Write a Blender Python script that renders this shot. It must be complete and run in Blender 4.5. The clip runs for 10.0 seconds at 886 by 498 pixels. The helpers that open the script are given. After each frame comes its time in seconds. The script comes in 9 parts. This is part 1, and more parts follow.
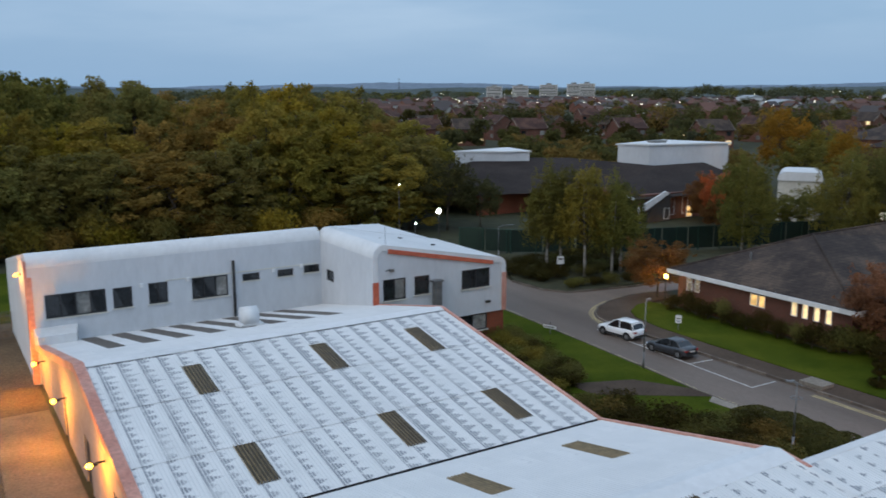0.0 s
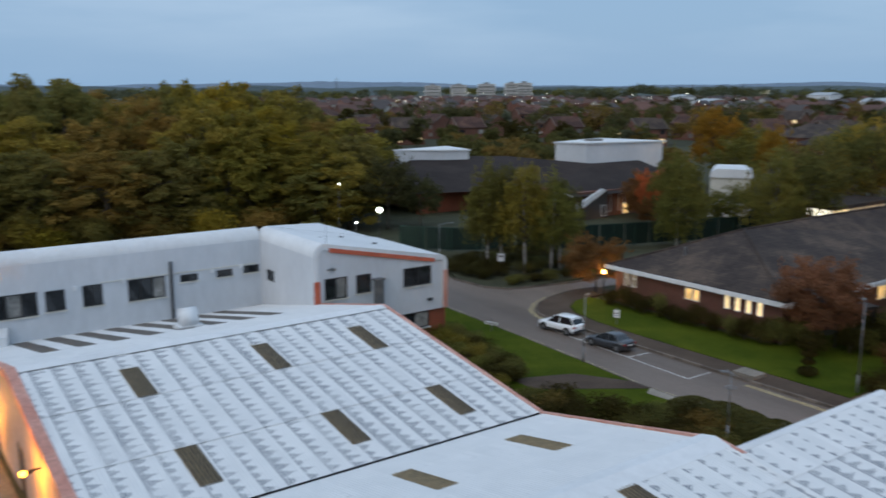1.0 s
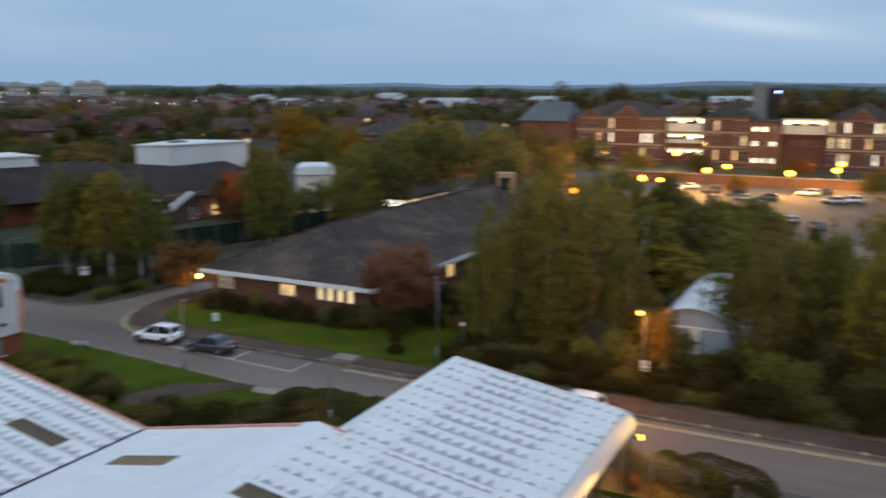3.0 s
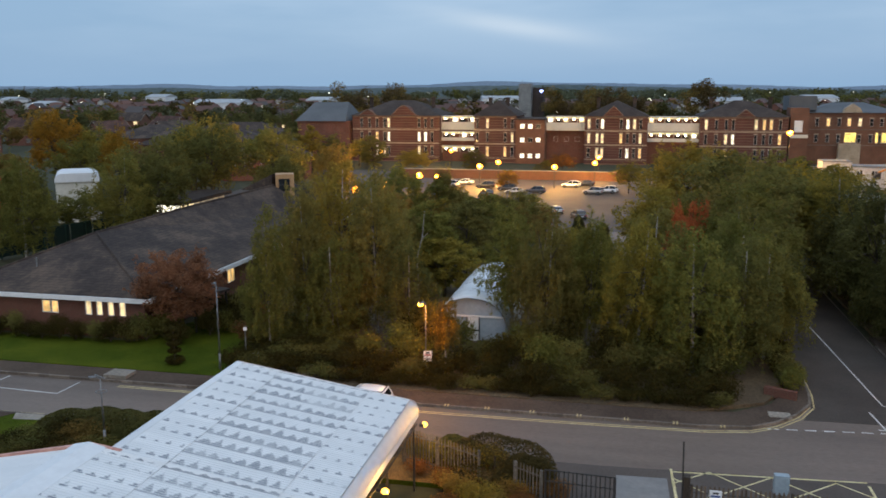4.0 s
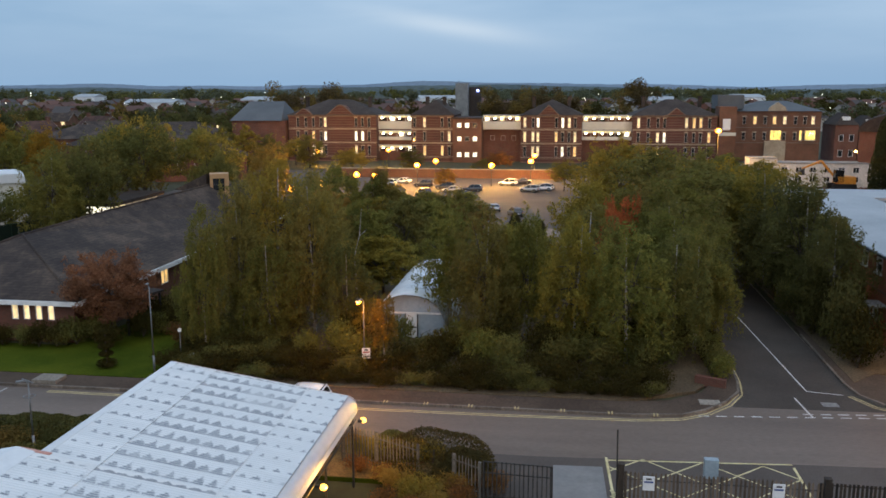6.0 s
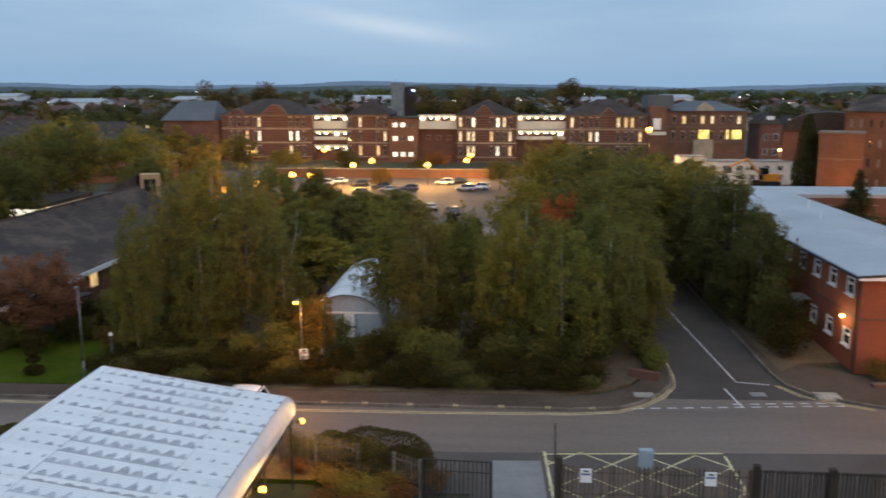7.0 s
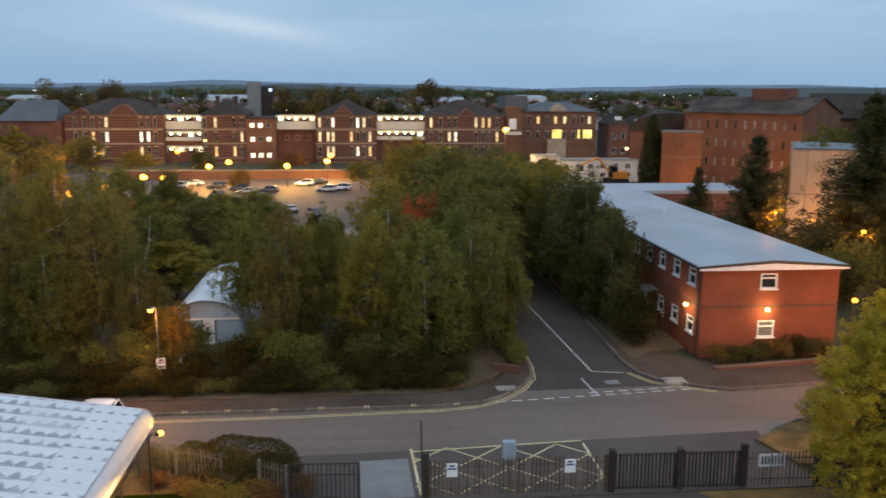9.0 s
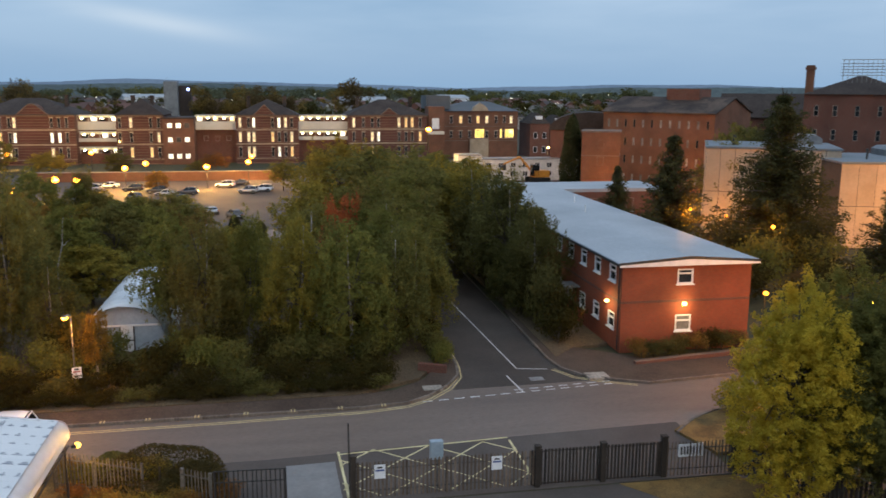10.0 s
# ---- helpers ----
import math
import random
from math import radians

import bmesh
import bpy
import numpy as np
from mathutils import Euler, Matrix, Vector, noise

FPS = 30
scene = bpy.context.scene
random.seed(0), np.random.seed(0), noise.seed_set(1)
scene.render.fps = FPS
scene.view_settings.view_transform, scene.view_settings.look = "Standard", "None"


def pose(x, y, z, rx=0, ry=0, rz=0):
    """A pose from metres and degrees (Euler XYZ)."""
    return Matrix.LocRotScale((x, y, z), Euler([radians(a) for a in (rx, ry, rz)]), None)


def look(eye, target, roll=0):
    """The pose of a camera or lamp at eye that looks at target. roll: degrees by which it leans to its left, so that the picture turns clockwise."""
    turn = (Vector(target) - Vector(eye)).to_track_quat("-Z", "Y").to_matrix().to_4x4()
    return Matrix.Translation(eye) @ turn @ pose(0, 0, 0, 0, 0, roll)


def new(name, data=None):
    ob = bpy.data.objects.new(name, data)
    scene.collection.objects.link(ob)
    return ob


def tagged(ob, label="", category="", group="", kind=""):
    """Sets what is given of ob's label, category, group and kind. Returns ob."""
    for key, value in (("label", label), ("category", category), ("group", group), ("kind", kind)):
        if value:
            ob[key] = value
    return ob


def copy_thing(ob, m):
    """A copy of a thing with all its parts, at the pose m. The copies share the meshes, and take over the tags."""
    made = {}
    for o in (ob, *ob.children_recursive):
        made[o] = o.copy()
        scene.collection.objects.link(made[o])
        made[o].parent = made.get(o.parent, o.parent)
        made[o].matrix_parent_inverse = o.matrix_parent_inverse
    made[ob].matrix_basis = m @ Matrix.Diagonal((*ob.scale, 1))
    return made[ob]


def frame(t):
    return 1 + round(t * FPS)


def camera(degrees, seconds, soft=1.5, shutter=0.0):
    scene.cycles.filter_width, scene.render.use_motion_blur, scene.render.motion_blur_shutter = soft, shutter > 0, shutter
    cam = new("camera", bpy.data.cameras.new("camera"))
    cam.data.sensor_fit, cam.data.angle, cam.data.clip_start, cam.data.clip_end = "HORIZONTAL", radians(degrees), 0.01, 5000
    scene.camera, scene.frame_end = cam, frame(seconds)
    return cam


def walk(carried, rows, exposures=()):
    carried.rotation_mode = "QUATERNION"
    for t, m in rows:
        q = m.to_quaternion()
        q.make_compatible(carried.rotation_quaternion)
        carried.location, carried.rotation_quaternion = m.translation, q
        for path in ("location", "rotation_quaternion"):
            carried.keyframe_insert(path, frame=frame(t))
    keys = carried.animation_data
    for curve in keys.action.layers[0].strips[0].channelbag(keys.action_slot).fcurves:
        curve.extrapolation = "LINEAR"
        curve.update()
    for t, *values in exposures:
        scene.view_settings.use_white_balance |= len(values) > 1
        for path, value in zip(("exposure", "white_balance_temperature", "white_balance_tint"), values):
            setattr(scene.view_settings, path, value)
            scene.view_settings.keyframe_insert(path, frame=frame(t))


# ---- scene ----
# The plan below is drawn in units of K metres; x runs along the ridges of the workshop roof, y along the road.
K = 1.38
cam = camera(55.04, 10.0, soft=1.65, shutter=0.6)

# seconds, eye x, y, z, bearing clockwise from +y, degrees below level, roll
PATH = [
    (0, 0.001, 0.001, 16, 31.7, 10.539, -0.187),
    (0.5, -0.054, 0.018, 15.963, 33.847, 10.582, -0.137),
    (1, -0.133, -0.063, 15.958, 35.798, 10.611, -0.089),
    (1.1, -0.146, -0.098, 15.967, 37.628, 10.612, -0.065),
    (1.2, -0.159, -0.133, 15.976, 39.521, 10.613, -0.041),
    (1.3, -0.171, -0.169, 15.986, 41.694, 10.614, -0.017),
    (1.4, -0.184, -0.204, 15.995, 43.691, 10.615, 0.007),
    (1.5, -0.197, -0.239, 16.004, 45.884, 10.616, 0.031),
    (1.6, -0.189, -0.233, 16.005, 48.078, 10.611, 0.046),
    (1.7, -0.181, -0.227, 16.005, 50.193, 10.607, 0.06),
    (1.8, -0.173, -0.222, 16.006, 52.09, 10.603, 0.074),
    (1.9, -0.164, -0.216, 16.006, 53.639, 10.598, 0.089),
    (2, -0.156, -0.21, 16.007, 53.918, 10.594, 0.103),
    (2.5, -0.185, -0.206, 16.026, 55.078, 10.646, 0.088),
    (2.6, -0.212, -0.229, 16.03, 55.616, 10.639, 0.098),
    (2.7, -0.24, -0.251, 16.034, 56.94, 10.631, 0.108),
    (2.8, -0.267, -0.274, 16.038, 58.744, 10.624, 0.118),
    (2.9, -0.295, -0.296, 16.042, 60.909, 10.617, 0.128),
    (3, -0.322, -0.319, 16.046, 63.091, 10.609, 0.139),
    (3.1, -0.363, -0.322, 16.038, 65.389, 10.576, 0.167),
    (3.2, -0.404, -0.324, 16.03, 67.625, 10.543, 0.195),
    (3.3, -0.404, -0.371, 16.019, 69.9, 10.545, 0.154),
    (3.4, -0.404, -0.418, 16.008, 72.1, 10.547, 0.113),
    (3.5, -0.404, -0.465, 15.996, 74.2, 10.55, 0.072),
    (3.6, -0.404, -0.512, 15.985, 75.85, 10.552, 0.032),
    (3.7, -0.404, -0.559, 15.974, 76.8, 10.555, -0.009),
    (3.85, -0.404, -0.629, 15.957, 77.35, 10.558, -0.071),
    (4.1, -0.403, -0.746, 15.93, 77.95, 10.564, -0.173),
    (4.3, -0.403, -0.84, 15.907, 78.417, 10.569, -0.254),
    (4.5, -0.449, -0.85, 15.919, 78.93, 10.581, -0.279),
    (5, -0.556, -0.834, 15.885, 80.95, 10.589, -0.201),
    (5.2, -0.554, -0.831, 15.879, 81.8, 10.569, -0.201),
    (5.4, -0.56, -0.836, 15.855, 81.83, 10.572, -0.185),
    (6.1, -0.578, -0.855, 15.775, 81.85, 10.581, -0.129),
    (6.3, -0.584, -0.861, 15.751, 81.88, 10.584, -0.113),
    (6.5, -0.584, -0.861, 15.751, 82.017, 10.584, -0.113),
    (7, -0.631, -0.848, 15.717, 86.141, 10.584, -0.025),
    (7.5, -0.672, -0.855, 15.66, 89.554, 10.543, 0.055),
    (8, -0.721, -0.887, 15.674, 91.633, 10.55, 0.094),
    (8.5, -0.727, -0.885, 15.69, 93.015, 10.55, 0.19),
    (9, -0.747, -0.884, 15.757, 95.516, 10.559, 0.282),
    (9.5, -0.779, -0.887, 15.795, 98.624, 10.545, 0.299),
    (10, -0.793, -0.898, 15.826, 100.657, 10.571, 0.357),
]


def gaze(x, y, z, bearing, down, roll):
    b, d = radians(bearing), radians(down)
    x, y, z = x * K, y * K, z * K
    return look((x, y, z), (x + math.sin(b) * math.cos(d), y + math.cos(b) * math.cos(d), z - math.sin(d)), roll)


walk(cam, [(t, gaze(*rest)) for t, *rest in PATH])

# ---- world, sun ----
world = bpy.data.worlds.new("dusk")
scene.world = world
world.use_nodes = True
wn, wl = world.node_tree.nodes, world.node_tree.links
wn.clear()
sky = wn.new("ShaderNodeTexSky")
sky.sky_type, sky.sun_disc = "NISHITA", False
sky.sun_elevation, sky.sun_rotation = radians(9), radians(250)
sky.air_density, sky.dust_density, sky.ozone_density = 1.2, 2.0, 3.0
wtex = wn.new("ShaderNodeTexCoord")
wmap = wn.new("ShaderNodeMapping")
wmap.inputs["Scale"].default_value = (1.2, 1.2, 7.0)
cloud = wn.new("ShaderNodeTexNoise")
cloud.inputs["Scale"].default_value, cloud.inputs["Detail"].default_value, cloud.inputs["Roughness"].default_value = 1.6, 5.0, 0.52
cramp = wn.new("ShaderNodeValToRGB")
cramp.color_ramp.elements[0].position, cramp.color_ramp.elements[0].color = 0.40, (0.275, 0.42, 0.62, 1)
cramp.color_ramp.elements[1].position, cramp.color_ramp.elements[1].color = 0.63, (0.54, 0.67, 0.84, 1)
sep = wn.new("ShaderNodeSeparateXYZ")
hz = wn.new("ShaderNodeMapRange")
hz.inputs["From Min"].default_value, hz.inputs["From Max"].default_value = 0.0, 0.22
hz.inputs["To Min"].default_value, hz.inputs["To Max"].default_value = 0.0, 1.0
zen = wn.new("ShaderNodeMapRange")  # overcast: brighter overhead
zen.inputs["From Min"].default_value, zen.inputs["From Max"].default_value = 0.2, 0.9
zen.inputs["To Min"].default_value, zen.inputs["To Max"].default_value = 1.18, 1.55
haze = wn.new("ShaderNodeMixRGB")
haze.inputs[1].default_value = (0.27, 0.43, 0.64, 1)
bg_sky, out = wn.new("ShaderNodeBackground"), wn.new("ShaderNodeOutputWorld")
bg_sky.inputs["Strength"].default_value = 0.10
bg_cloud = wn.new("ShaderNodeBackground")
bg_cloud.inputs["Strength"].default_value = 1.0
wmix = wn.new("ShaderNodeMixShader")
wmix.inputs[0].default_value = 0.85
wl.new(wtex.outputs["Generated"], wmap.inputs["Vector"])
wl.new(wmap.outputs["Vector"], cloud.inputs["Vector"])
wl.new(cloud.outputs["Fac"], cramp.inputs["Fac"])
wl.new(wtex.outputs["Generated"], sep.inputs["Vector"])
wl.new(sep.outputs["Z"], hz.inputs["Value"])
wl.new(sep.outputs["Z"], zen.inputs["Value"])
wl.new(zen.outputs["Result"], bg_cloud.inputs["Strength"])
wl.new(hz.outputs["Result"], haze.inputs[0])
wl.new(cramp.outputs["Color"], haze.inputs[2])


def sky_math(op, a, b):
    k = wn.new("ShaderNodeMath")
    k.operation = op
    for i, v in enumerate((a, b)):
        if isinstance(v, (int, float)):
            k.inputs[i].default_value = v
        else:
            wl.new(v, k.inputs[i])
    return k.outputs[0]


# one paler bar of cloud low in the east
across = sky_math("ADD", sky_math("MULTIPLY", sep.outputs["X"], 0.134), sky_math("MULTIPLY", sep.outputs["Y"], -0.991))
height = sky_math("ADD", sky_math("SUBTRACT", sep.outputs["Z"], 0.072), sky_math("MULTIPLY", across, 0.16))
far_off = sky_math("ADD", sky_math("POWER", sky_math("ABSOLUTE", sky_math("DIVIDE", across, 0.085), 0), 2.0), sky_math("POWER", sky_math("ABSOLUTE", sky_math("DIVIDE", height, 0.010), 0), 2.0))
bar = sky_math("MULTIPLY", sky_math("POWER", 2.718, sky_math("MULTIPLY", far_off, -1.0)), sky_math("MULTIPLY", cloud.outputs["Fac"], sky_math("GREATER_THAN", sep.outputs["X"], 0.0)))
pale = wn.new("ShaderNodeMixRGB")
pale.inputs[2].default_value = (0.62, 0.72, 0.84, 1)
wl.new(bar, pale.inputs[0])
wl.new(haze.outputs["Color"], pale.inputs[1])
wl.new(pale.outputs["Color"], bg_cloud.inputs["Color"])
wl.new(sky.outputs["Color"], bg_sky.inputs["Color"])
wl.new(bg_sky.outputs[0], wmix.inputs[1])
wl.new(bg_cloud.outputs[0], wmix.inputs[2])
wl.new(wmix.outputs[0], out.inputs[0])

sun_data = bpy.data.lights.new("sun", "SUN")
sun_data.energy, sun_data.angle, sun_data.color = 0.85, radians(70), (1.0, 0.86, 0.70)
sun = new("sun", sun_data)
sun.matrix_world = look((0, 0, 60), (math.sin(radians(70)), math.cos(radians(70)), 60 - 0.9))

SODIUM, WARM, COOL = (1.0, 0.36, 0.03), (1.0, 0.66, 0.28), (0.86, 1.0, 0.9)


def lamp_light(x, y, z, watts, color, radius=0.12):
    data = bpy.data.lights.new("lamp_light", "POINT")
    data.energy, data.color, data.shadow_soft_size = watts * K * K, color, radius * K
    ob = new("lamp_light", data)
    ob.location = (x, y, z)
    return ob


# ---- building helpers ----
class Shape:
    """Collects vertices and faces of one mesh."""

    def __init__(self):
        self.v, self.f, self.weld = [], [], False

    def face(self, *pts):
        n = len(self.v)
        self.v += [tuple(p) for p in pts]
        self.f.append(tuple(range(n, n + len(pts))))
        return self

    def box(self, x0, x1, y0, y1, z0, z1):
        return self.prism([(x0, y0), (x1, y0), (x1, y1), (x0, y1)], z0, z1)

    def prism(self, poly, z0, z1):
        """A solid over a polygon that runs anticlockwise; z1 may be a function of x, y."""
        n, k = len(self.v), len(poly)
        top = z1 if callable(z1) else (lambda x, y: z1)
        low = z0 if callable(z0) else (lambda x, y: z0)
        self.v += [(x, y, low(x, y)) for x, y in poly] + [(x, y, top(x, y)) for x, y in poly]
        self.f.append(tuple(range(n + k - 1, n - 1, -1)))
        self.f.append(tuple(range(n + k, n + 2 * k)))
        self.f += [(n + i, n + (i + 1) % k, n + k + (i + 1) % k, n + k + i) for i in range(k)]
        return self

    def profile(self, pts, a, b, axis="x"):
        """A section pts, run from a to b along an axis: (y, z) pairs along x, (x, z) pairs along y."""
        n, k = len(self.v), len(pts)
        for s in (a, b):
            self.v += [(s, p, q) if axis == "x" else (p, s, q) for p, q in pts]
        self.f += [(n + i, n + (i + 1) % k, n + k + (i + 1) % k, n + k + i) for i in range(k)]
        self.f += [tuple(range(n + k - 1, n - 1, -1)), tuple(range(n + k, n + 2 * k))]
        return self

    def tube(self, p, q, r0, r1, n=8, cap=True):
        p, q = Vector(p), Vector(q)
        d = (q - p).normalized()
        a = d.orthogonal().normalized()
        b = d.cross(a)
        m = len(self.v)
        for c, r in ((p, r0), (q, r1)):
            self.v += [tuple(c + (a * math.cos(6.2832 * i / n) + b * math.sin(6.2832 * i / n)) * r) for i in range(n)]
        self.f += [(m + i, m + (i + 1) % n, m + n + (i + 1) % n, m + n + i) for i in range(n)]
        if cap:
            self.f += [tuple(range(m + n - 1, m - 1, -1)), tuple(range(m + n, m + 2 * n))]
        return self

    def path(self, pts, r, n=8):
        for p, q in zip(pts, pts[1:]):
            self.tube(p, q, r, r, n)
        return self

    def ball(self, c, rx, ry, rz, n=12, m=8):
        k = len(self.v)
        for i in range(m + 1):
            a = math.pi * i / m
            for j in range(n):
                b = 6.2832 * j / n
                self.v.append((c[0] + rx * math.sin(a) * math.cos(b), c[1] + ry * math.sin(a) * math.sin(b), c[2] + rz * math.cos(a)))
        self.f += [(k + i * n + j, k + (i + 1) * n + j, k + (i + 1) * n + (j + 1) % n, k + i * n + (j + 1) % n) for i in range(m) for j in range(n)]
        return self

    def wall_x(self, x0, x1, y, thick, z0, z1, holes=()):
        """A wall along x whose outer face stands at y (thick > 0: it reaches to y + thick), with openings (a, b, low, high)."""
        self.weld = True
        for a, b, c, d in cells(x0, x1, z0, z1, holes):
            self.box(a, b, min(y, y + thick), max(y, y + thick), c, d)
        return self

    def wall_y(self, y0, y1, x, thick, z0, z1, holes=()):
        self.weld = True
        for a, b, c, d in cells(y0, y1, z0, z1, holes):
            self.box(min(x, x + thick), max(x, x + thick), a, b, c, d)
        return self

    def mesh(self, name, smooth=False):
        me = bpy.data.meshes.new(name)
        if self.weld:
            ids, verts, same = {}, [], []
            for p in self.v:
                key = tuple(round(c, 4) for c in p)
                if key not in ids:
                    ids[key] = len(verts)
                    verts.append(p)
                same.append(ids[key])
            self.v, self.f = verts, [tuple(same[i] for i in f) for f in self.f]
        me.from_pydata(self.v, [], self.f)
        if smooth:
            me.polygons.foreach_set("use_smooth", [True] * len(me.polygons))
        me.update()
        return me


def cells(s0, s1, z0, z1, holes):
    """The solid rectangles that are left of a wall round its openings, in one grid."""
    cuts = sorted({s0, s1, *[h[0] for h in holes], *[h[1] for h in holes]})
    rows = sorted({z0, z1, *[h[2] for h in holes], *[h[3] for h in holes]})
    rows = [z for z in rows if z0 <= z <= z1]
    res = []
    for a, b in zip(cuts, cuts[1:]):
        for c, d in zip(rows, rows[1:]):
            if not any(h[0] < (a + b) / 2 < h[1] and h[2] < (c + d) / 2 < h[3] for h in holes):
                res.append((a, b, c, d))
    return res


def part(name, shape, material, parent=None, label="", smooth=False):
    me = shape if isinstance(shape, bpy.types.Mesh) else shape.mesh(name, smooth)
    if material and not me.materials:
        me.materials.append(material)
    ob = new(name, me)
    if parent:
        ob.parent = parent
        if parent.name in PLACED:
            ob.matrix_parent_inverse = Matrix.Translation(-parent.location)
    if label:
        tagged(ob, label)
    return ob


PLACED = set()  # things whose parts are given in the world's own coordinates


def thing(name, label, category, x=0, y=0, z=0, rz=0, group="", kind="", placed=False):
    ob = new(name)
    ob.matrix_basis = pose(x, y, z, 0, 0, rz)
    if placed:
        PLACED.add(ob.name)
    ob.empty_display_size = 0.1
    return tagged(ob, label, category, group, kind)


# ---- materials ----
def node_mat(name):
    m = bpy.data.materials.new(name)
    m.use_nodes = True
    return m, m.node_tree.nodes, m.node_tree.links, m.node_tree.nodes["Principled BSDF"]


def ramp(nodes, *stops):
    r = nodes.new("ShaderNodeValToRGB")
    els = r.color_ramp.elements
    while len(els) < len(stops):
        els.new(0.5)
    for e, (p, c) in zip(els, stops):
        e.position, e.color = p, (*c, 1)
    return r


def noise_node(nodes, links, vec, scale, detail=4, rough=0.55):
    n = nodes.new("ShaderNodeTexNoise")
    n.inputs["Scale"].default_value, n.inputs["Detail"].default_value, n.inputs["Roughness"].default_value = scale, detail, rough
    links.new(vec, n.inputs["Vector"])
    return n


def surf(name, c1, c2, scale=0.4, fine=9.0, rough=0.8, metal=0.0, bump=0.15, grit=0.35, vary=0.0, spec=0.35, stretch=(1, 1, 1)):
    """A two-scale surface: broad stains between two colours, fine grain in value and relief, each object a little its own."""
    m, n, l, p = node_mat(name)
    tc = n.new("ShaderNodeTexCoord")
    info = n.new("ShaderNodeObjectInfo")
    mp = n.new("ShaderNodeMapping")
    mp.inputs["Scale"].default_value = stretch
    off = n.new("ShaderNodeVectorMath")
    off.operation = "ADD"
    mul = n.new("ShaderNodeMath")
    mul.operation, mul.inputs[1].default_value = "MULTIPLY", 37.0
    l.new(info.outputs["Random"], mul.inputs[0])
    l.new(tc.outputs["Object"], mp.inputs["Vector"])
    l.new(mp.outputs["Vector"], off.inputs[0])
    l.new(mul.outputs[0], off.inputs[1])
    big = noise_node(n, l, off.outputs["Vector"], scale, 5, 0.6)
    small = noise_node(n, l, off.outputs["Vector"], fine, 6, 0.65)
    r = ramp(n, (0.34, c1), (0.68, c2))
    l.new(big.outputs["Fac"], r.inputs["Fac"])
    g = n.new("ShaderNodeMapRange")
    g.inputs["From Min"].default_value, g.inputs["From Max"].default_value = 0.3, 0.7
    g.inputs["To Min"].default_value, g.inputs["To Max"].default_value = 1 - grit, 1 + grit
    l.new(small.outputs["Fac"], g.inputs["Value"])
    v = n.new("ShaderNodeMapRange")
    v.inputs["To Min"].default_value, v.inputs["To Max"].default_value = 1 - vary, 1 + vary
    l.new(info.outputs["Random"], v.inputs["Value"])
    k = n.new("ShaderNodeMath")
    k.operation = "MULTIPLY"
    l.new(g.outputs[0], k.inputs[0])
    l.new(v.outputs[0], k.inputs[1])
    mixc = n.new("ShaderNodeVectorMath")
    mixc.operation = "SCALE"
    l.new(r.outputs["Color"], mixc.inputs[0])
    l.new(k.outputs[0], mixc.inputs["Scale"])
    l.new(mixc.outputs["Vector"], p.inputs["Base Color"])
    p.inputs["Roughness"].default_value, p.inputs["Metallic"].default_value = rough, metal
    p.inputs["Specular IOR Level"].default_value = spec
    if bump:
        b = n.new("ShaderNodeBump")
        b.inputs["Strength"].default_value, b.inputs["Distance"].default_value = bump, 0.02
        l.new(small.outputs["Fac"], b.inputs["Height"])
        l.new(b.outputs["Normal"], p.inputs["Normal"])
    return m


def glow(name, color, strength):
    m, n, l, p = node_mat(name)
    p.inputs["Base Color"].default_value = (*[min(1, c) for c in color], 1)
    p.inputs["Emission Color"].default_value, p.inputs["Emission Strength"].default_value = (*color, 1), strength
    return m


def lit_room(name, color, strength, scale=1.3):
    """A lit room seen through its pane: bright, with darker blinds and furniture, under glossy glass."""
    m, n, l, p = node_mat(name)
    tc, info = n.new("ShaderNodeTexCoord"), n.new("ShaderNodeObjectInfo")
    off = n.new("ShaderNodeVectorMath")
    mul = n.new("ShaderNodeMath")
    mul.operation, mul.inputs[1].default_value = "MULTIPLY", 53.0
    l.new(info.outputs["Random"], mul.inputs[0])
    l.new(tc.outputs["Object"], off.inputs[0])
    l.new(mul.outputs[0], off.inputs[1])
    t = noise_node(n, l, off.outputs["Vector"], scale, 3)
    r = ramp(n, (0.3, tuple(c * 0.35 for c in color)), (0.62, color))
    l.new(t.outputs["Fac"], r.inputs["Fac"])
    l.new(r.outputs["Color"], p.inputs["Emission Color"])
    p.inputs["Emission Strength"].default_value = strength
    p.inputs["Base Color"].default_value, p.inputs["Roughness"].default_value = (0.05, 0.05, 0.05, 1), 0.06
    return m


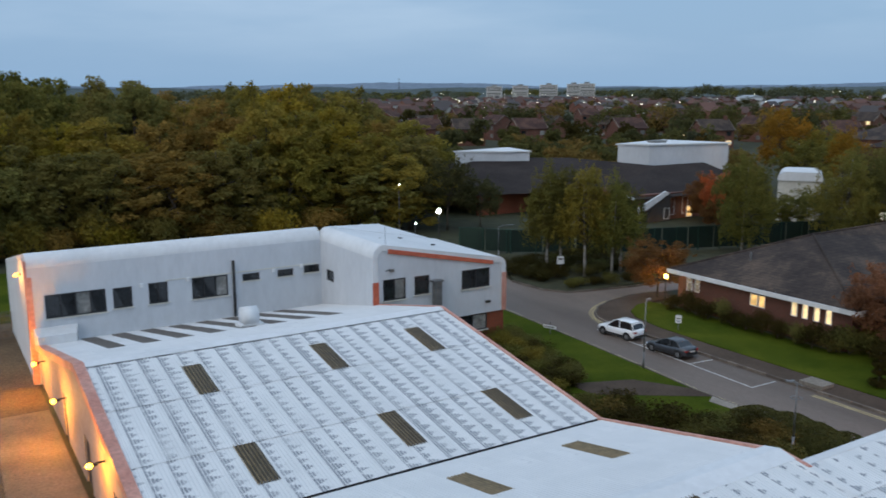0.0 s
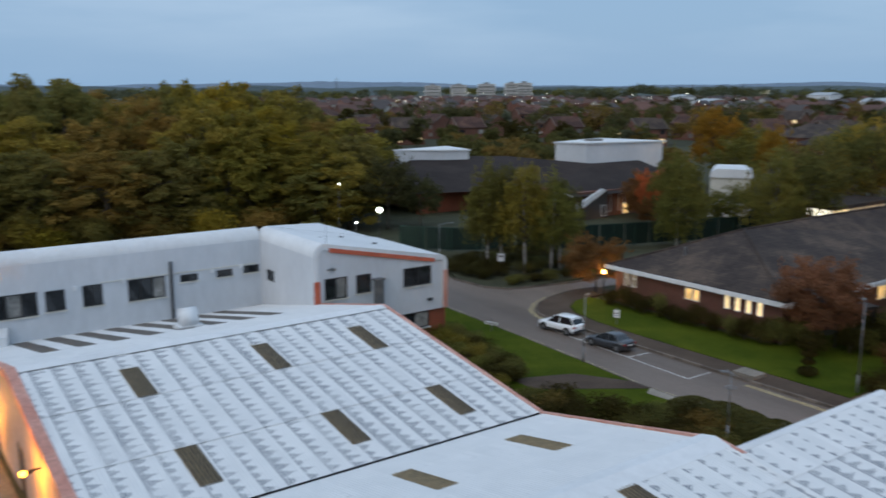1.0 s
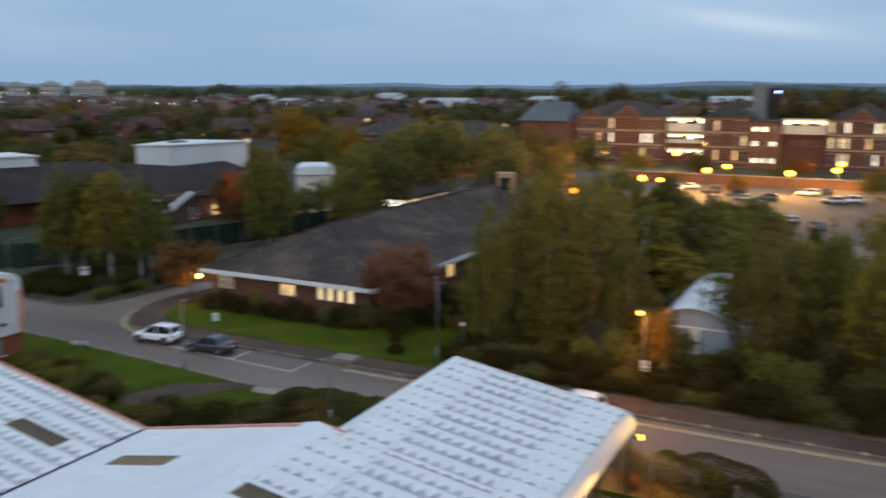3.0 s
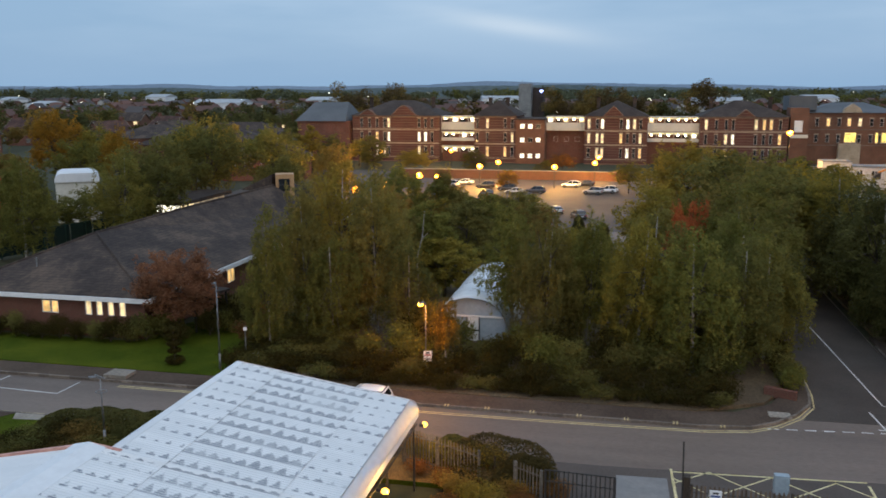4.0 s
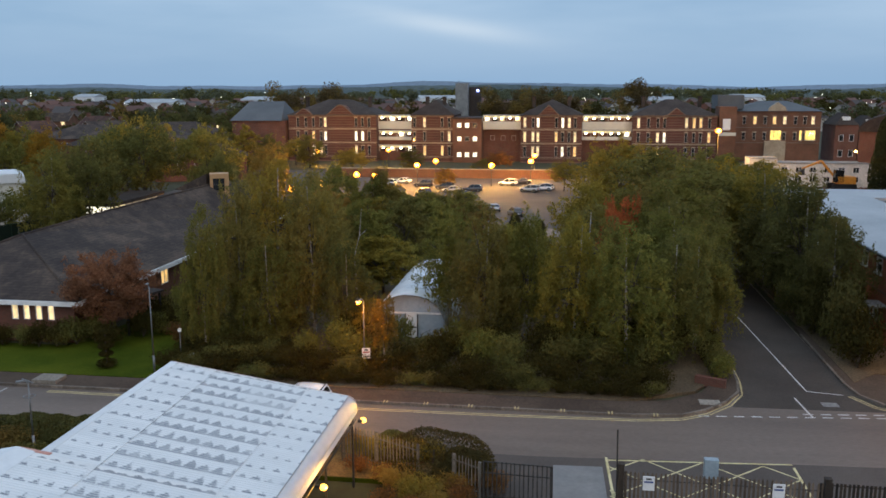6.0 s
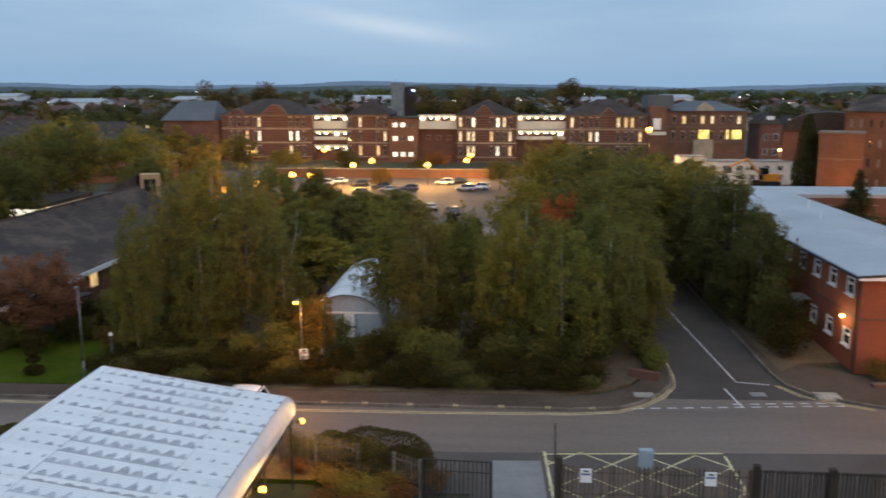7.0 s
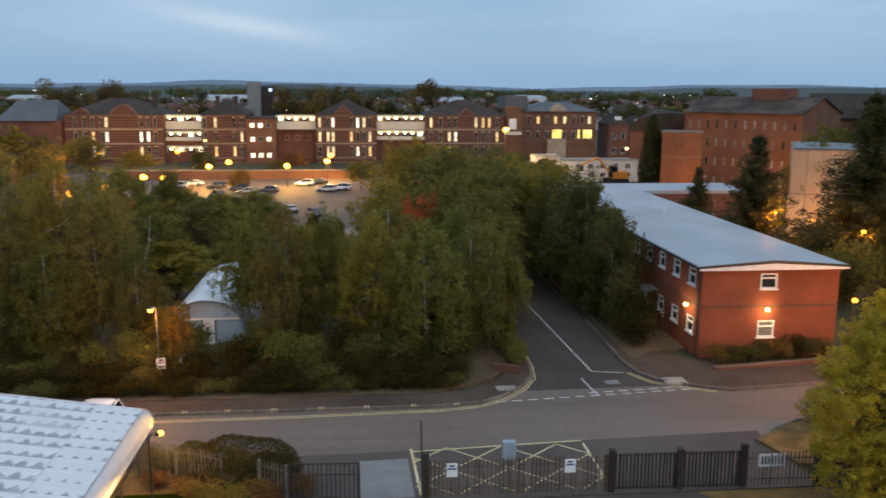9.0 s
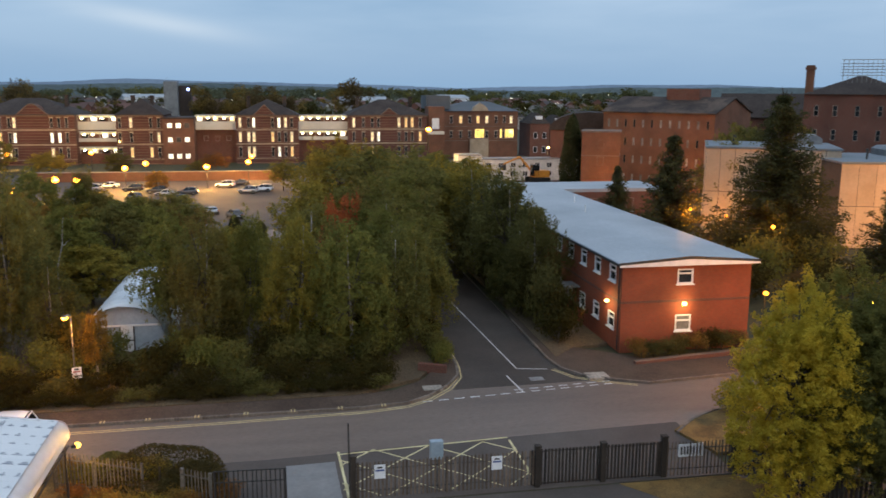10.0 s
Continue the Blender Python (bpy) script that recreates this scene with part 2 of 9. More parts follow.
def brick_mat(name, c1, c2, mortar, scale=0.73, vary=0.0, bands=None):
    """Brickwork in courses of 75 mm; bands: paler courses every so many metres."""
    m, n, l, p = node_mat(name)
    tc = n.new("ShaderNodeTexCoord")
    s = n.new("ShaderNodeSeparateXYZ")
    add = n.new("ShaderNodeMath")
    comb = n.new("ShaderNodeCombineXYZ")
    l.new(tc.outputs["Object"], s.inputs[0])
    l.new(s.outputs["X"], add.inputs[0])
    l.new(s.outputs["Y"], add.inputs[1])
    l.new(add.outputs[0], comb.inputs["X"])
    l.new(s.outputs["Z"], comb.inputs["Y"])
    bt = n.new("ShaderNodeTexBrick")
    bt.inputs["Scale"].default_value = 1.0
    bt.inputs["Brick Width"].default_value, bt.inputs["Row Height"].default_value = 0.225 * scale, 0.075 * scale
    bt.inputs["Mortar Size"].default_value, bt.inputs["Mortar Smooth"].default_value = 0.008 * scale, 0.3
    bt.inputs["Color1"].default_value, bt.inputs["Color2"].default_value, bt.inputs["Mortar"].default_value = (*c1, 1), (*c2, 1), (*mortar, 1)
    l.new(comb.outputs[0], bt.inputs["Vector"])
    big = noise_node(n, l, tc.outputs["Object"], 0.35, 5)
    r = ramp(n, (0.3, (0.68, 0.66, 0.64)), (0.7, (1.12, 1.1, 1.08)))
    l.new(big.outputs["Fac"], r.inputs["Fac"])
    mx = n.new("ShaderNodeMixRGB")
    mx.blend_type, mx.inputs[0].default_value = "MULTIPLY", 1.0
    l.new(bt.outputs["Color"], mx.inputs[1])
    l.new(r.outputs["Color"], mx.inputs[2])
    last = mx.outputs["Color"]
    if bands:
        period, width, tint = bands
        f = n.new("ShaderNodeMath")
        f.operation, f.inputs[1].default_value = "MODULO", period
        l.new(s.outputs["Z"], f.inputs[0])
        g = n.new("ShaderNodeMath")
        g.operation, g.inputs[1].default_value = "LESS_THAN", width
        l.new(f.outputs[0], g.inputs[0])
        bm_ = n.new("ShaderNodeMixRGB")
        bm_.inputs[2].default_value = (*tint, 1)
        l.new(g.outputs[0], bm_.inputs[0])
        l.new(last, bm_.inputs[1])
        last = bm_.outputs["Color"]
    l.new(last, p.inputs["Base Color"])
    b = n.new("ShaderNodeBump")
    b.inputs["Strength"].default_value, b.inputs["Distance"].default_value, b.invert = 0.3, 0.01, True
    l.new(bt.outputs["Fac"], b.inputs["Height"])
    l.new(b.outputs["Normal"], p.inputs["Normal"])
    p.inputs["Roughness"].default_value = 0.88
    return m


def leaf_mat(name, rough=0.7):
    """Foliage: the crown's own colour, mottled clump by clump and leaf by leaf."""
    m, n, l, p = node_mat(name)
    info, geo, tc = n.new("ShaderNodeObjectInfo"), n.new("ShaderNodeNewGeometry"), n.new("ShaderNodeTexCoord")
    big = noise_node(n, l, tc.outputs["Object"], 0.55, 3)
    r = ramp(n, (0.3, (0.72, 0.76, 0.7)), (0.7, (1.35, 1.24, 1.05)))
    l.new(big.outputs["Fac"], r.inputs["Fac"])
    isl = n.new("ShaderNodeMapRange")
    isl.inputs["To Min"].default_value, isl.inputs["To Max"].default_value = 0.82, 1.2
    l.new(geo.outputs["Random Per Island"], isl.inputs["Value"])
    mx = n.new("ShaderNodeMixRGB")
    mx.blend_type, mx.inputs[0].default_value = "MULTIPLY", 1.0
    l.new(info.outputs["Color"], mx.inputs[1])
    l.new(r.outputs["Color"], mx.inputs[2])
    sc = n.new("ShaderNodeVectorMath")
    sc.operation = "SCALE"
    l.new(mx.outputs["Color"], sc.inputs[0])
    l.new(isl.outputs[0], sc.inputs["Scale"])
    l.new(sc.outputs["Vector"], p.inputs["Base Color"])
    p.inputs["Roughness"].default_value = rough
    p.inputs["Specular IOR Level"].default_value = 0.06
    thin, blend = n.new("ShaderNodeBsdfTranslucent"), n.new("ShaderNodeMixShader")  # light comes through the leaves
    blend.inputs[0].default_value = 0.5
    l.new(sc.outputs["Vector"], thin.inputs["Color"])
    l.new(p.outputs[0], blend.inputs[1])
    l.new(thin.outputs[0], blend.inputs[2])
    l.new(blend.outputs[0], n["Material Output"].inputs["Surface"])
    return m


M = {}
M["ground"] = surf("ground", (0.034, 0.038, 0.017), (0.056, 0.054, 0.027), 0.05, 0.7, 0.95, bump=0.3)
M["asphalt"] = surf("asphalt", (0.117, 0.089, 0.072), (0.21, 0.162, 0.131), 0.12, 14.0, 0.6, bump=0.2, grit=0.22, spec=0.3, stretch=(1.6, 0.25, 1))
M["asphalt_dark"] = surf("asphalt_dark", (0.072, 0.058, 0.049), (0.108, 0.088, 0.074), 0.2, 14.0, 0.8, bump=0.2, grit=0.25)
M["pavement"] = surf("pavement", (0.064, 0.045, 0.034), (0.102, 0.074, 0.055), 0.3, 10.0, 0.9, bump=0.2, grit=0.3, spec=0.15)
M["concrete"] = surf("concrete", (0.22, 0.19, 0.155), (0.33, 0.29, 0.24), 0.5, 8.0, 0.85, bump=0.2, vary=0.12)
M["concrete_grey"] = surf("concrete_grey", (0.17, 0.17, 0.17), (0.26, 0.26, 0.25), 0.4, 8.0, 0.85, bump=0.2, vary=0.1)
M["lawn"] = surf("lawn", (0.034, 0.054, 0.004), (0.076, 0.092, 0.008), 0.3, 22.0, 0.95, bump=0.8, grit=0.5, spec=0.05)
M["soil"] = surf("soil", (0.085, 0.06, 0.035), (0.14, 0.10, 0.055), 0.3, 9.0, 0.95, bump=0.6, grit=0.5)
M["leaf_litter"] = surf("leaf_litter", (0.10, 0.062, 0.02), (0.24, 0.145, 0.045), 0.8, 16.0, 0.95, bump=0.6, grit=0.6)
M["yellow_paint"] = surf("yellow_paint", (0.40, 0.31, 0.145), (0.58, 0.47, 0.24), 1.5, 12.0, 0.75, bump=0.05, grit=0.35)
M["cream_paint"] = surf("cream_paint", (0.50, 0.42, 0.20), (0.70, 0.62, 0.36), 1.0, 9.0, 0.75, bump=0.05, grit=0.35)
M["white_paint"] = surf("white_paint", (0.45, 0.44, 0.42), (0.70, 0.685, 0.66), 1.5, 12.0, 0.7, bump=0.05, grit=0.3)
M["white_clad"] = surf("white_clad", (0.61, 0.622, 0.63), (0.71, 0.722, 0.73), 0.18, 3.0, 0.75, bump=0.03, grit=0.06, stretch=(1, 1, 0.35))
# white cladding greyed: the office walls' shade is put into the colour
M["white_clad_shaded"] = surf("white_clad_shaded", (0.50, 0.525, 0.555), (0.60, 0.62, 0.645), 0.18, 3.0, 0.7, bump=0.03, grit=0.06, stretch=(1, 1, 0.35))
M["cream_clad"] = surf("cream_clad", (0.52, 0.50, 0.44), (0.62, 0.60, 0.53), 0.3, 3.0, 0.6, bump=0.03, grit=0.08)
M["pale_trim"] = surf("pale_trim", (0.42, 0.32, 0.29), (0.55, 0.45, 0.42), 0.5, 6.0, 0.6, bump=0.05, grit=0.2)
M["red_trim"] = surf("red_trim", (0.46, 0.10, 0.055), (0.58, 0.16, 0.09), 0.6, 6.0, 0.55, bump=0.05, grit=0.2)
M["pink_trim"] = surf("pink_trim", (0.46, 0.20, 0.15), (0.62, 0.34, 0.27), 0.5, 6.0, 0.6, bump=0.05, grit=0.25)
M["dark_frame"] = surf("dark_frame", (0.022, 0.022, 0.024), (0.035, 0.035, 0.036), 2, 9, 0.5, bump=0.0, grit=0.15)
M["white_frame"] = surf("white_frame", (0.66, 0.66, 0.66), (0.8, 0.8, 0.8), 2, 9, 0.45, bump=0.0, grit=0.06)
M["steel"] = surf("steel", (0.17, 0.175, 0.18), (0.25, 0.25, 0.25), 1.5, 12, 0.5, 0.6, bump=0.05, grit=0.2)
M["dark_steel"] = surf("dark_steel", (0.035, 0.033, 0.032), (0.06, 0.055, 0.05), 1.5, 12, 0.55, 0.2, bump=0.05, grit=0.25)
M["green_fence"] = surf("green_fence", (0.01, 0.034, 0.024), (0.016, 0.05, 0.034), 1.0, 9, 0.6, bump=0.0, grit=0.2)
M["slate"] = surf("slate", (0.042, 0.033, 0.029), (0.070, 0.056, 0.049), 0.25, 4.0, 0.85, bump=0.2, grit=0.3, vary=0.15, spec=0.1)
M["tile_dark"] = surf("tile_dark", (0.028, 0.023, 0.022), (0.046, 0.037, 0.034), 0.2, 5.0, 0.95, bump=0.35, grit=0.35, vary=0.2, spec=0.08)
M["tile_red"] = surf("tile_red", (0.09, 0.045, 0.035), (0.15, 0.07, 0.05), 0.3, 4.0, 0.85, bump=0.2, grit=0.3, vary=0.35)
M["grey_felt"] = surf("grey_felt", (0.30, 0.32, 0.34), (0.40, 0.42, 0.44), 0.15, 5.0, 0.55, bump=0.1, grit=0.1)
M["bark"] = surf("bark", (0.05, 0.04, 0.03), (0.10, 0.08, 0.06), 1.5, 9, 0.9, bump=0.5, stretch=(1, 1, 0.3))
M["birch_bark"] = surf("birch_bark", (0.16, 0.14, 0.12), (0.42, 0.39, 0.35), 2.2, 9, 0.8, bump=0.3, stretch=(1, 1, 2.5))
M["leaf"] = leaf_mat("leaf")
M["glass_dark"] = surf("glass_dark", (0.012, 0.014, 0.016), (0.03, 0.034, 0.038), 1.0, 5.0, 0.06, bump=0.0, grit=0.3, spec=0.6)
M["blind"] = surf("blind", (0.16, 0.16, 0.15), (0.30, 0.29, 0.27), 1.4, 5.0, 0.12, bump=0.0, grit=0.3, vary=0.3)
M["brick_red"] = brick_mat("brick_red", (0.285, 0.068, 0.027), (0.23, 0.053, 0.022), (0.19, 0.087, 0.048))
M["brick_brown"] = brick_mat("brick_brown", (0.17, 0.06, 0.04), (0.12, 0.045, 0.03), (0.16, 0.11, 0.08))
M["brick_band"] = brick_mat("brick_band", (0.115, 0.040, 0.028), (0.082, 0.029, 0.021), (0.105, 0.06, 0.042), bands=(0.58, 0.10, (0.165, 0.10, 0.074)))
M["brick_mill"] = brick_mat("brick_mill", (0.19, 0.083, 0.05), (0.135, 0.06, 0.037), (0.16, 0.10, 0.062))
M["sodium"] = glow("sodium", (1.0, 0.42, 0.03), 14)
M["warm_lamp"] = glow("warm_lamp", (1.0, 0.62, 0.16), 14)
M["cool_lamp"] = glow("cool_lamp", (0.92, 1.0, 0.95), 12)
M["room_warm"] = lit_room("room_warm", (1.0, 0.62, 0.22), 1.5)
M["room_cream"] = lit_room("room_cream", (1.0, 0.76, 0.40), 1.5)
M["room_dim"] = lit_room("room_dim", (0.6, 0.48, 0.32), 0.5)

# ---- ground, roads ----
ROAD_Z = -0.12


def setting(name, shape, material, label, category, smooth=False):
    return tagged(part(name, shape, material, None, "", smooth), label, category, "", "structure")


def disc(r, n=64):
    return [(r * math.cos(6.2832 * i / n), r * math.sin(6.2832 * i / n)) for i in range(n)]


setting("ground", Shape().prism(disc(3550), -0.6, -0.16), M["ground"], "dark open land with grass and scrub round the estate", "ground")

# the main road, its bend by the bungalow and the side road
road_poly = [(34.9, -90), (42.5, -90), (42.3, -40), (41.9, -26), (41.3, -20.5), (42.2, -18.6), (43.2, -17.2), (44.6, -16.4), (46.5, -16.2), (80, -16.6), (80, -11.6),
             (50, -10.9), (46.0, -10.6), (44.2, -10.3), (42.6, -9.4), (41.3, -8.2), (40.5, -6.9), (40.2, -4.5), (40.15, 25), (40.2, 43.2), (40.5, 44.5), (41.2, 45.6),
             (42.4, 46.7), (44.4, 47.7), (47.4, 48.3), (50, 48.0), (70, 47.0), (70, 49.6), (50, 50.4), (46, 51.1), (43.8, 51.7), (42.7, 53.4), (42.4, 57), (45, 66), (39, 66),
             (37.6, 56), (36.3, 50.0), (36.05, 45), (35.75, 40), (35.35, 34.5), (34.95, 30.2), (34.9, 20)]
road = setting("road", Shape().prism(road_poly, -0.5, ROAD_Z), M["asphalt"], "worn grey asphalt road with a bend and a side junction", "road")
M["asphalt_side"] = surf("asphalt_side", (0.056, 0.046, 0.039), (0.085, 0.070, 0.059), 0.2, 14.0, 0.85, bump=0.2, grit=0.25, spec=0.2)
side_road = setting("side_road", Shape().prism([(42.2, -9.6), (42.45, -18.4), (43.35, -17.25), (44.65, -16.45), (46.6, -16.25), (100, -16.4), (100, -11.0), (54, -11.0), (46, -10.65), (44.1, -10.3)], -0.45, ROAD_Z + 0.003), M["asphalt_side"], "newer dark asphalt of the side road", "road")
apron = setting("road_apron", Shape().prism([(30.2, -19.5), (35.95, -19.5), (35.55, -11.0), (34.9, 0.0), (34.9, 3.2), (30.9, 3.2), (30.9, 0.2), (30.2, 0.2)], -0.5, ROAD_Z - 0.012), M["asphalt_dark"],
                "dark asphalt apron between the gates and the road", "forecourt")
apron.location.z = 0.014
yard = setting("yard", Shape().prism([(-20, -90), (30.1, -90), (30.1, 3.0), (-20, 3.0)], -0.5, ROAD_Z - 0.02), M["asphalt_dark"], "dark asphalt yard behind the gates", "yard")
setting("service_yard", Shape().prism([(-40, 3.1), (4.6, 3.1), (4.6, 66), (-40, 66)], -0.5, ROAD_Z - 0.02), M["soil"], "bare brown service yard beside the workshop", "yard")
M["yard_stone"] = surf("yard_stone", (0.15, 0.115, 0.075), (0.24, 0.18, 0.12), 0.5, 8.0, 0.85, bump=0.2, grit=0.3)
slab = setting("yard_slab", Shape().prism([(1.2, 18), (4.55, 18), (4.55, 46), (2.0, 46)], -0.4, -0.07), M["yard_stone"], "worn concrete strip along the workshop wall", "yard")
M["ramp_concrete"] = surf("ramp_concrete", (0.17, 0.168, 0.165), (0.24, 0.235, 0.225), 0.6, 6.0, 0.8, bump=0.05, grit=0.08)
setting("concrete_ramp", Shape().prism([(30.6, -2.85), (34.2, -2.75), (34.1, -0.65), (30.6, -0.7)], -0.4, ROAD_Z + 0.004), M["ramp_concrete"], "smooth grey concrete crossing before the small gate", "pavement")

# pavements and verges behind the kerbs
setting("pavement_far", Shape().prism([(40.3, -4.6), (40.62, -7.0), (41.4, -8.1), (42.7, -9.3), (44.3, -10.2), (46, -10.5), (52, -10.75), (52, -9.6), (46, -9.3), (43.9, -8.3), (42.4, -6.4),
                                       (42.0, -4), (42.0, 36.0), (42.2, 40.2), (42.75, 43.0), (43.7, 44.5), (45.4, 45.6), (50, 46.0), (50, 47.85), (47.4, 48.15), (44.5, 47.55), (42.5, 46.55), (41.35, 45.5), (40.6, 44.4), (40.32, 43.2)], -0.4, 0.0),
        M["pavement"], "brown-grey asphalt footway beside the road", "pavement")
setting("pavement_corner", Shape().prism([(41.45, -20.6), (42.3, -18.75), (43.3, -17.35), (44.65, -16.55), (46.6, -16.35), (58, -16.5), (58, -18), (48.5, -18.3), (46.6, -20.6), (44.6, -23), (45.5, -33), (42.5, -40), (42.05, -26)],
                                         -0.4, 0.0), M["pavement"], "asphalt footway at the junction by the brick block", "pavement")
setting("belt_bed", Shape().prism([(42.05, 16), (60, 16), (60, 26.9), (52, 26.9), (50, 21.8), (42.05, 21.8)], -0.4, 0.025), M["soil"], "leaf-strewn soil under the belt of trees", "planting bed")
setting("lawn", Shape().prism([(42.05, 21.85), (49.95, 21.85), (51.9, 27), (60, 27), (47.2, 30), (47.2, 44), (46.9, 45.7), (45.4, 45.55), (43.75, 44.45), (42.8, 42.95), (42.25, 40.2), (42.05, 36.0)], -0.4, 0.03), M["lawn"], "mown green lawn before the bungalow", "lawn")
setting("verge", Shape().prism([(22.3, 15.5), (31.4, 15.5), (31.4, 4.0), (34.6, 4.0), (34.62, 20), (34.68, 30.2), (35.08, 34.5), (35.48, 40), (35.78, 45), (36.02, 50), (37.2, 56), (38.6, 66), (31.5, 66), (31.5, 43.4), (22.3, 43.4)], -0.4, 0.02),
        M["lawn"], "rough grass verge between workshop and road", "grass verge")
setting("footpath", Shape().prism([(29.5, 32.6), (34.66, 29.0), (34.7, 30.4), (33.0, 33.2), (29.5, 34.6)], -0.3, 0.035), M["pavement"], "dark footpath crossing the verge", "footpath")
setting("planting_bed", Shape().prism([(42.05, -4.2), (44.0, -8.0), (46.0, -9.2), (80, -9.9), (80, 15.95), (42.05, 15.95)], -0.4, 0.03), M["soil"], "leaf-strewn soil under the trees", "planting bed")
setting("field", Shape().prism([(-60, 66.1), (38, 66.1), (20, 84), (-60, 88)], -0.4, -0.1), M["lawn"], "grass field before the wood", "field")
setting("corner_bed", Shape().prism([(46.5, -16.8), (80, -17), (80, -20.9), (48.6, -20.9), (48.2, -18.4)], -0.4, 0.03), M["soil"], "planted bed beside the side road", "planting bed")
setting("car_park", Shape().prism([(98, -40), (166, -40), (166, 62), (98, 62)], -0.4, -0.1), M["asphalt_dark"], "lit asphalt car park before the brick blocks", "car park")
setting("car_park_path", Shape().prism([(78, -3.5), (98, -3.5), (98, 9.5), (78, 7.0)], -0.4, -0.08), M["asphalt"], "tarmac way from the car park to the trees", "path")
setting("island", Shape().prism([(43.95, 51.9), (46.1, 51.3), (60, 50.6), (60, 62), (46, 64), (42.7, 57.5), (42.85, 53.5)], -0.4, 0.03), M["ground"], "dark planted bed under birches by the bend", "planting bed")

# ---- kerb stones ----
kerb_mesh = Shape().box(-0.45, 0.45, -0.065, 0.065, -0.25, 0.02).mesh("kerb_stone")
M["kerb"] = surf("kerb", (0.115, 0.092, 0.074), (0.19, 0.155, 0.125), 0.5, 8.0, 0.85, bump=0.2, vary=0.25)
kerb_mesh.materials.append(M["kerb"])


def kerb_line(pts):
    kerbs = tagged(new("kerb"), "pale concrete kerb stones along the road", "kerb", "kerbs", "structure")
    for (ax, ay), (bx, by) in zip(pts, pts[1:]):
        length = math.hypot(bx - ax, by - ay)
        k = max(1, round(length / 0.66))
        for i in range(k):
            s = (i + 0.5) / k
            o = part("kerb_stone", kerb_mesh, None, kerbs)
            o.matrix_basis = pose(ax + (bx - ax) * s, ay + (by - ay) * s, random.uniform(-0.008, 0.008), 0, 0, math.degrees(math.atan2(by - ay, bx - ax))) @ Matrix.Diagonal((length / k / 0.92, 1, 1, 1))


kerb_line([(40.22, 43.2), (40.22, -4.6), (40.55, -6.95), (41.35, -8.15), (42.65, -9.35), (44.25, -10.25), (46, -10.55), (56, -10.9)])
kerb_line([(40.22, 43.2), (40.52, 44.45), (41.25, 45.55), (42.45, 46.65), (44.45, 47.65), (47.4, 48.25), (50, 47.95)])
kerb_line([(42.45, 57.5), (42.7, 53.45), (43.8, 51.75), (46, 51.15), (50, 50.45), (58, 50.0)])
kerb_line([(34.75, 24), (34.8, 30.2), (35.2, 34.5), (35.6, 40), (35.9, 45), (36.15, 50), (37.45, 56), (38.8, 65)])
kerb_line([(41.35, -20.55), (42.25, -18.65), (43.25, -17.25), (44.65, -16.45), (46.5, -16.25), (56, -16.4)])
kerb_line([(41.35, -20.55), (41.95, -26), (42.35, -40)])
kerb_line([(34.6, 3.6), (34.75, 12), (34.75, 24)])
kerb_line([(34.5, -18.9), (35.2, -19.6), (35.9, -20.4), (36.9, -22.0), (37.2, -30)])

# ---- painted lines ----
PZ = ROAD_Z + 0.004


def stripe(shape, a, b, width):
    (ax, ay), (bx, by) = a, b
    d = math.hypot(bx - ax, by - ay)
    nx, ny = -(by - ay) / d * width / 2, (bx - ax) / d * width / 2
    shape.prism([(ax + nx, ay + ny), (ax - nx, ay - ny), (bx - nx, by - ny), (bx + nx, by + ny)], PZ - 0.02, PZ)


def line_run(pts, width, offset=0.0):
    s = Shape()
    for a, b in zip(pts, pts[1:]):
        d = math.hypot(b[0] - a[0], b[1] - a[1])
        nx, ny = -(b[1] - a[1]) / d * offset, (b[0] - a[0]) / d * offset
        stripe(s, (a[0] + nx, a[1] + ny), (b[0] + nx, b[1] + ny), width)
    return s


def marking(shape, material, label):
    return tagged(part("road_marking", shape, material), label, "road marking", "lines on the road", "structure")


far_edge = [(39.75, 26.5), (39.5, 9.0), (39.6, 2.0), (39.85, -4.6), (40.25, -6.75), (41.1, -8.15), (42.5, -9.4), (44.15, -10.25), (46, -10.5), (49, -10.6)]
nose = [(39.8, 43.4), (40.2, 44.7), (41.0, 45.95), (42.25, 47.0), (44.35, 48.0), (47.4, 48.6), (50, 48.3)]
for pts in (far_edge, nose):
    for o in (0.0, -0.2):
        marking(line_run(pts, 0.085, o), M["yellow_paint"], "worn yellow no-waiting line along the kerb")
corner = [(44.6, -15.9), (43.0, -16.7), (42.0, -18.2), (41.2, -19.8)]
for o in (0.0, 0.2):
    marking(line_run(corner, 0.085, o), M["yellow_paint"], "worn yellow no-waiting line at the junction corner")
marking(line_run([(35.1, 24), (35.12, 30.2), (35.52, 34.5), (35.92, 40), (36.22, 45), (36.5, 50.2)], 0.1), M["cream_paint"], "faded edge line along the verge kerb")
bays = Shape()
for a, b in (((38.6, 42.4), (37.9, 29.0)), ((37.88, 29.05), (39.85, 29.0)), ((38.15, 33.75), (39.95, 33.6)), ((38.38, 38.1), (39.95, 38.0)), ((38.6, 42.35), (39.95, 42.3))):
    stripe(bays, a, b, 0.085)
marking(bays, M["white_paint"], "white parking bay lines")
give = Shape()
for i in range(13):
    y0 = -7.7 - i * 0.86
    gx = 40.72 + 0.085 * i
    stripe(give, (gx, y0), (gx + 0.04, y0 - 0.52), 0.1)
    if i > 5:
        stripe(give, (gx + 0.42, y0), (gx + 0.46, y0 - 0.52), 0.1)
stripe(give, (41.3, -13.25), (44.0, -13.05), 0.085)
stripe(give, (45.1, -13.95), (62, -13.2), 0.075)
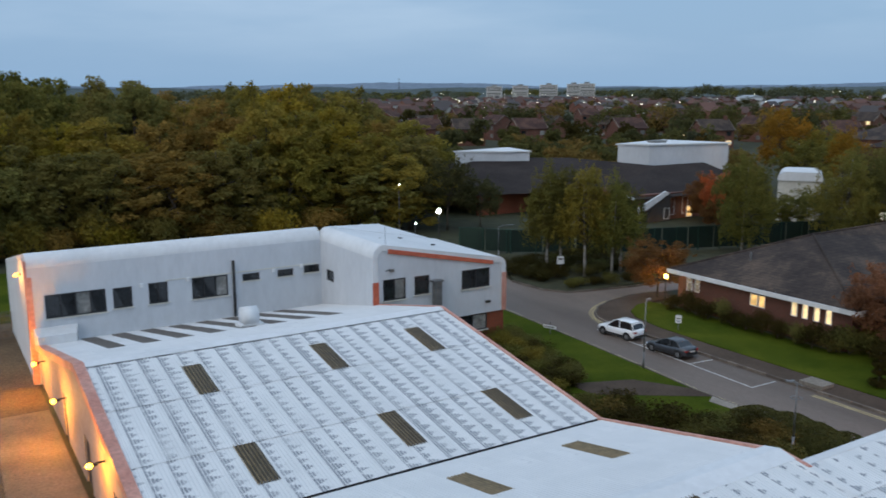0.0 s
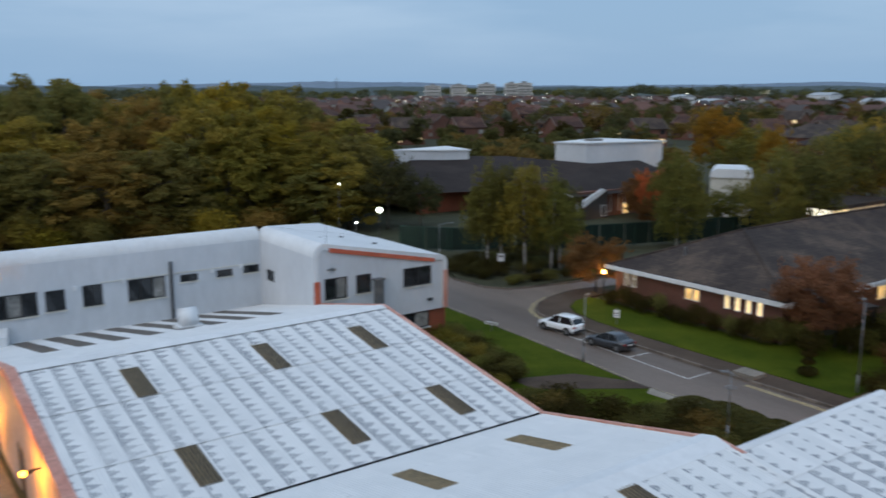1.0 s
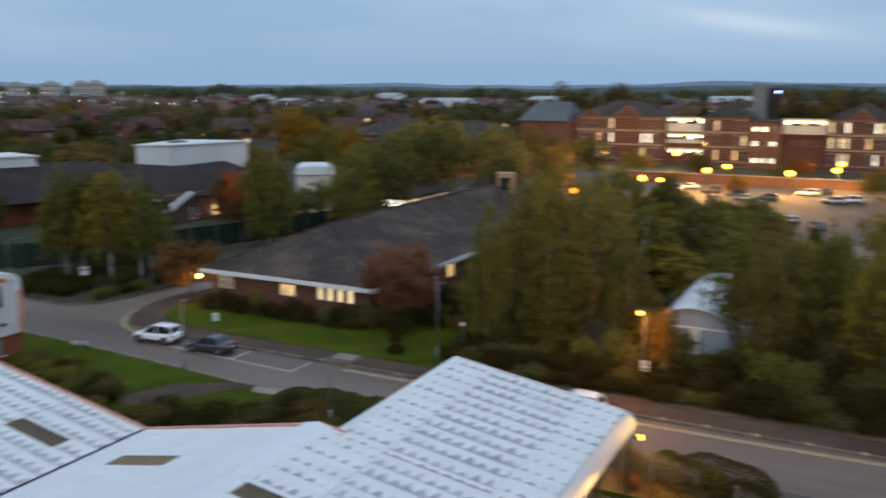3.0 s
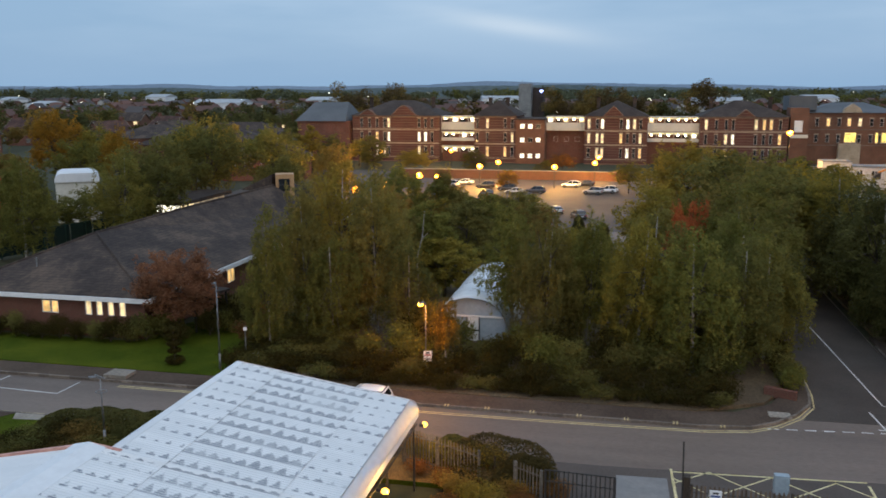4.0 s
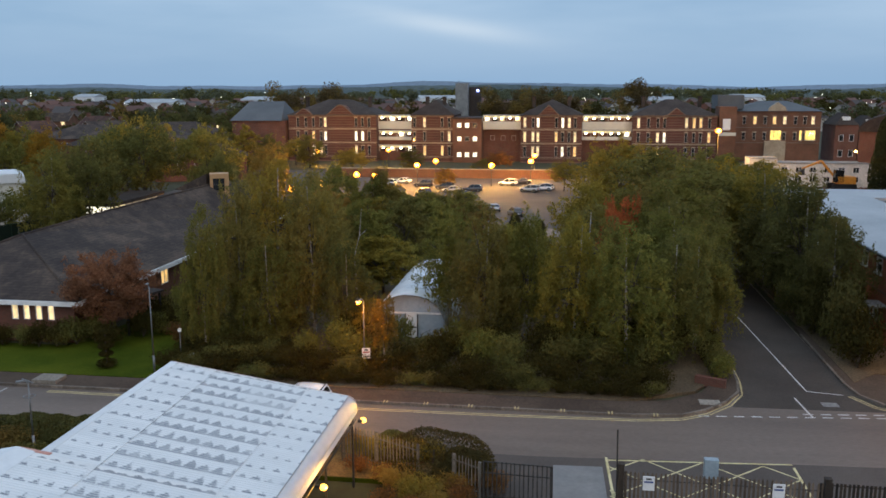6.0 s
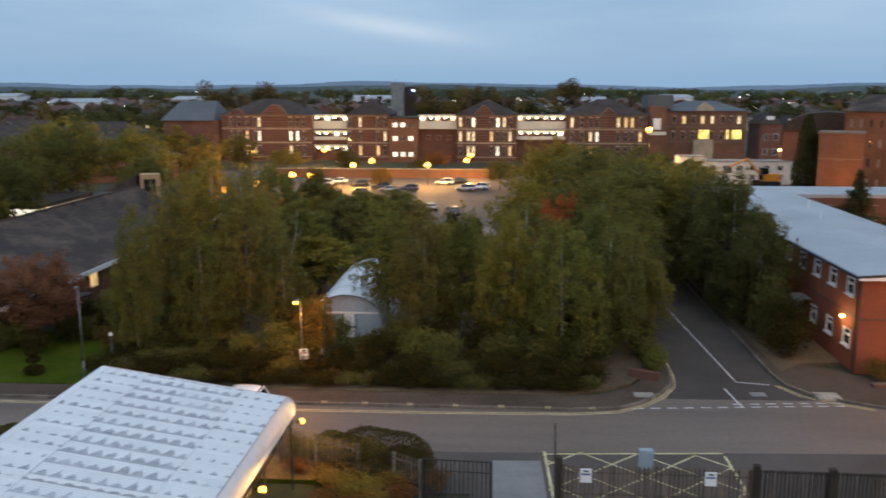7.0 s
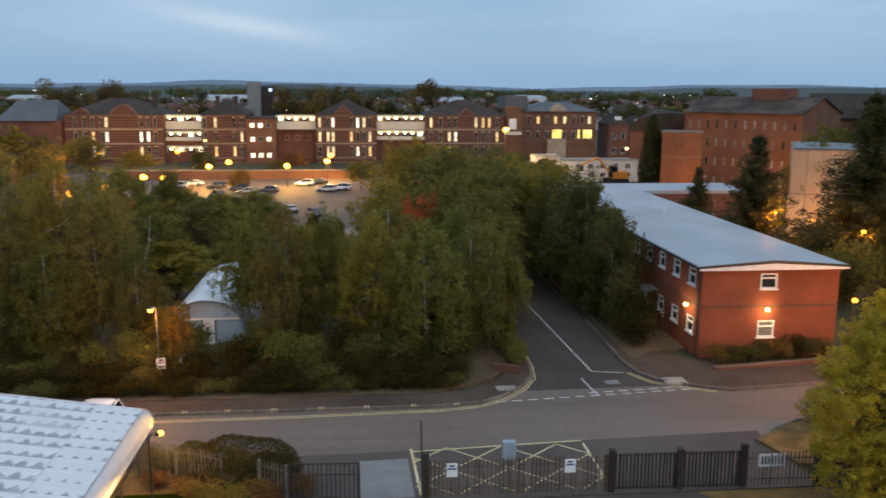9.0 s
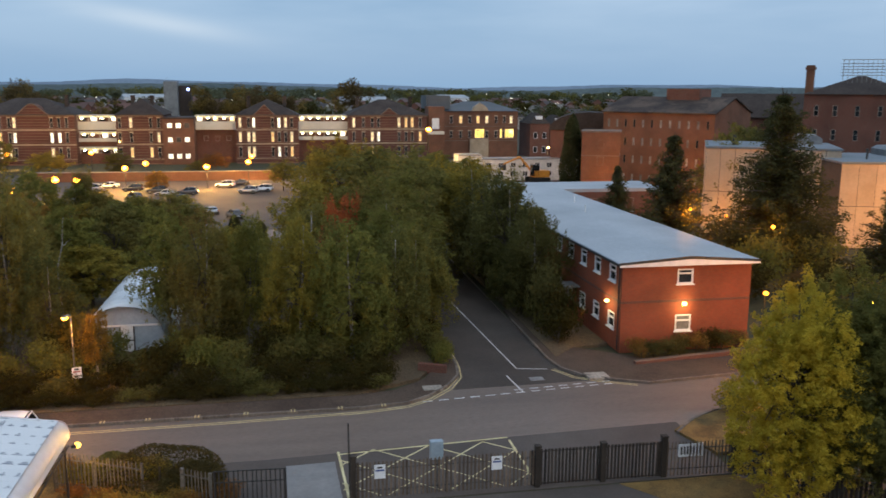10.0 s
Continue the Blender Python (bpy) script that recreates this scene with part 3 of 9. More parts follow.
stripe(give, (45.1, -13.95), (44.75, -15.7), 0.08)
marking(give, M["white_paint"], "white give-way dashes and centre line of the side road")
hatch = Shape()
hx0, hx1, hy0, hy1 = 30.75, 35.2, -10.85, -2.95
for a, b in (((hx1 - 0.28, hy1), (hx1 + 0.3, hy0)), ((hx0, hy1 - 0.15), (hx1, hy1)), ((hx0, hy0), (hx1, hy0))):
    stripe(hatch, a, b, 0.11)
for u0, lean in [(-0.44 + 0.32 * i, 0.62) for i in range(5)] + [(0.2 + 0.32 * i, -0.62) for i in range(5)]:
    t0, t1 = sorted(((0.0 - u0) / lean, (1.0 - u0) / lean))
    t0, t1 = max(0.0, t0), min(1.0, t1)
    if t1 > t0:
        stripe(hatch, (hx1 + (hx0 - hx1) * t0, hy1 + (hy0 - hy1) * (u0 + lean * t0)), (hx1 + (hx0 - hx1) * t1, hy1 + (hy0 - hy1) * (u0 + lean * t1)), 0.075)
marking(hatch, M["cream_paint"], "faded yellow keep-clear box with crossed lines before the gate")
for x, y, w, l in ((40.95, 27.2, 1.1, 1.4), (42.4, -8.5, 0.75, 1.05), (42.9, -18.05, 1.0, 1.2)):
    tagged(part("tactile_slab", Shape().box(x - w / 2, x + w / 2, y - l / 2, y + l / 2, -0.1, 0.2 if y > 20 else 0.014), M["concrete"]), "pale buff dropped-kerb paving slab", "paving slab", "dropped kerb slabs", "structure")
tagged(part("dropped_kerb", Shape().prism([(34.2, 25.8), (34.68, 25.7), (34.68, 29.0), (33.95, 28.6)], -0.2, 0.04), M["concrete"]), "cracked pale concrete edging at the verge", "paving slab", "", "structure")
tagged(part("drain_cover", Shape().box(42.9, 43.5, -15.0, -14.2, -0.2, PZ + 0.004), M["concrete_grey"]), "grey square manhole cover in the side road", "manhole cover", "", "structure")

for y in (7.9, 5.8, 3.5, 1.15, -1.15, -3.5, -5.7):  # pairs of loading ticks on the kerb
    for dy in (0.0, 0.16):
        marking(Shape().box(40.14, 40.4, y + dy, y + dy + 0.07, -0.02, 0.034), M["yellow_paint"], "short yellow loading tick on the kerb")

# ---- roof sheets of the workshop ----
PITCH = 0.1403
STEP = PITCH * 0.85


def sheet_mat(name, stain, reach=0.5, gate=(0.2, 0.4), bare=0.0):
    """Pale fibre-cement sheet; damp dark streaks run down each sheet as combs that follow its corrugations."""
    m, n, l, p = node_mat(name)
    tc, info = n.new("ShaderNodeTexCoord"), n.new("ShaderNodeObjectInfo")

    def math_node(op, a, b=None, c=None):
        k = n.new("ShaderNodeMath")
        k.operation = op
        for i, v in enumerate((a, b, c)):
            if v is None:
                continue
            if isinstance(v, (int, float)):
                k.inputs[i].default_value = v
            else:
                l.new(v, k.inputs[i])
        return k.outputs[0]

    s = n.new("ShaderNodeSeparateXYZ")
    l.new(tc.outputs["Object"], s.inputs[0])
    off = n.new("ShaderNodeVectorMath")
    seed = math_node("MULTIPLY", info.outputs["Random"], 61.0)
    l.new(tc.outputs["Object"], off.inputs[0])
    l.new(seed, off.inputs[1])
    wob = noise_node(n, l, off.outputs["Vector"], 2.2, 3)
    grain = noise_node(n, l, off.outputs["Vector"], 26.0, 4)
    broad = noise_node(n, l, off.outputs["Vector"], 0.55, 4)
    own = math_node("FRACT", math_node("MULTIPLY", info.outputs["Random"], 17.31))
    # a solid damp band down one side of the sheet, and beside it teeth that shrink rib by rib
    edge = math_node("ADD", 0.06, math_node("MULTIPLY", own, 0.10))
    rib = math_node("MULTIPLY", math_node("FLOOR", math_node("DIVIDE", s.outputs["X"], STEP)), STEP)
    far = math_node("SUBTRACT", rib, edge)
    reach_ = math_node("ADD", reach * 0.62, math_node("MULTIPLY", math_node("SUBTRACT", wob.outputs["Fac"], 0.5), reach * 1.5))
    share = math_node("SUBTRACT", math_node("ADD", 1.24, math_node("MULTIPLY", math_node("FRACT", math_node("MULTIPLY", own, 5.7)), 0.55)), math_node("DIVIDE", far, math_node("MAXIMUM", reach_, 0.03)))
    tooth = math_node("FRACT", math_node("ADD", math_node("MULTIPLY", s.outputs["Y"], 2.15), math_node("MULTIPLY", own, 7.0)))
    wave = math_node("MULTIPLY", math_node("ABSOLUTE", math_node("SUBTRACT", tooth, 0.5)), 2.0)
    rim = n.new("ShaderNodeMapRange")
    rim.interpolation_type = "SMOOTHSTEP"
    rim.inputs["From Min"].default_value, rim.inputs["From Max"].default_value = -0.12, 0.34
    l.new(math_node("SUBTRACT", share, math_node("ADD", math_node("MULTIPLY", wave, 1.25), math_node("MULTIPLY", math_node("SUBTRACT", grain.outputs["Fac"], 0.5), 0.7))), rim.inputs["Value"])
    inside = rim.outputs[0]
    start = math_node("GREATER_THAN", s.outputs["X"], math_node("ADD", edge, bare))
    crest = math_node("ADD", 0.12, math_node("MULTIPLY", math_node("LESS_THAN", math_node("FRACT", math_node("DIVIDE", s.outputs["X"], STEP)), 0.66), 0.88))
    patch = n.new("ShaderNodeMapRange")
    patch.inputs["From Min"].default_value, patch.inputs["From Max"].default_value = gate
    l.new(broad.outputs["Fac"], patch.inputs["Value"])
    fade = math_node("ADD", 0.55, math_node("MULTIPLY", wob.outputs["Fac"], 0.8))
    amount = math_node("MULTIPLY", math_node("MULTIPLY", math_node("MULTIPLY", inside, start), math_node("MULTIPLY", crest, fade)), math_node("MULTIPLY", patch.outputs[0], stain))
    base = ramp(n, (0.3, (0.63, 0.638, 0.64)), (0.7, (0.72, 0.722, 0.72)))
    l.new(broad.outputs["Fac"], base.inputs["Fac"])
    mix = n.new("ShaderNodeMixRGB")
    mix.inputs[2].default_value = (0.23, 0.245, 0.27, 1)
    l.new(base.outputs["Color"], mix.inputs[1])
    l.new(amount, mix.inputs[0])
    g = n.new("ShaderNodeMapRange")
    g.inputs["To Min"].default_value, g.inputs["To Max"].default_value = 0.90, 1.08
    l.new(grain.outputs["Fac"], g.inputs["Value"])
    sc = n.new("ShaderNodeVectorMath")
    sc.operation = "SCALE"
    l.new(mix.outputs["Color"], sc.inputs[0])
    l.new(g.outputs[0], sc.inputs["Scale"])
    l.new(sc.outputs["Vector"], p.inputs["Base Color"])
    p.inputs["Roughness"].default_value = 0.75
    return m


M["sheet"] = sheet_mat("fibre_cement_streaked", 0.92, gate=(0.12, 0.5))
M["sheet_spotted"] = sheet_mat("fibre_cement_spotted", 1.0, 0.40, (0.30, 0.42), 0.16)
M["sheet_clean"] = sheet_mat("fibre_cement_clean", 0.3, 0.3, (0.52, 0.62), 0.12)


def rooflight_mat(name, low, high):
    """Grimy translucent sheet: shade is painted dark into the troughs, the ribs stay paler."""
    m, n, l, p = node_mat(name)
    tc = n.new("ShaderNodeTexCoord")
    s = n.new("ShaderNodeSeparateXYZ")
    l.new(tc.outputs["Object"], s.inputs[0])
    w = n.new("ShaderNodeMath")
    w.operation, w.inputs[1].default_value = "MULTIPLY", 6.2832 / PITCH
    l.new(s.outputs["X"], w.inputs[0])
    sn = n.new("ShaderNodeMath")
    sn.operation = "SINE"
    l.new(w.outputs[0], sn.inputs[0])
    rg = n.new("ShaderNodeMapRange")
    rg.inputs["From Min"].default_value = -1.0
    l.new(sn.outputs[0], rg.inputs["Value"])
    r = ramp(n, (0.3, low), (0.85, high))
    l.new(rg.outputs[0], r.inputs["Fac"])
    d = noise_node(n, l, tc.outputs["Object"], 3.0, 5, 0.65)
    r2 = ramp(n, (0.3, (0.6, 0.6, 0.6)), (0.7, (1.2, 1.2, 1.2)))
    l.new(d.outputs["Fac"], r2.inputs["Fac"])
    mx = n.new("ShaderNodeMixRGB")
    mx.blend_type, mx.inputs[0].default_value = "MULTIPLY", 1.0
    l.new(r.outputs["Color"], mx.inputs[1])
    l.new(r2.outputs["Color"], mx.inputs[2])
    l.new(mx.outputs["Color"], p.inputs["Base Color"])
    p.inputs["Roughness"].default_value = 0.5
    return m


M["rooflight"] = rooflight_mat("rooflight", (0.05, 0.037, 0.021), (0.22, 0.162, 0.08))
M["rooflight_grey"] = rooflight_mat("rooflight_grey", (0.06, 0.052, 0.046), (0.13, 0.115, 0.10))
SHEET = 0.812
_sheets = {}


def sheet_mesh(length, material):
    """A corrugated sheet that lies down the slope from y = 0 to y = -length."""
    key = (round(length, 3), material.name)
    if key not in _sheets:
        s, waves, seg = Shape(), 6, 4
        for i in range(waves * seg + 1):
            x = -0.003 + (SHEET + 0.006) * i / (waves * seg)
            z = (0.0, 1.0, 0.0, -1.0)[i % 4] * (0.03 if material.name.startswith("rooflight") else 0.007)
            s.v += [(x, 0, z), (x, -length, z + 0.018)]
        s.f = [(2 * i, 2 * i + 1, 2 * i + 3, 2 * i + 2) for i in range(waves * seg)]
        me = s.mesh("sheet")
        me.materials.append(material)
        _sheets[key] = me
    return _sheets[key]


workshop = thing("workshop", "long low workshop with pale streaked corrugated roof and salmon verge trim", "workshop", 18, 28, 0, placed=True)


def lay(roof, x0, count, low, high, ridge_y, ridge_z, eave_y, eave_z, rows, lights, mats, glazed="rooflight"):
    """Sheets down one slope. rows: (from, to) along the plan's run; lights: {(column, row): (from, to)}; mats: material by row."""
    run, drop = abs(eave_y - ridge_y), ridge_z - eave_z
    tilt = math.degrees(math.atan2(drop, run))
    k = math.hypot(run, drop) / run
    facing = 0 if eave_y < ridge_y else 180
    for c in range(count):
        left, right = max(low, x0 + c * SHEET), min(high, x0 + (c + 1) * SHEET)
        for r, (a, b) in enumerate(rows):
            pieces = [(a, b, mats[r])]
            if (c, r) in lights:
                la, lb = lights[c, r]
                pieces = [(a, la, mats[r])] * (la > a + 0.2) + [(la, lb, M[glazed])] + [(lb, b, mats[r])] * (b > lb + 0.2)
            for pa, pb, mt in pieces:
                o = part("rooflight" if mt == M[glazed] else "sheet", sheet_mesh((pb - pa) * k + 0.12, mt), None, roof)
                y = ridge_y - pa if facing == 0 else ridge_y + pa
                z = ridge_z - drop * pa / run + 0.06
                x = right if facing else left
                o.matrix_basis = pose(x, y, z + random.uniform(-0.002, 0.002), 0, 0, facing) @ pose(0, 0, 0, tilt, 0, random.uniform(-0.06, 0.06)) @ Matrix.Diagonal(((right - left) / SHEET, 1, 1, 1))


RX0, RX1 = 4.73, 22.17
roof_a = part("roof", Shape().profile([(24.1, 3.0), (24.1, 2.9), (36.2, 4.9), (50.68, 2.0), (50.68, 2.08), (36.2, 5.0)], RX0 + 0.05, RX1 - 0.05), M["concrete_grey"], workshop)
lay(roof_a, 4.44, 22, 4.75, RX1, 36.2, 5.0, 24.1, 3.0, [(0, 4.2), (4.2, 8.2), (8.2, 11.92)],
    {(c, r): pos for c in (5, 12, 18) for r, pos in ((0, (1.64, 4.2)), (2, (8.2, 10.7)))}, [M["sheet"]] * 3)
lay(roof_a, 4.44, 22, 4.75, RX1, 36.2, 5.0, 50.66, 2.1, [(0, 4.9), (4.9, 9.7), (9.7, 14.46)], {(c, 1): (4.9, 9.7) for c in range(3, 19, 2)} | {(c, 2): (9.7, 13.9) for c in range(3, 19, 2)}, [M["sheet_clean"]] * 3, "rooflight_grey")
roof_b = part("roof", Shape().profile([(24.1, 2.9), (15.85, 4.6), (15.85, 4.7), (24.1, 3.0)][::-1], RX0 + 0.05, RX1 - 0.05), M["concrete_grey"], workshop)
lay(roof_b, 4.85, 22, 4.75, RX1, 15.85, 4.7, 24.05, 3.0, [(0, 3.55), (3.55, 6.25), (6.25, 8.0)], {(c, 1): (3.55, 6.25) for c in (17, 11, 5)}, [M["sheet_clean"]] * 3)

# the long bay: a rounded crest, a shallow slope and a rounded eave
CX0, CX1 = RX0, 31.3
roof_c = part("roof", Shape().profile([(7.75, 3.54), (15.4, 4.70), (15.4, 4.55), (7.75, 3.40)], CX0, RX1).profile([(7.75, 3.54), (15.03, 4.64), (15.03, 4.5), (7.75, 3.40)], RX1, CX1 - 0.03), M["concrete_grey"], workshop)
C_MATS = [M["sheet_spotted"], M["sheet"], M["sheet_spotted"]]
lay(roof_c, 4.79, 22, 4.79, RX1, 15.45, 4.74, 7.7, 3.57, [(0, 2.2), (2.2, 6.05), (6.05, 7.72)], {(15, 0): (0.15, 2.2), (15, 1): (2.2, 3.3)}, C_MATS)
lay(roof_c, RX1 + 0.004, 12, RX1 + 0.004, CX1, 15.08, 4.684, 7.7, 3.57, [(0, 1.83), (1.83, 5.68), (5.68, 7.35)], {}, C_MATS)


def arc(cy, cz, r, a0, a1, n):
    return [(cy + r * math.cos(radians(a0 + (a1 - a0) * i / n)), cz + r * math.sin(radians(a0 + (a1 - a0) * i / n))) for i in range(n + 1)]


def rolled(outer, thick, cx, cy):
    """A bent sheet of that thickness from an outer curve about a centre."""
    inner = []
    for y, z in outer:
        d = math.hypot(y - cx, z - cy) or 1
        inner.append((y - (y - cx) / d * thick, z - (z - cy) / d * thick))
    return outer + inner[::-1]


eave = part("rolled_eave", Shape().profile(rolled(arc(7.70, 3.17, 0.43, 98, 180, 12), 0.04, 7.70, 3.17), CX0, CX1), M["white_clad"], workshop, "rounded pale eave sheet", True)
part("eave_skirt", Shape().box(CX0, CX1, 7.27, 7.31, 2.92, 3.17), M["white_clad"], workshop)
crest = part("crest_flashing", Shape().profile([(14.86, 4.725), (15.1, 4.765), (15.17, 4.74), (15.19, 4.55), (15.16, 4.55), (15.14, 4.72), (15.08, 4.735), (14.86, 4.70)], RX1 + 0.1, CX1 + 0.02), M["white_clad"], workshop)
part("ridge_cap", Shape().profile([(15.22, 4.775), (15.85, 4.92), (16.4, 4.80), (16.38, 4.77), (15.85, 4.88), (15.24, 4.745)][::-1], RX0, RX1 + 0.05), M["white_clad"], workshop)
for y, z, x1 in ((36.2, 5.07, RX1),):
    part("ridge_cap", Shape().profile([(y - 0.42, z - 0.055), (y, z + 0.035), (y + 0.42, z - 0.055), (y + 0.4, z - 0.08), (y, z), (y - 0.4, z - 0.08)][::-1], RX0, x1), M["white_clad"], workshop)
part("valley_gutter", Shape().profile([(23.9, 2.99), (24.22, 2.99), (24.24, 3.06), (24.2, 3.06), (24.18, 3.02), (23.94, 3.02), (23.92, 3.06), (23.88, 3.06)], RX0, RX1 + 0.1), M["dark_frame"], workshop)
for y, z, side, slope in ((36.2, 5.0, -1, 0.1653), (15.6, 4.715, -1, 0.1677)):  # dark strips stand in for the shade in gaps under the ridge cap's edge
    part("closure_strip", Shape().profile([(y + side * 0.40, z + 0.06 - 0.40 * slope - 0.03), (y + side * 0.40, z + 0.06 - 0.40 * slope + 0.004), (y + side * 0.53, z + 0.06 - 0.53 * slope + 0.004), (y + side * 0.53, z + 0.06 - 0.53 * slope - 0.03)], RX0, RX1), M["dark_frame"], workshop)
section = [(7.2, -0.2), (50.6, -0.2), (50.6, 2.0), (36.2, 4.85), (24.1, 2.85), (15.85, 4.5), (7.2, 3.2)]
doors = [(28.6, 30.2, -0.2, 2.5), (35.0, 36.4, -0.2, 2.4), (41.2, 42.2, -0.2, 2.2)]
gw = Shape().wall_y(7.2, 50.6, 4.82, 0.2, -0.2, 2.0, [(a, b, c, min(d, 2.0)) for a, b, c, d in doors])
gw.profile([(7.2, 2.0), (50.6, 2.0), (36.2, 4.85), (24.1, 2.85), (15.85, 4.5), (7.2, 3.2)], 4.82, 5.02)
M["gable_render"] = surf("gable_render", (0.30, 0.24, 0.20), (0.40, 0.33, 0.28), 0.4, 5.0, 0.8, bump=0.1, grit=0.15)
part("gable_wall", gw, M["gable_render"], workshop)
for a, b, c, d in doors:
    part("door", Shape().box(4.9, 4.96, a, b, c, 2.0), M["dark_steel"], workshop, "dark metal door")
part("gable_wall", Shape().profile([(15.6, -0.2), (43.2, -0.2), (43.2, 3.45), (36.2, 4.85), (24.1, 2.85), (15.6, 4.5)], 21.9, 22.1), M["cream_clad"], workshop)
part("gable_wall", Shape().profile([(9.6, -0.2), (15.05, -0.2), (15.05, 4.5), (9.6, 3.72)], 31.0, 31.2), M["white_clad"], workshop)
part("gable_end", Shape().profile([(7.33, 2.95), (7.6, 2.95), (9.6, 3.4), (9.6, 3.72), (7.75, 3.46), (7.5, 3.38), (7.36, 3.2)], 31.0, 31.2), M["white_clad"], workshop, "pale end panel over the open lean-to")
part("eave_wall", Shape().box(5.02, 31.0, 9.6, 9.8, -0.2, 3.66), M["gable_render"], workshop)
part("rear_wall", Shape().box(22.1, 31.0, 14.85, 15.05, -0.2, 4.45), M["white_clad"], workshop)


def verge(pts, x0, x1, depth, material, label=""):
    s = Shape()
    for (ya, za), (yb, zb) in zip(pts, pts[1:]):
        s.profile([(ya, za - depth), (yb, zb - depth), (yb, zb + 0.1), (ya, za + 0.1)], x0, x1)
    return part("verge_trim", s, material, workshop, label)


verge([(24.1, 3.02), (36.2, 5.02)], RX1, RX1 + 0.16, 0.2, M["pink_trim"], "faded salmon verge trim")
verge([(14.75, 4.62), (15.85, 4.76), (24.1, 3.02)], RX1, RX1 + 0.16, 0.2, M["pink_trim"], "faded salmon verge trim")
verge([(36.2, 5.02), (43.2, 3.62)], RX1, RX1 + 0.16, 0.2, M["pink_trim"], "faded salmon verge trim")
verge([(24.1, 3.02), (36.2, 5.02)], RX0 - 0.14, RX0 + 0.28, 0.26, M["pink_trim"], "salmon verge trim")
verge([(36.2, 5.02), (50.5, 2.15)], RX0 - 0.14, RX0 + 0.28, 0.26, M["pink_trim"], "salmon verge trim")
verge([*[(y, z - 0.07) for y, z in arc(7.70, 3.17, 0.43, 180, 100, 9)], (15.05, 4.66)], CX1, CX1 + 0.06, 0.1, M["pale_trim"], "thin faded salmon verge trim")
for x in (30.9, 28.3, 25.7, 23.1):  # braces carry the overhanging eave
    part("strut", Shape().tube((x, 9.58, 1.1), (x, 7.36, 2.62), 0.03, 0.03), M["dark_steel"], workshop)
    part("hanger", Shape().tube((x, 7.34, 2.6), (x, 7.34, 3.3), 0.022, 0.022), M["dark_steel"], workshop)
for x in (30.9, 27.0):
    part("post", Shape().box(x, x + 0.07, 7.34, 7.41, -0.2, 2.6), M["dark_steel"], workshop)
part("eave_rail", Shape().box(CX0, CX1, 7.31, 7.36, 2.58, 2.64), M["dark_steel"], workshop)

vent = thing("roof_vent", "white cowled ventilator standing on the workshop roof", "roof vent", 14.1, 42.3, 3.82)
part("base", Shape().box(-0.62, 0.62, -0.5, 0.5, 0.0, 0.22), M["white_clad"], vent)
part("cowl", Shape().profile([(-0.42, 0.2), (0.42, 0.2)] + arc(0, 0.62, 0.45, 0, 180, 10), -0.42, 0.42), M["white_clad"], vent, "", True)

# ---- windows ----
def window(parent, axis, a, b, low, high, at, out=-1, frame_mat=None, pane_mats=None, lights=2, sill=True, depth=0.1, bar=0.06, transom=None):
    """A framed window in a wall; axis: the way the wall runs; out: the side of the outer face on the other axis."""
    frame_mat = frame_mat or M["dark_frame"]
    pane_mats = pane_mats or [M["glass_dark"]]

    def block(s, p, q, c, d, t0, t1):
        lo, hi = sorted((at + out * t0, at + out * t1))
        return s.box(p, q, lo, hi, c, d) if axis == "x" else s.box(lo, hi, p, q, c, d)

    step = (b - a - bar) / lights
    gaps = [(a + bar + step * i, a + step * (i + 1)) for i in range(lights)]
    tiers = [(low + bar, transom), (transom + bar, high - bar)] if transom else [(low + bar, high - bar)]
    holes = [(p, q, c, d) for p, q in gaps for c, d in tiers]
    fr = Shape()
    (fr.wall_x if axis == "x" else fr.wall_y)(a, b, at + out * 0.015, -out * (depth + 0.015), low, high, holes)
    ob = part("window", fr, frame_mat, parent)
    for i in range(lights):
        pn = Shape()
        block(pn, a + bar + step * i, a + step * (i + 1), low + bar, high - bar, -depth * 0.7, -depth * 0.55)
        part("pane", pn, pane_mats[i % len(pane_mats)], ob)
    if sill:
        sl = Shape()
        block(sl, a - 0.08, b + 0.08, low - 0.07, low, -0.02, 0.1)
        part("sill", sl, M["white_frame"] if frame_mat == M["white_frame"] else M["cream_clad"], ob)
    return ob


# ---- the white office block: a long wing and a wing with one falling roof ----
office = thing("office_block", "white metal-clad two-storey office block with rounded eaves and red edge trim", "office building", 16, 56, 0, placed=True)
OY = 50.7
wins = [(5.3, 8.5, 3.55, 4.9, 4), (8.9, 9.95, 3.65, 4.85, 1), (10.9, 12.0, 3.65, 4.9, 2), (13.45, 15.65, 3.6, 4.9, 3), (16.6, 17.7, 4.35, 4.8, 1), (18.9, 19.95, 4.35, 4.8, 1), (20.7, 21.75, 4.4, 4.88, 1)]
part("wall", Shape().wall_x(4.5, 21.9, OY, 0.25, -0.2, 6.5, [w[:4] for w in wins]), M["white_clad_shaded"], office)
for i, (a, b, c, d, k) in enumerate(wins):
    window(office, "x", a, b, c, d, OY, -1, lights=k, pane_mats=[M["glass_dark"], M["glass_dark"], M["blind"]] if i in (0, 3) else None)
top = [(OY, 6.5)] + arc(OY + 0.75, 6.5, 0.75, 180, 95, 8) + [(64, 4.85), (64, 4.6), (OY + 0.8, 6.9), (OY + 0.3, 6.5)]
part("roof", Shape().profile(top, 4.5, 21.9), M["white_clad"], office, "", False)
part("end_wall", Shape().profile([(OY + 0.25, -0.2), (64, -0.2), (64, 4.6), (OY + 0.8, 6.95), (OY + 0.25, 6.5)], 4.5, 4.75), M["white_clad"], office)
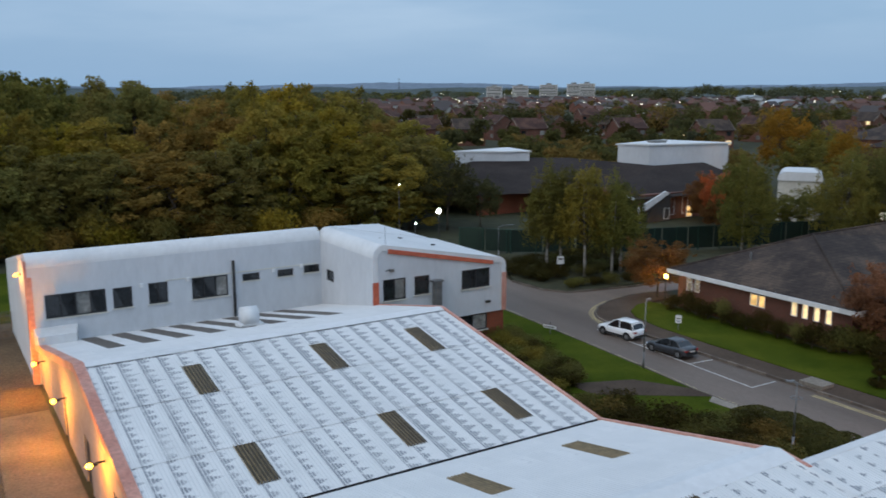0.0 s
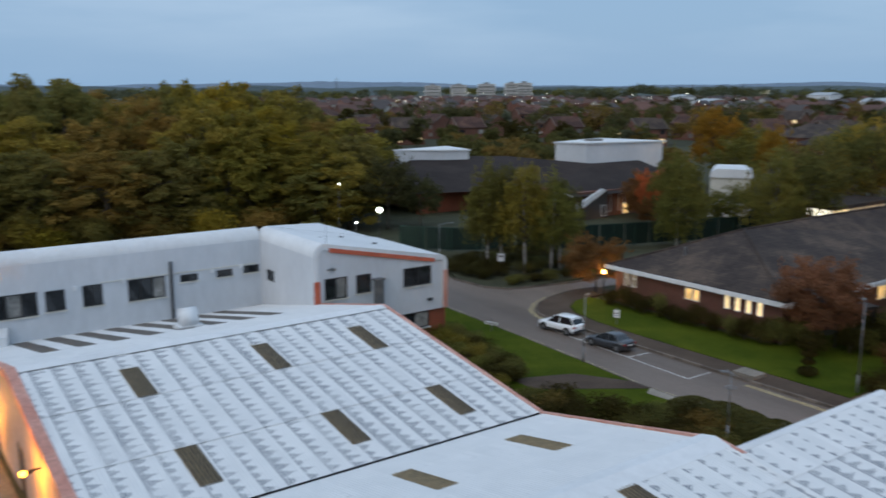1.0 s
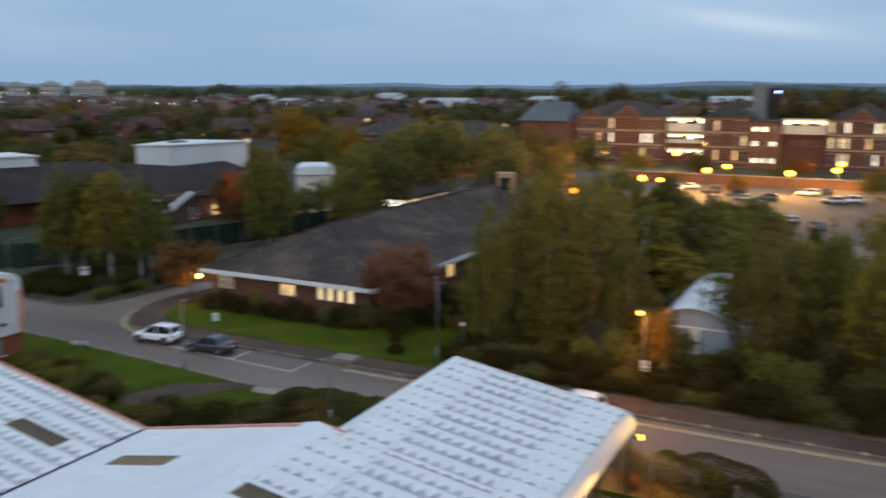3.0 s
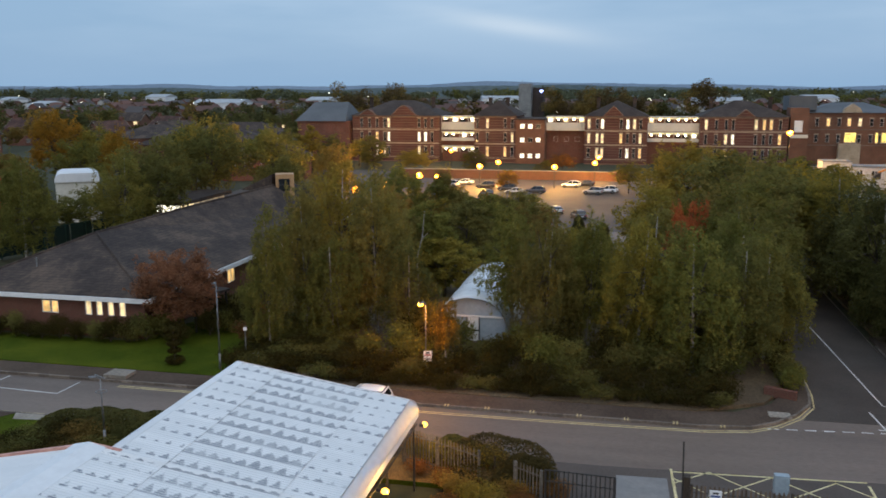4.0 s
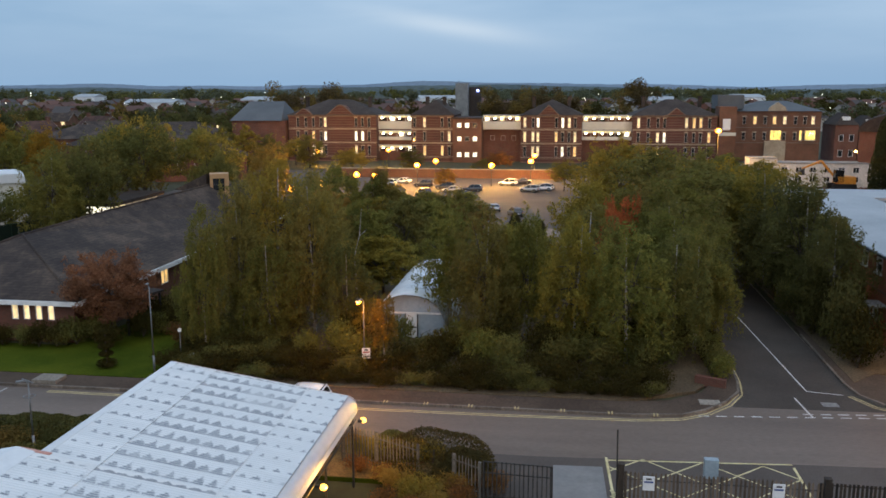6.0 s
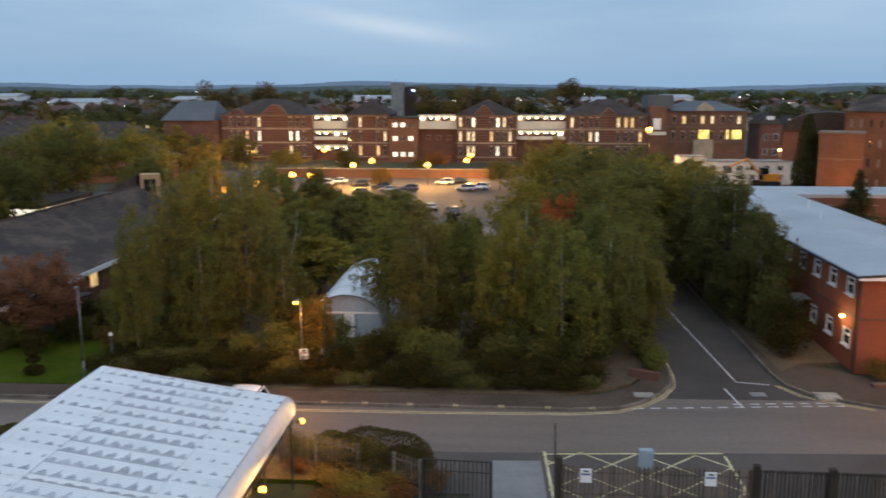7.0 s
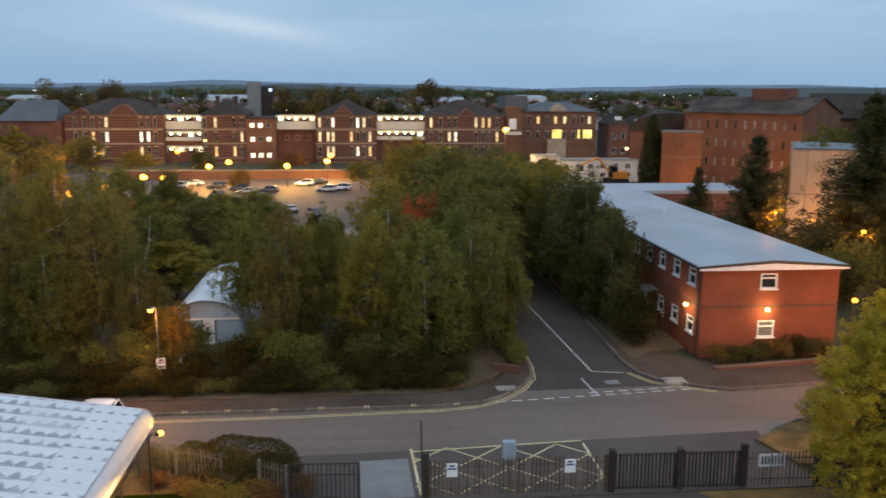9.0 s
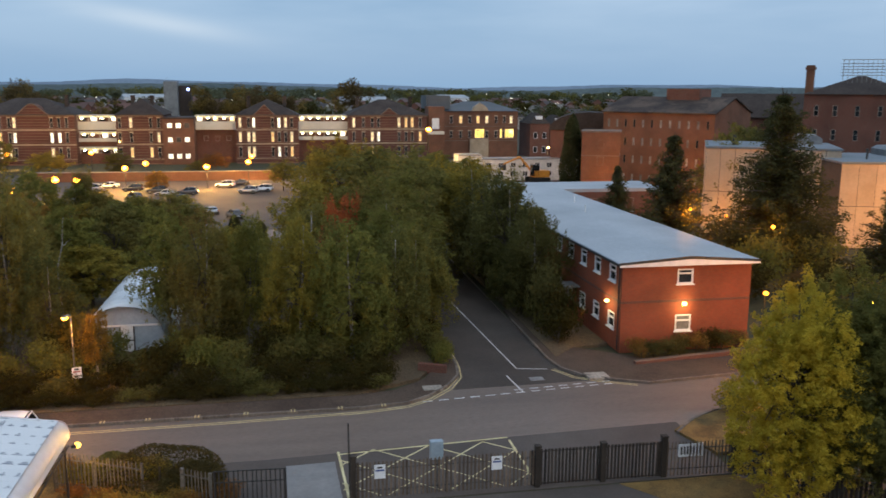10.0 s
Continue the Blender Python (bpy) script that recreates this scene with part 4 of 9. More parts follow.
part("corner_trim", Shape().box(4.4, 4.72, OY - 0.06, OY - 0.002, -0.1, 6.0), M["pink_trim"], office, "faded salmon corner trim")
part("corner_trim", Shape().box(4.38, 4.498, OY - 0.05, OY + 0.3, -0.1, 6.9), M["pink_trim"], office, "faded salmon corner trim")
part("parapet_box", Shape().prism([(4.6, 49.2), (6.6, 49.2), (6.9, 50.68), (4.6, 50.68)], 2.3, lambda x, y: 2.95 if y < 50 else 3.1), M["white_clad"], office)
part("flue", Shape().tube((16.0, OY - 0.16, 2.1), (16.0, OY - 0.16, 5.75), 0.09, 0.09, 10), M["dark_frame"], office, "black flue pipe", True)
for x, z in ((10.4, 4.72), (13.1, 4.78), (18.5, 4.72), (20.4, 4.8)):
    part("wall_box", Shape().box(x, x + 0.2, OY - 0.14, OY, z, z + 0.22), M["white_frame"], office)
part("cable_tray", Shape().box(11.9, 21.6, OY - 0.05, OY - 0.002, 4.93, 4.99), M["cream_clad"], office)
WX0, WX1, WY = 21.9, 31.4, 43.3
bend = [(WX0, 6.45)] + arc(WX0 + 0.8, 6.42, 0.8, 178, 100, 8) + [(WX1 - 0.85, 5.68)] + arc(WX1 - 0.6, 5.05, 0.6, 78, 0, 7)
part("roof", Shape().profile(bend + [(WX1 - 0.2, 5.0), (WX1 - 0.6, 5.4), (WX0 + 0.8, 6.95), (WX0 + 0.2, 6.4)], WY + 0.01, 51.3, "y"), M["white_clad"], office)
hipped = Shape()  # where the two falling roofs meet along a hip
hipped.face((22.6, 51.3, 7.21), (30.6, 51.3, 5.68), (30.6, 59.3, 5.68)).face((22.6, 51.3, 7.21), (30.6, 59.3, 5.68), (30.6, 64, 4.85), (21.9, 64, 4.85), (21.9, 51.3, 7.21))
hipped.face((30.6, 51.3, 5.68), (31.38, 51.3, 5.05), (31.38, 59.3, 5.05), (30.6, 59.3, 5.68)).face((30.6, 59.3, 5.68), (31.38, 59.3, 5.05), (31.38, 64, 4.4), (30.6, 64, 4.85))
part("roof", hipped, M["white_clad"], office)
part("wall", Shape().wall_y(WY + 0.2, OY, WX0, 0.2, -0.2, 6.46, [(48.7, 49.75, 4.0, 4.7)]), M["white_clad_shaded"], office)
window(office, "y", 48.7, 49.75, 4.0, 4.7, WX0, -1, lights=1, sill=False)
part("wall", Shape().wall_y(WY + 0.2, 63.8, WX1 - 0.2, 0.2, 2.1, 5.0), M["white_clad"], office)
part("wall", Shape().box(4.75, 31.4, 63.8, 64, -0.2, 4.5), M["white_clad"], office)
fw = [(22.6, 24.1, 3.8, 5.08, 2), (24.72, 25.75, 3.9, 5.05, 1), (28.1, 30.2, 3.82, 5.02, 2)]
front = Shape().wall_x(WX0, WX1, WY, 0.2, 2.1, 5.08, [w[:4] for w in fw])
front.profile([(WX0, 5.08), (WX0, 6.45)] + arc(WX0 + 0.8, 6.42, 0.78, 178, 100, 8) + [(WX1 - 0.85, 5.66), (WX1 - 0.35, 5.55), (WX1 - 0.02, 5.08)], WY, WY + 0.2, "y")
part("gable_wall", front, M["white_clad_shaded"], office)
for i, (a, b, c, d, k) in enumerate(fw):
    window(office, "x", a, b, c, d, WY, -1, lights=k, pane_mats=[M["glass_dark"], M["blind"]] if i == 0 else ([M["glass_dark"]] if i == 1 else [M["glass_dark"], M["glass_dark"]]))
part("plinth", Shape().wall_x(WX0, WX1 - 0.02, WY + 0.12, 0.25, -0.2, 2.1, [(27.9, 30.1, 1.0, 2.06)]).wall_y(WY + 0.37, 63.8, WX1 - 0.27, 0.25, -0.2, 2.1), M["brick_red"], office, "red brick ground floor")
window(office, "x", 27.9, 30.1, 1.0, 2.06, WY + 0.12, -1, lights=2, pane_mats=[M["glass_dark"], M["blind"]])
rim = Shape()
edge = [(WX0, 4.9), (WX0, 6.45)] + arc(WX0 + 0.8, 6.42, 0.8, 178, 100, 8) + [(WX1 - 0.85, 5.68)] + arc(WX1 - 0.6, 5.05, 0.6, 78, 0, 7) + [(WX1, 2.2)]
ins = []
for i, (x, z) in enumerate(edge):
    px, pz = edge[max(0, i - 1)]
    qx, qz = edge[min(len(edge) - 1, i + 1)]
    d = math.hypot(qx - px, qz - pz)
    ins.append((x + (qz - pz) / d * 0.34, z - (qx - px) / d * 0.34))
for (a, b), (c, d) in zip(zip(edge, edge[1:]), zip(ins, ins[1:])):
    rim.profile([a, b, d, c], WY - 0.1, WY - 0.004, "y")
part("edge_trim", rim, M["white_clad"], office, "rounded pale edge trim")
part("edge_trim", Shape().profile([(WX0 + 1.0, 6.93), (WX1 - 1.0, 5.45), (WX1 - 1.0, 5.2), (WX0 + 1.0, 6.66)][::-1], WY - 0.13, WY - 0.102, "y"), M["red_trim"], office, "red strip along the falling edge")
part("edge_trim", Shape().box(WX0 - 0.03, WX0 + 0.36, WY - 0.13, WY - 0.102, 2.1, 5.0), M["red_trim"], office, "red corner strip")
part("edge_trim", Shape().box(WX1 - 0.32, WX1 + 0.03, WY - 0.13, WY - 0.102, 2.12, 4.6), M["pink_trim"], office, "faded red corner strip")
part("duct", Shape().box(25.95, 26.4, WY - 0.45, WY - 0.02, 2.4, 4.62).box(25.8, 26.5, WY - 0.5, WY - 0.01, 4.62, 4.72), M["steel"], office, "grey boxed duct")
part("antenna", Shape().tube((23.1, WY + 0.6, 6.8), (23.1, WY + 0.6, 8.2), 0.015, 0.01, 6), M["steel"], office)
part("wall_lamp", Shape().box(23.0, 23.25, WY - 0.2, WY - 0.01, 5.55, 5.7).tube((22.75, WY - 0.1, 5.6), (22.95, WY - 0.25, 5.75), 0.05, 0.03), M["steel"], office)
part("wall_lamp", Shape().box(29.9, 30.2, WY - 0.18, WY - 0.01, 2.75, 2.9), M["dark_steel"], office)
for x, y in ((24.2, 47.2), (26.5, 48.6), (27.6, 46.2)):
    part("roof_stub", Shape().prism([(x, y), (x + 0.35, y), (x + 0.18, y + 0.3)], 6.2, 6.95 - (x - 22.7) * 0.17 + 0.16), M["dark_steel"], office)

# ---- bungalow ----
def courses(name, c1, c2, pitch=0.34):
    """Roof tiles in courses: rows of small tiles with shadow gaps as relief and a mottled weathered colour."""
    m, n, l, p = node_mat(name)
    tc = n.new("ShaderNodeTexCoord")
    s = n.new("ShaderNodeSeparateXYZ")
    add = n.new("ShaderNodeMath")
    comb = n.new("ShaderNodeCombineXYZ")
    l.new(tc.outputs["Object"], s.inputs[0])
    l.new(s.outputs["X"], add.inputs[0])
    l.new(s.outputs["Y"], add.inputs[1])
    l.new(add.outputs[0], comb.inputs["X"])
    l.new(s.outputs["Z"], comb.inputs["Y"])
    bt = n.new("ShaderNodeTexBrick")
    bt.inputs["Scale"].default_value = 1.0
    bt.inputs["Brick Width"].default_value, bt.inputs["Row Height"].default_value = 0.3, pitch * 0.36
    bt.inputs["Mortar Size"].default_value, bt.inputs["Mortar Smooth"].default_value, bt.inputs["Bias"].default_value = 0.012, 0.4, 0.0
    bt.inputs["Color1"].default_value, bt.inputs["Color2"].default_value, bt.inputs["Mortar"].default_value = (*c1, 1), (*c2, 1), (*[c * 0.82 for c in c1], 1)
    l.new(comb.outputs[0], bt.inputs["Vector"])
    big = noise_node(n, l, tc.outputs["Object"], 0.3, 6, 0.65)
    r = ramp(n, (0.38, (0.66, 0.66, 0.68)), (0.5, (1.0, 0.98, 0.95)), (0.63, (1.7, 1.6, 1.42)))
    l.new(big.outputs["Fac"], r.inputs["Fac"])
    lich = noise_node(n, l, tc.outputs["Object"], 3.0, 5, 0.7)
    r2 = ramp(n, (0.45, (0.88, 0.88, 0.88)), (0.74, (1.45, 1.4, 1.25)))
    l.new(lich.outputs["Fac"], r2.inputs["Fac"])
    last = bt.outputs["Color"]
    for q in (r, r2):
        mx = n.new("ShaderNodeMixRGB")
        mx.blend_type, mx.inputs[0].default_value = "MULTIPLY", 1.0
        l.new(last, mx.inputs[1])
        l.new(q.outputs["Color"], mx.inputs[2])
        last = mx.outputs["Color"]
    l.new(last, p.inputs["Base Color"])
    b = n.new("ShaderNodeBump")
    b.inputs["Strength"].default_value, b.inputs["Distance"].default_value, b.invert = 0.3, 0.015, True
    l.new(bt.outputs["Fac"], b.inputs["Height"])
    l.new(b.outputs["Normal"], p.inputs["Normal"])
    p.inputs["Roughness"].default_value, p.inputs["Specular IOR Level"].default_value = 0.85, 0.2
    return m


M["tiles"] = courses("tiles_weathered", (0.056, 0.043, 0.039), (0.073, 0.056, 0.048), 0.3)
M["tiles_red"] = courses("tiles_red_brown", (0.078, 0.042, 0.036), (0.062, 0.038, 0.033))
M["tan_board"] = surf("tan_board", (0.40, 0.23, 0.11), (0.5, 0.3, 0.15), 0.8, 6, 0.7, bump=0.1, grit=0.15)

def hip_roof(x0, x1, y0, y1, z, rise, over=0.4):
    s = Shape()
    x0, x1, y0, y1 = x0 - over, x1 + over, y0 - over, y1 + over
    d = min(x1 - x0, y1 - y0) / 2
    a, b, c, e = (x0, y0, z), (x1, y0, z), (x1, y1, z), (x0, y1, z)
    if y1 - y0 > x1 - x0:
        p, q = ((x0 + x1) / 2, y0 + d, z + rise), ((x0 + x1) / 2, y1 - d, z + rise)
        s.face(a, b, p).face(b, c, q, p).face(c, e, q).face(e, a, p, q)
    else:
        p, q = (x0 + d, (y0 + y1) / 2, z + rise), (x1 - d, (y0 + y1) / 2, z + rise)
        s.face(a, b, q, p).face(b, c, q).face(c, e, p, q).face(e, a, p)
    s.face(e, c, b, a)
    return s


bungalow = thing("bungalow", "low brown brick bungalow with big dark hipped roof and lit windows", "bungalow", 60, 37, 0, placed=True)
bw = [(42.68, 43.2, 1.25, 2.25), (41.95, 42.45, 1.3, 2.3), (36.85, 37.5, 1.35, 2.2), (36.25, 36.8, 1.35, 2.2), (33.75, 34.22, 1.35, 2.4), (32.95, 33.4, 1.35, 2.4), (32.1, 32.55, 1.35, 2.4), (31.25, 31.7, 1.35, 2.4)]
part("wall", Shape().wall_y(29.9, 44.0, 48.1, 0.25, -0.1, 2.62, bw), M["brick_brown"], bungalow)
for i, (a, b, c, d) in enumerate(bw):
    window(bungalow, "y", a, b, c, d, 48.1, -1, M["white_frame"], [M["room_dim"] if i < 2 else (M["room_warm"] if i < 4 else M["room_cream"])], 1, False, 0.1, 0.045, transom=None if i > 1 else 1.9)
part("wall", Shape().wall_x(48.35, 76, 29.9, 0.25, -0.1, 2.62, [(56.5, 58.0, 1.0, 2.1), (60, 61.2, 1.0, 2.1)]), M["brick_brown"], bungalow)
for a, b, pane in ((56.5, 58.0, "glass_dark"), (60, 61.2, "room_warm")):
    window(bungalow, "x", a, b, 1.0, 2.1, 29.9, -1, M["white_frame"], [M[pane]], 2, False)
part("wall", Shape().box(48.35, 92, 42.4, 42.65, -0.1, 2.62).box(91.75, 92, 30.15, 42.4, -0.1, 2.62), M["brick_brown"], bungalow)
A, B_, C, D_ = (47.5, 44.5, 2.72), (47.5, 29.2, 2.72), (93.5, 28.7, 2.72), (93.5, 43.0, 2.72)
P1, P2, P3 = (55.2, 37.9, 5.6), (66.0, 37.3, 5.85), (85.5, 35.2, 6.3)
hip = Shape()
for pts in ((A, B_, P1), (B_, C, P3, P2, P1), (A, P1, P2, P3, D_), (C, D_, P3)):
    hip.face(*pts)
for a, b in ((A, B_), (B_, C), (C, D_), (D_, A)):
    hip.face(b, a, (a[0], a[1], 2.5), (b[0], b[1], 2.5))
hip.face(*[(q[0], q[1], 2.5) for q in (A, B_, C, D_)][::-1])
roof = part("roof", hip, M["tiles"], bungalow)
for a, b in ((A, P1), (B_, P1), (P1, P2), (P2, P3)):
    part("ridge_tiles", Shape().tube((a[0], a[1], a[2] + 0.02), (b[0], b[1], b[2] + 0.02), 0.09, 0.09, 6), M["tiles"], roof)
part("fascia", Shape().box(47.42, 47.5, 29.15, 44.6, 2.46, 2.76), M["white_frame"], bungalow, "white painted fascia board")
part("corner_pier", Shape().box(48.06, 48.4, 29.86, 30.2, -0.1, 2.62), M["brick_brown"], bungalow)
part("fascia", Shape().prism([(47.5, 29.11), (93.5, 28.61), (93.5, 28.69), (47.5, 29.19)], 2.44, 2.78), M["white_frame"], bungalow, "white painted fascia board")
lantern = part("roof_lantern", Shape().prism([(82.5, 35.3), (83.25, 33.55), (84.9, 34.3), (84.2, 36.05)], 4.4, 7.35), M["tan_board"], bungalow, "square tan-boarded lantern on the roof")
part("lantern_window", Shape().prism([(82.53, 34.98), (82.98, 33.93), (83.03, 33.95), (82.58, 35.0)], 5.6, 6.9), M["glass_dark"], lantern)
part("lantern_window", Shape().prism([(82.5, 34.97), (82.95, 33.92), (83.0, 33.94), (82.55, 34.99)], 6.2, 6.3), M["dark_frame"], lantern)
part("gablet", Shape().profile([(36.0, 5.4), (39.6, 5.6), (36.0, 7.3)], 83.2, 84.2), M["tiles"], bungalow, "tiled gablet rising to the lantern")
part("roof_flue", Shape().tube((50.6, 39.6, 3.8), (50.6, 39.6, 4.5), 0.06, 0.06), M["steel"], bungalow)
part("porch", Shape().prism([(49.5, 27.0), (53, 26.2), (53, 29.1), (49.5, 29.1)], 2.25, lambda x, y: 2.4 + (y - 26.2) * 0.1), M["slate"], bungalow)
part("porch_post", Shape().box(49.7, 49.82, 27.1, 27.22, 0, 2.3), M["dark_frame"], bungalow)
part("porch_post", Shape().box(52.8, 52.92, 26.4, 26.52, 0, 2.3), M["dark_frame"], bungalow)

# ---- brick block by the junction ----
block = thing("brick_block", "two-storey red brick block with a shallow grey roof and white windows", "brick building", 60, -25, 0, placed=True)
BX, BY0, BY1 = 46.9, -29.55, -21.0
fwin = [(-25.65, -24.6, 4.15, 5.1), (-25.65, -24.6, 1.15, 2.2)]
swin = [(47.9 + 2.62 * i, 48.98 + 2.62 * i, z, z + 1.05) for i in range(5) for z in (1.15, 4.15)]
part("wall", Shape().wall_y(BY0, BY1, BX, 0.3, -0.1, 5.5, fwin), M["brick_red"], block)
part("wall", Shape().wall_x(BX + 0.3, 86, BY1, -0.3, -0.1, 5.5, swin), M["brick_red"], block)
part("wall", Shape().box(BX + 0.3, 86, BY0, BY0 + 0.3, -0.1, 5.5).box(85.7, 86, BY0 + 0.3, BY1 - 0.3, -0.1, 5.5), M["brick_red"], block)
part("gable_wall", Shape().profile([(BY0, 5.5), (BY1, 5.5), ((BY0 + BY1) / 2, 5.72)], BX, BX + 0.3), M["brick_red"], block)
for a, b, c, d in fwin:
    window(block, "y", a, b, c, d, BX, -1, M["white_frame"], [M["glass_dark"] if c > 3 else M["blind"]], 1, True, 0.12, 0.09, transom=c + 0.62)
for a, b, c, d in swin:
    window(block, "x", a, b, c, d, BY1, 1, M["white_frame"], [M["glass_dark"]], 1, True, 0.12, 0.09, transom=c + 0.62)
part("string_course", Shape().box(BX - 0.03, BX, BY0, BY1 + 0.03, 3.02, 3.17).box(BX - 0.03, 86, BY1, BY1 + 0.03, 3.02, 3.17), M["brick_brown"], block)
mid = (BY0 + BY1) / 2
part("roof", Shape().profile([(BY0 - 0.35, 5.62), (mid, 5.95), (BY1 + 0.35, 5.62), (BY1 + 0.35, 5.5), (mid, 5.83), (BY0 - 0.35, 5.5)][::-1], BX - 0.35, 86.3), M["grey_felt"], block)
part("fascia", Shape().profile([(BY0 - 0.35, 5.38), (BY1 + 0.35, 5.38), (BY1 + 0.35, 5.5), (mid, 5.78), (BY0 - 0.35, 5.5)], BX - 0.4, BX - 0.352), M["white_frame"], block, "white bargeboard")
part("edge_strip", Shape().profile([(BY0 - 0.38, 5.505), (mid, 5.79), (BY1 + 0.38, 5.505), (BY1 + 0.38, 5.64), (mid, 5.97), (BY0 - 0.38, 5.64)], BX - 0.42, BX - 0.353), M["dark_frame"], block)
part("gutter", Shape().box(BX - 0.3, 86, BY1 + 0.352, BY1 + 0.46, 5.46, 5.58), M["dark_frame"], block)
part("downpipe", Shape().tube((BX + 0.25, BY1 + 0.08, 0), (BX + 0.25, BY1 + 0.08, 5.5), 0.04, 0.04), M["dark_frame"], block)
part("porch", Shape().box(54.2, 56.0, BY1, BY1 + 1.1, 2.38, 2.46), M["concrete_grey"], block, "flat pale porch hood")
part("porch_post", Shape().box(54.3, 54.37, BY1 + 0.98, BY1 + 1.05, 0, 2.38), M["concrete_grey"], block)
part("cross_wing", Shape().box(86.35, 93, -41.5, -23.0, -0.1, 5.1), M["brick_brown"], block)
part("cross_roof", Shape().box(86.32, 93.6, -42.1, -22.4, 5.1, 5.45), M["grey_felt"], block)
for y in (-34.5, -38.5):
    window(block, "y", y, y + 1.6, 2.9, 4.4, 86.35, -1, M["concrete"], [M["glass_dark"]], 2, bar=0.05)
for x, y in ((66, -25.5), (73, -27)):
    part("roof_pipe", Shape().tube((x, y, 5.8), (x, y, 6.5), 0.06, 0.06), M["white_frame"], block)


def bulkhead(name, x, y, z, out, label, watts, color, mat, off=0.55):
    """A lamp on a wall; out: the direction it points away from the wall."""
    t = thing(name, label, "wall lamp", x, y, z, group="wall lamps")
    ox, oy = out
    part("bracket", Shape().box(min(0, ox * 0.16) - 0.05, max(0, ox * 0.16) + 0.05, min(0, oy * 0.16) - 0.05, max(0, oy * 0.16) + 0.05, -0.05, 0.05), M["dark_steel"], t)
    part("lens", Shape().ball((ox * 0.24, oy * 0.24, -0.02), 0.13, 0.13, 0.11), mat, t, "", True)
    lamp_light(x + ox * off, y + oy * off, z - 0.1, watts, color, 0.1)
    return t


M["yellow_bulb"] = glow("yellow_bulb", (1.0, 0.50, 0.07), 5)
M["sodium_bulb"] = glow("sodium_bulb", (1.0, 0.45, 0.03), 16)
bulkhead("wall_lamp", BX, -25.05, 2.95, (-1, 0), "lit warm bulkhead lamp on the brick front", 95, WARM, M["warm_lamp"])
bulkhead("wall_lamp", 60.1, BY1, 3.1, (0, 1), "small lit pale lamp on the brick side wall", 30, WARM, M["warm_lamp"])
bulkhead("wall_lamp", 48.65, BY1, 2.85, (0, 1), "lit warm bulkhead lamp on the brick side wall", 85, WARM, M["warm_lamp"])
for y, z in ((48.5, 1.75), (41.0, 2.05), (31.5, 2.6)):
    part("lamp_arm", Shape().box(4.5, 4.82, y - 0.03, y + 0.03, z + 0.02, z + 0.08), M["dark_steel"], workshop)
    bulkhead("wall_lamp", 4.5, y, z, (-1, 0), "lit orange lamp on an arm from the workshop gable wall", 520, SODIUM, M["sodium_bulb"], 0.7)
bulkhead("wall_lamp", 31.2, 7.15, 2.62, (0.6, -0.5), "lit yellow lamp under the rounded eave corner", 260, (1.0, 0.50, 0.11), M["yellow_bulb"])
bulkhead("wall_lamp", 25.6, 7.28, 2.5, (0, -1), "lit yellow lamp on the workshop's eave rail", 150, (1.0, 0.50, 0.11), M["yellow_bulb"])
bulkhead("wall_lamp", 4.5, 54.0, 5.6, (-1, 0), "lit orange lamp high on the office end wall", 130, SODIUM, M["sodium"])

# ---- street lamps and signs ----
def street_lamp(x, y, h, aim, label, lit=None, watts=0, group="street lamps", arm=0.9, mat=None):
    t = thing("street_lamp", label, "street lamp", x, y, 0, aim, group)
    part("pole", Shape().tube((0, 0, -0.15), (0, 0, 1.0), 0.06, 0.06, 10).tube((0, 0, 1.0), (0, 0, h), 0.042, 0.03, 10), M["steel"], t, "", True)
    part("arm", Shape().path([(0, 0, h - 0.05), (arm * 0.4, 0, h + 0.08), (arm, 0, h + 0.12)], 0.03), M["steel"], t)
    hl = 0.5 if lit or arm > 0.5 else 0.22
    head = part("head", Shape().prism([(arm - 0.05, -0.07), (arm + hl, -0.09), (arm + hl + 0.06, 0), (arm + hl, 0.09), (arm - 0.05, 0.07)], h + 0.08, lambda px, py: h + 0.18 - abs(py) * 0.5), M["steel"] if not lit else M["concrete_grey"], t)
    if lit:
        part("lens", Shape().ball((arm + 0.28, 0, h + 0.03), 0.2, 0.11, 0.09), mat or M["sodium"], head, "", True)
        a = radians(aim)
        lamp_light(x + (arm + 0.7) * math.cos(a), y + (arm + 0.7) * math.sin(a), h - 0.1, watts, lit, 0.2)
    return t


def sign_plate(x, y, z, face, w, h, label, rows, host_h=0.0):
    """A plate on a post with plain bars where its writing cannot be read; face: bearing of its front, degrees anticlockwise from +x."""
    t = thing("sign", label, "sign", x, y, 0, face, "signs on posts")
    if host_h:
        part("post", Shape().tube((0, 0, -0.1), (0, 0, host_h), 0.035, 0.035), M["steel"], t)
    plate = part("plate", Shape().box(0.05, 0.07, -w / 2, w / 2, z, z + h), M["white_frame"], t)
    for i, (a, b, frac, mt) in enumerate(rows):
        part("writing_bar", Shape().box(0.07, 0.075, -w / 2 * frac, w / 2 * frac, z + h * a, z + h * b), mt, plate)
    return t


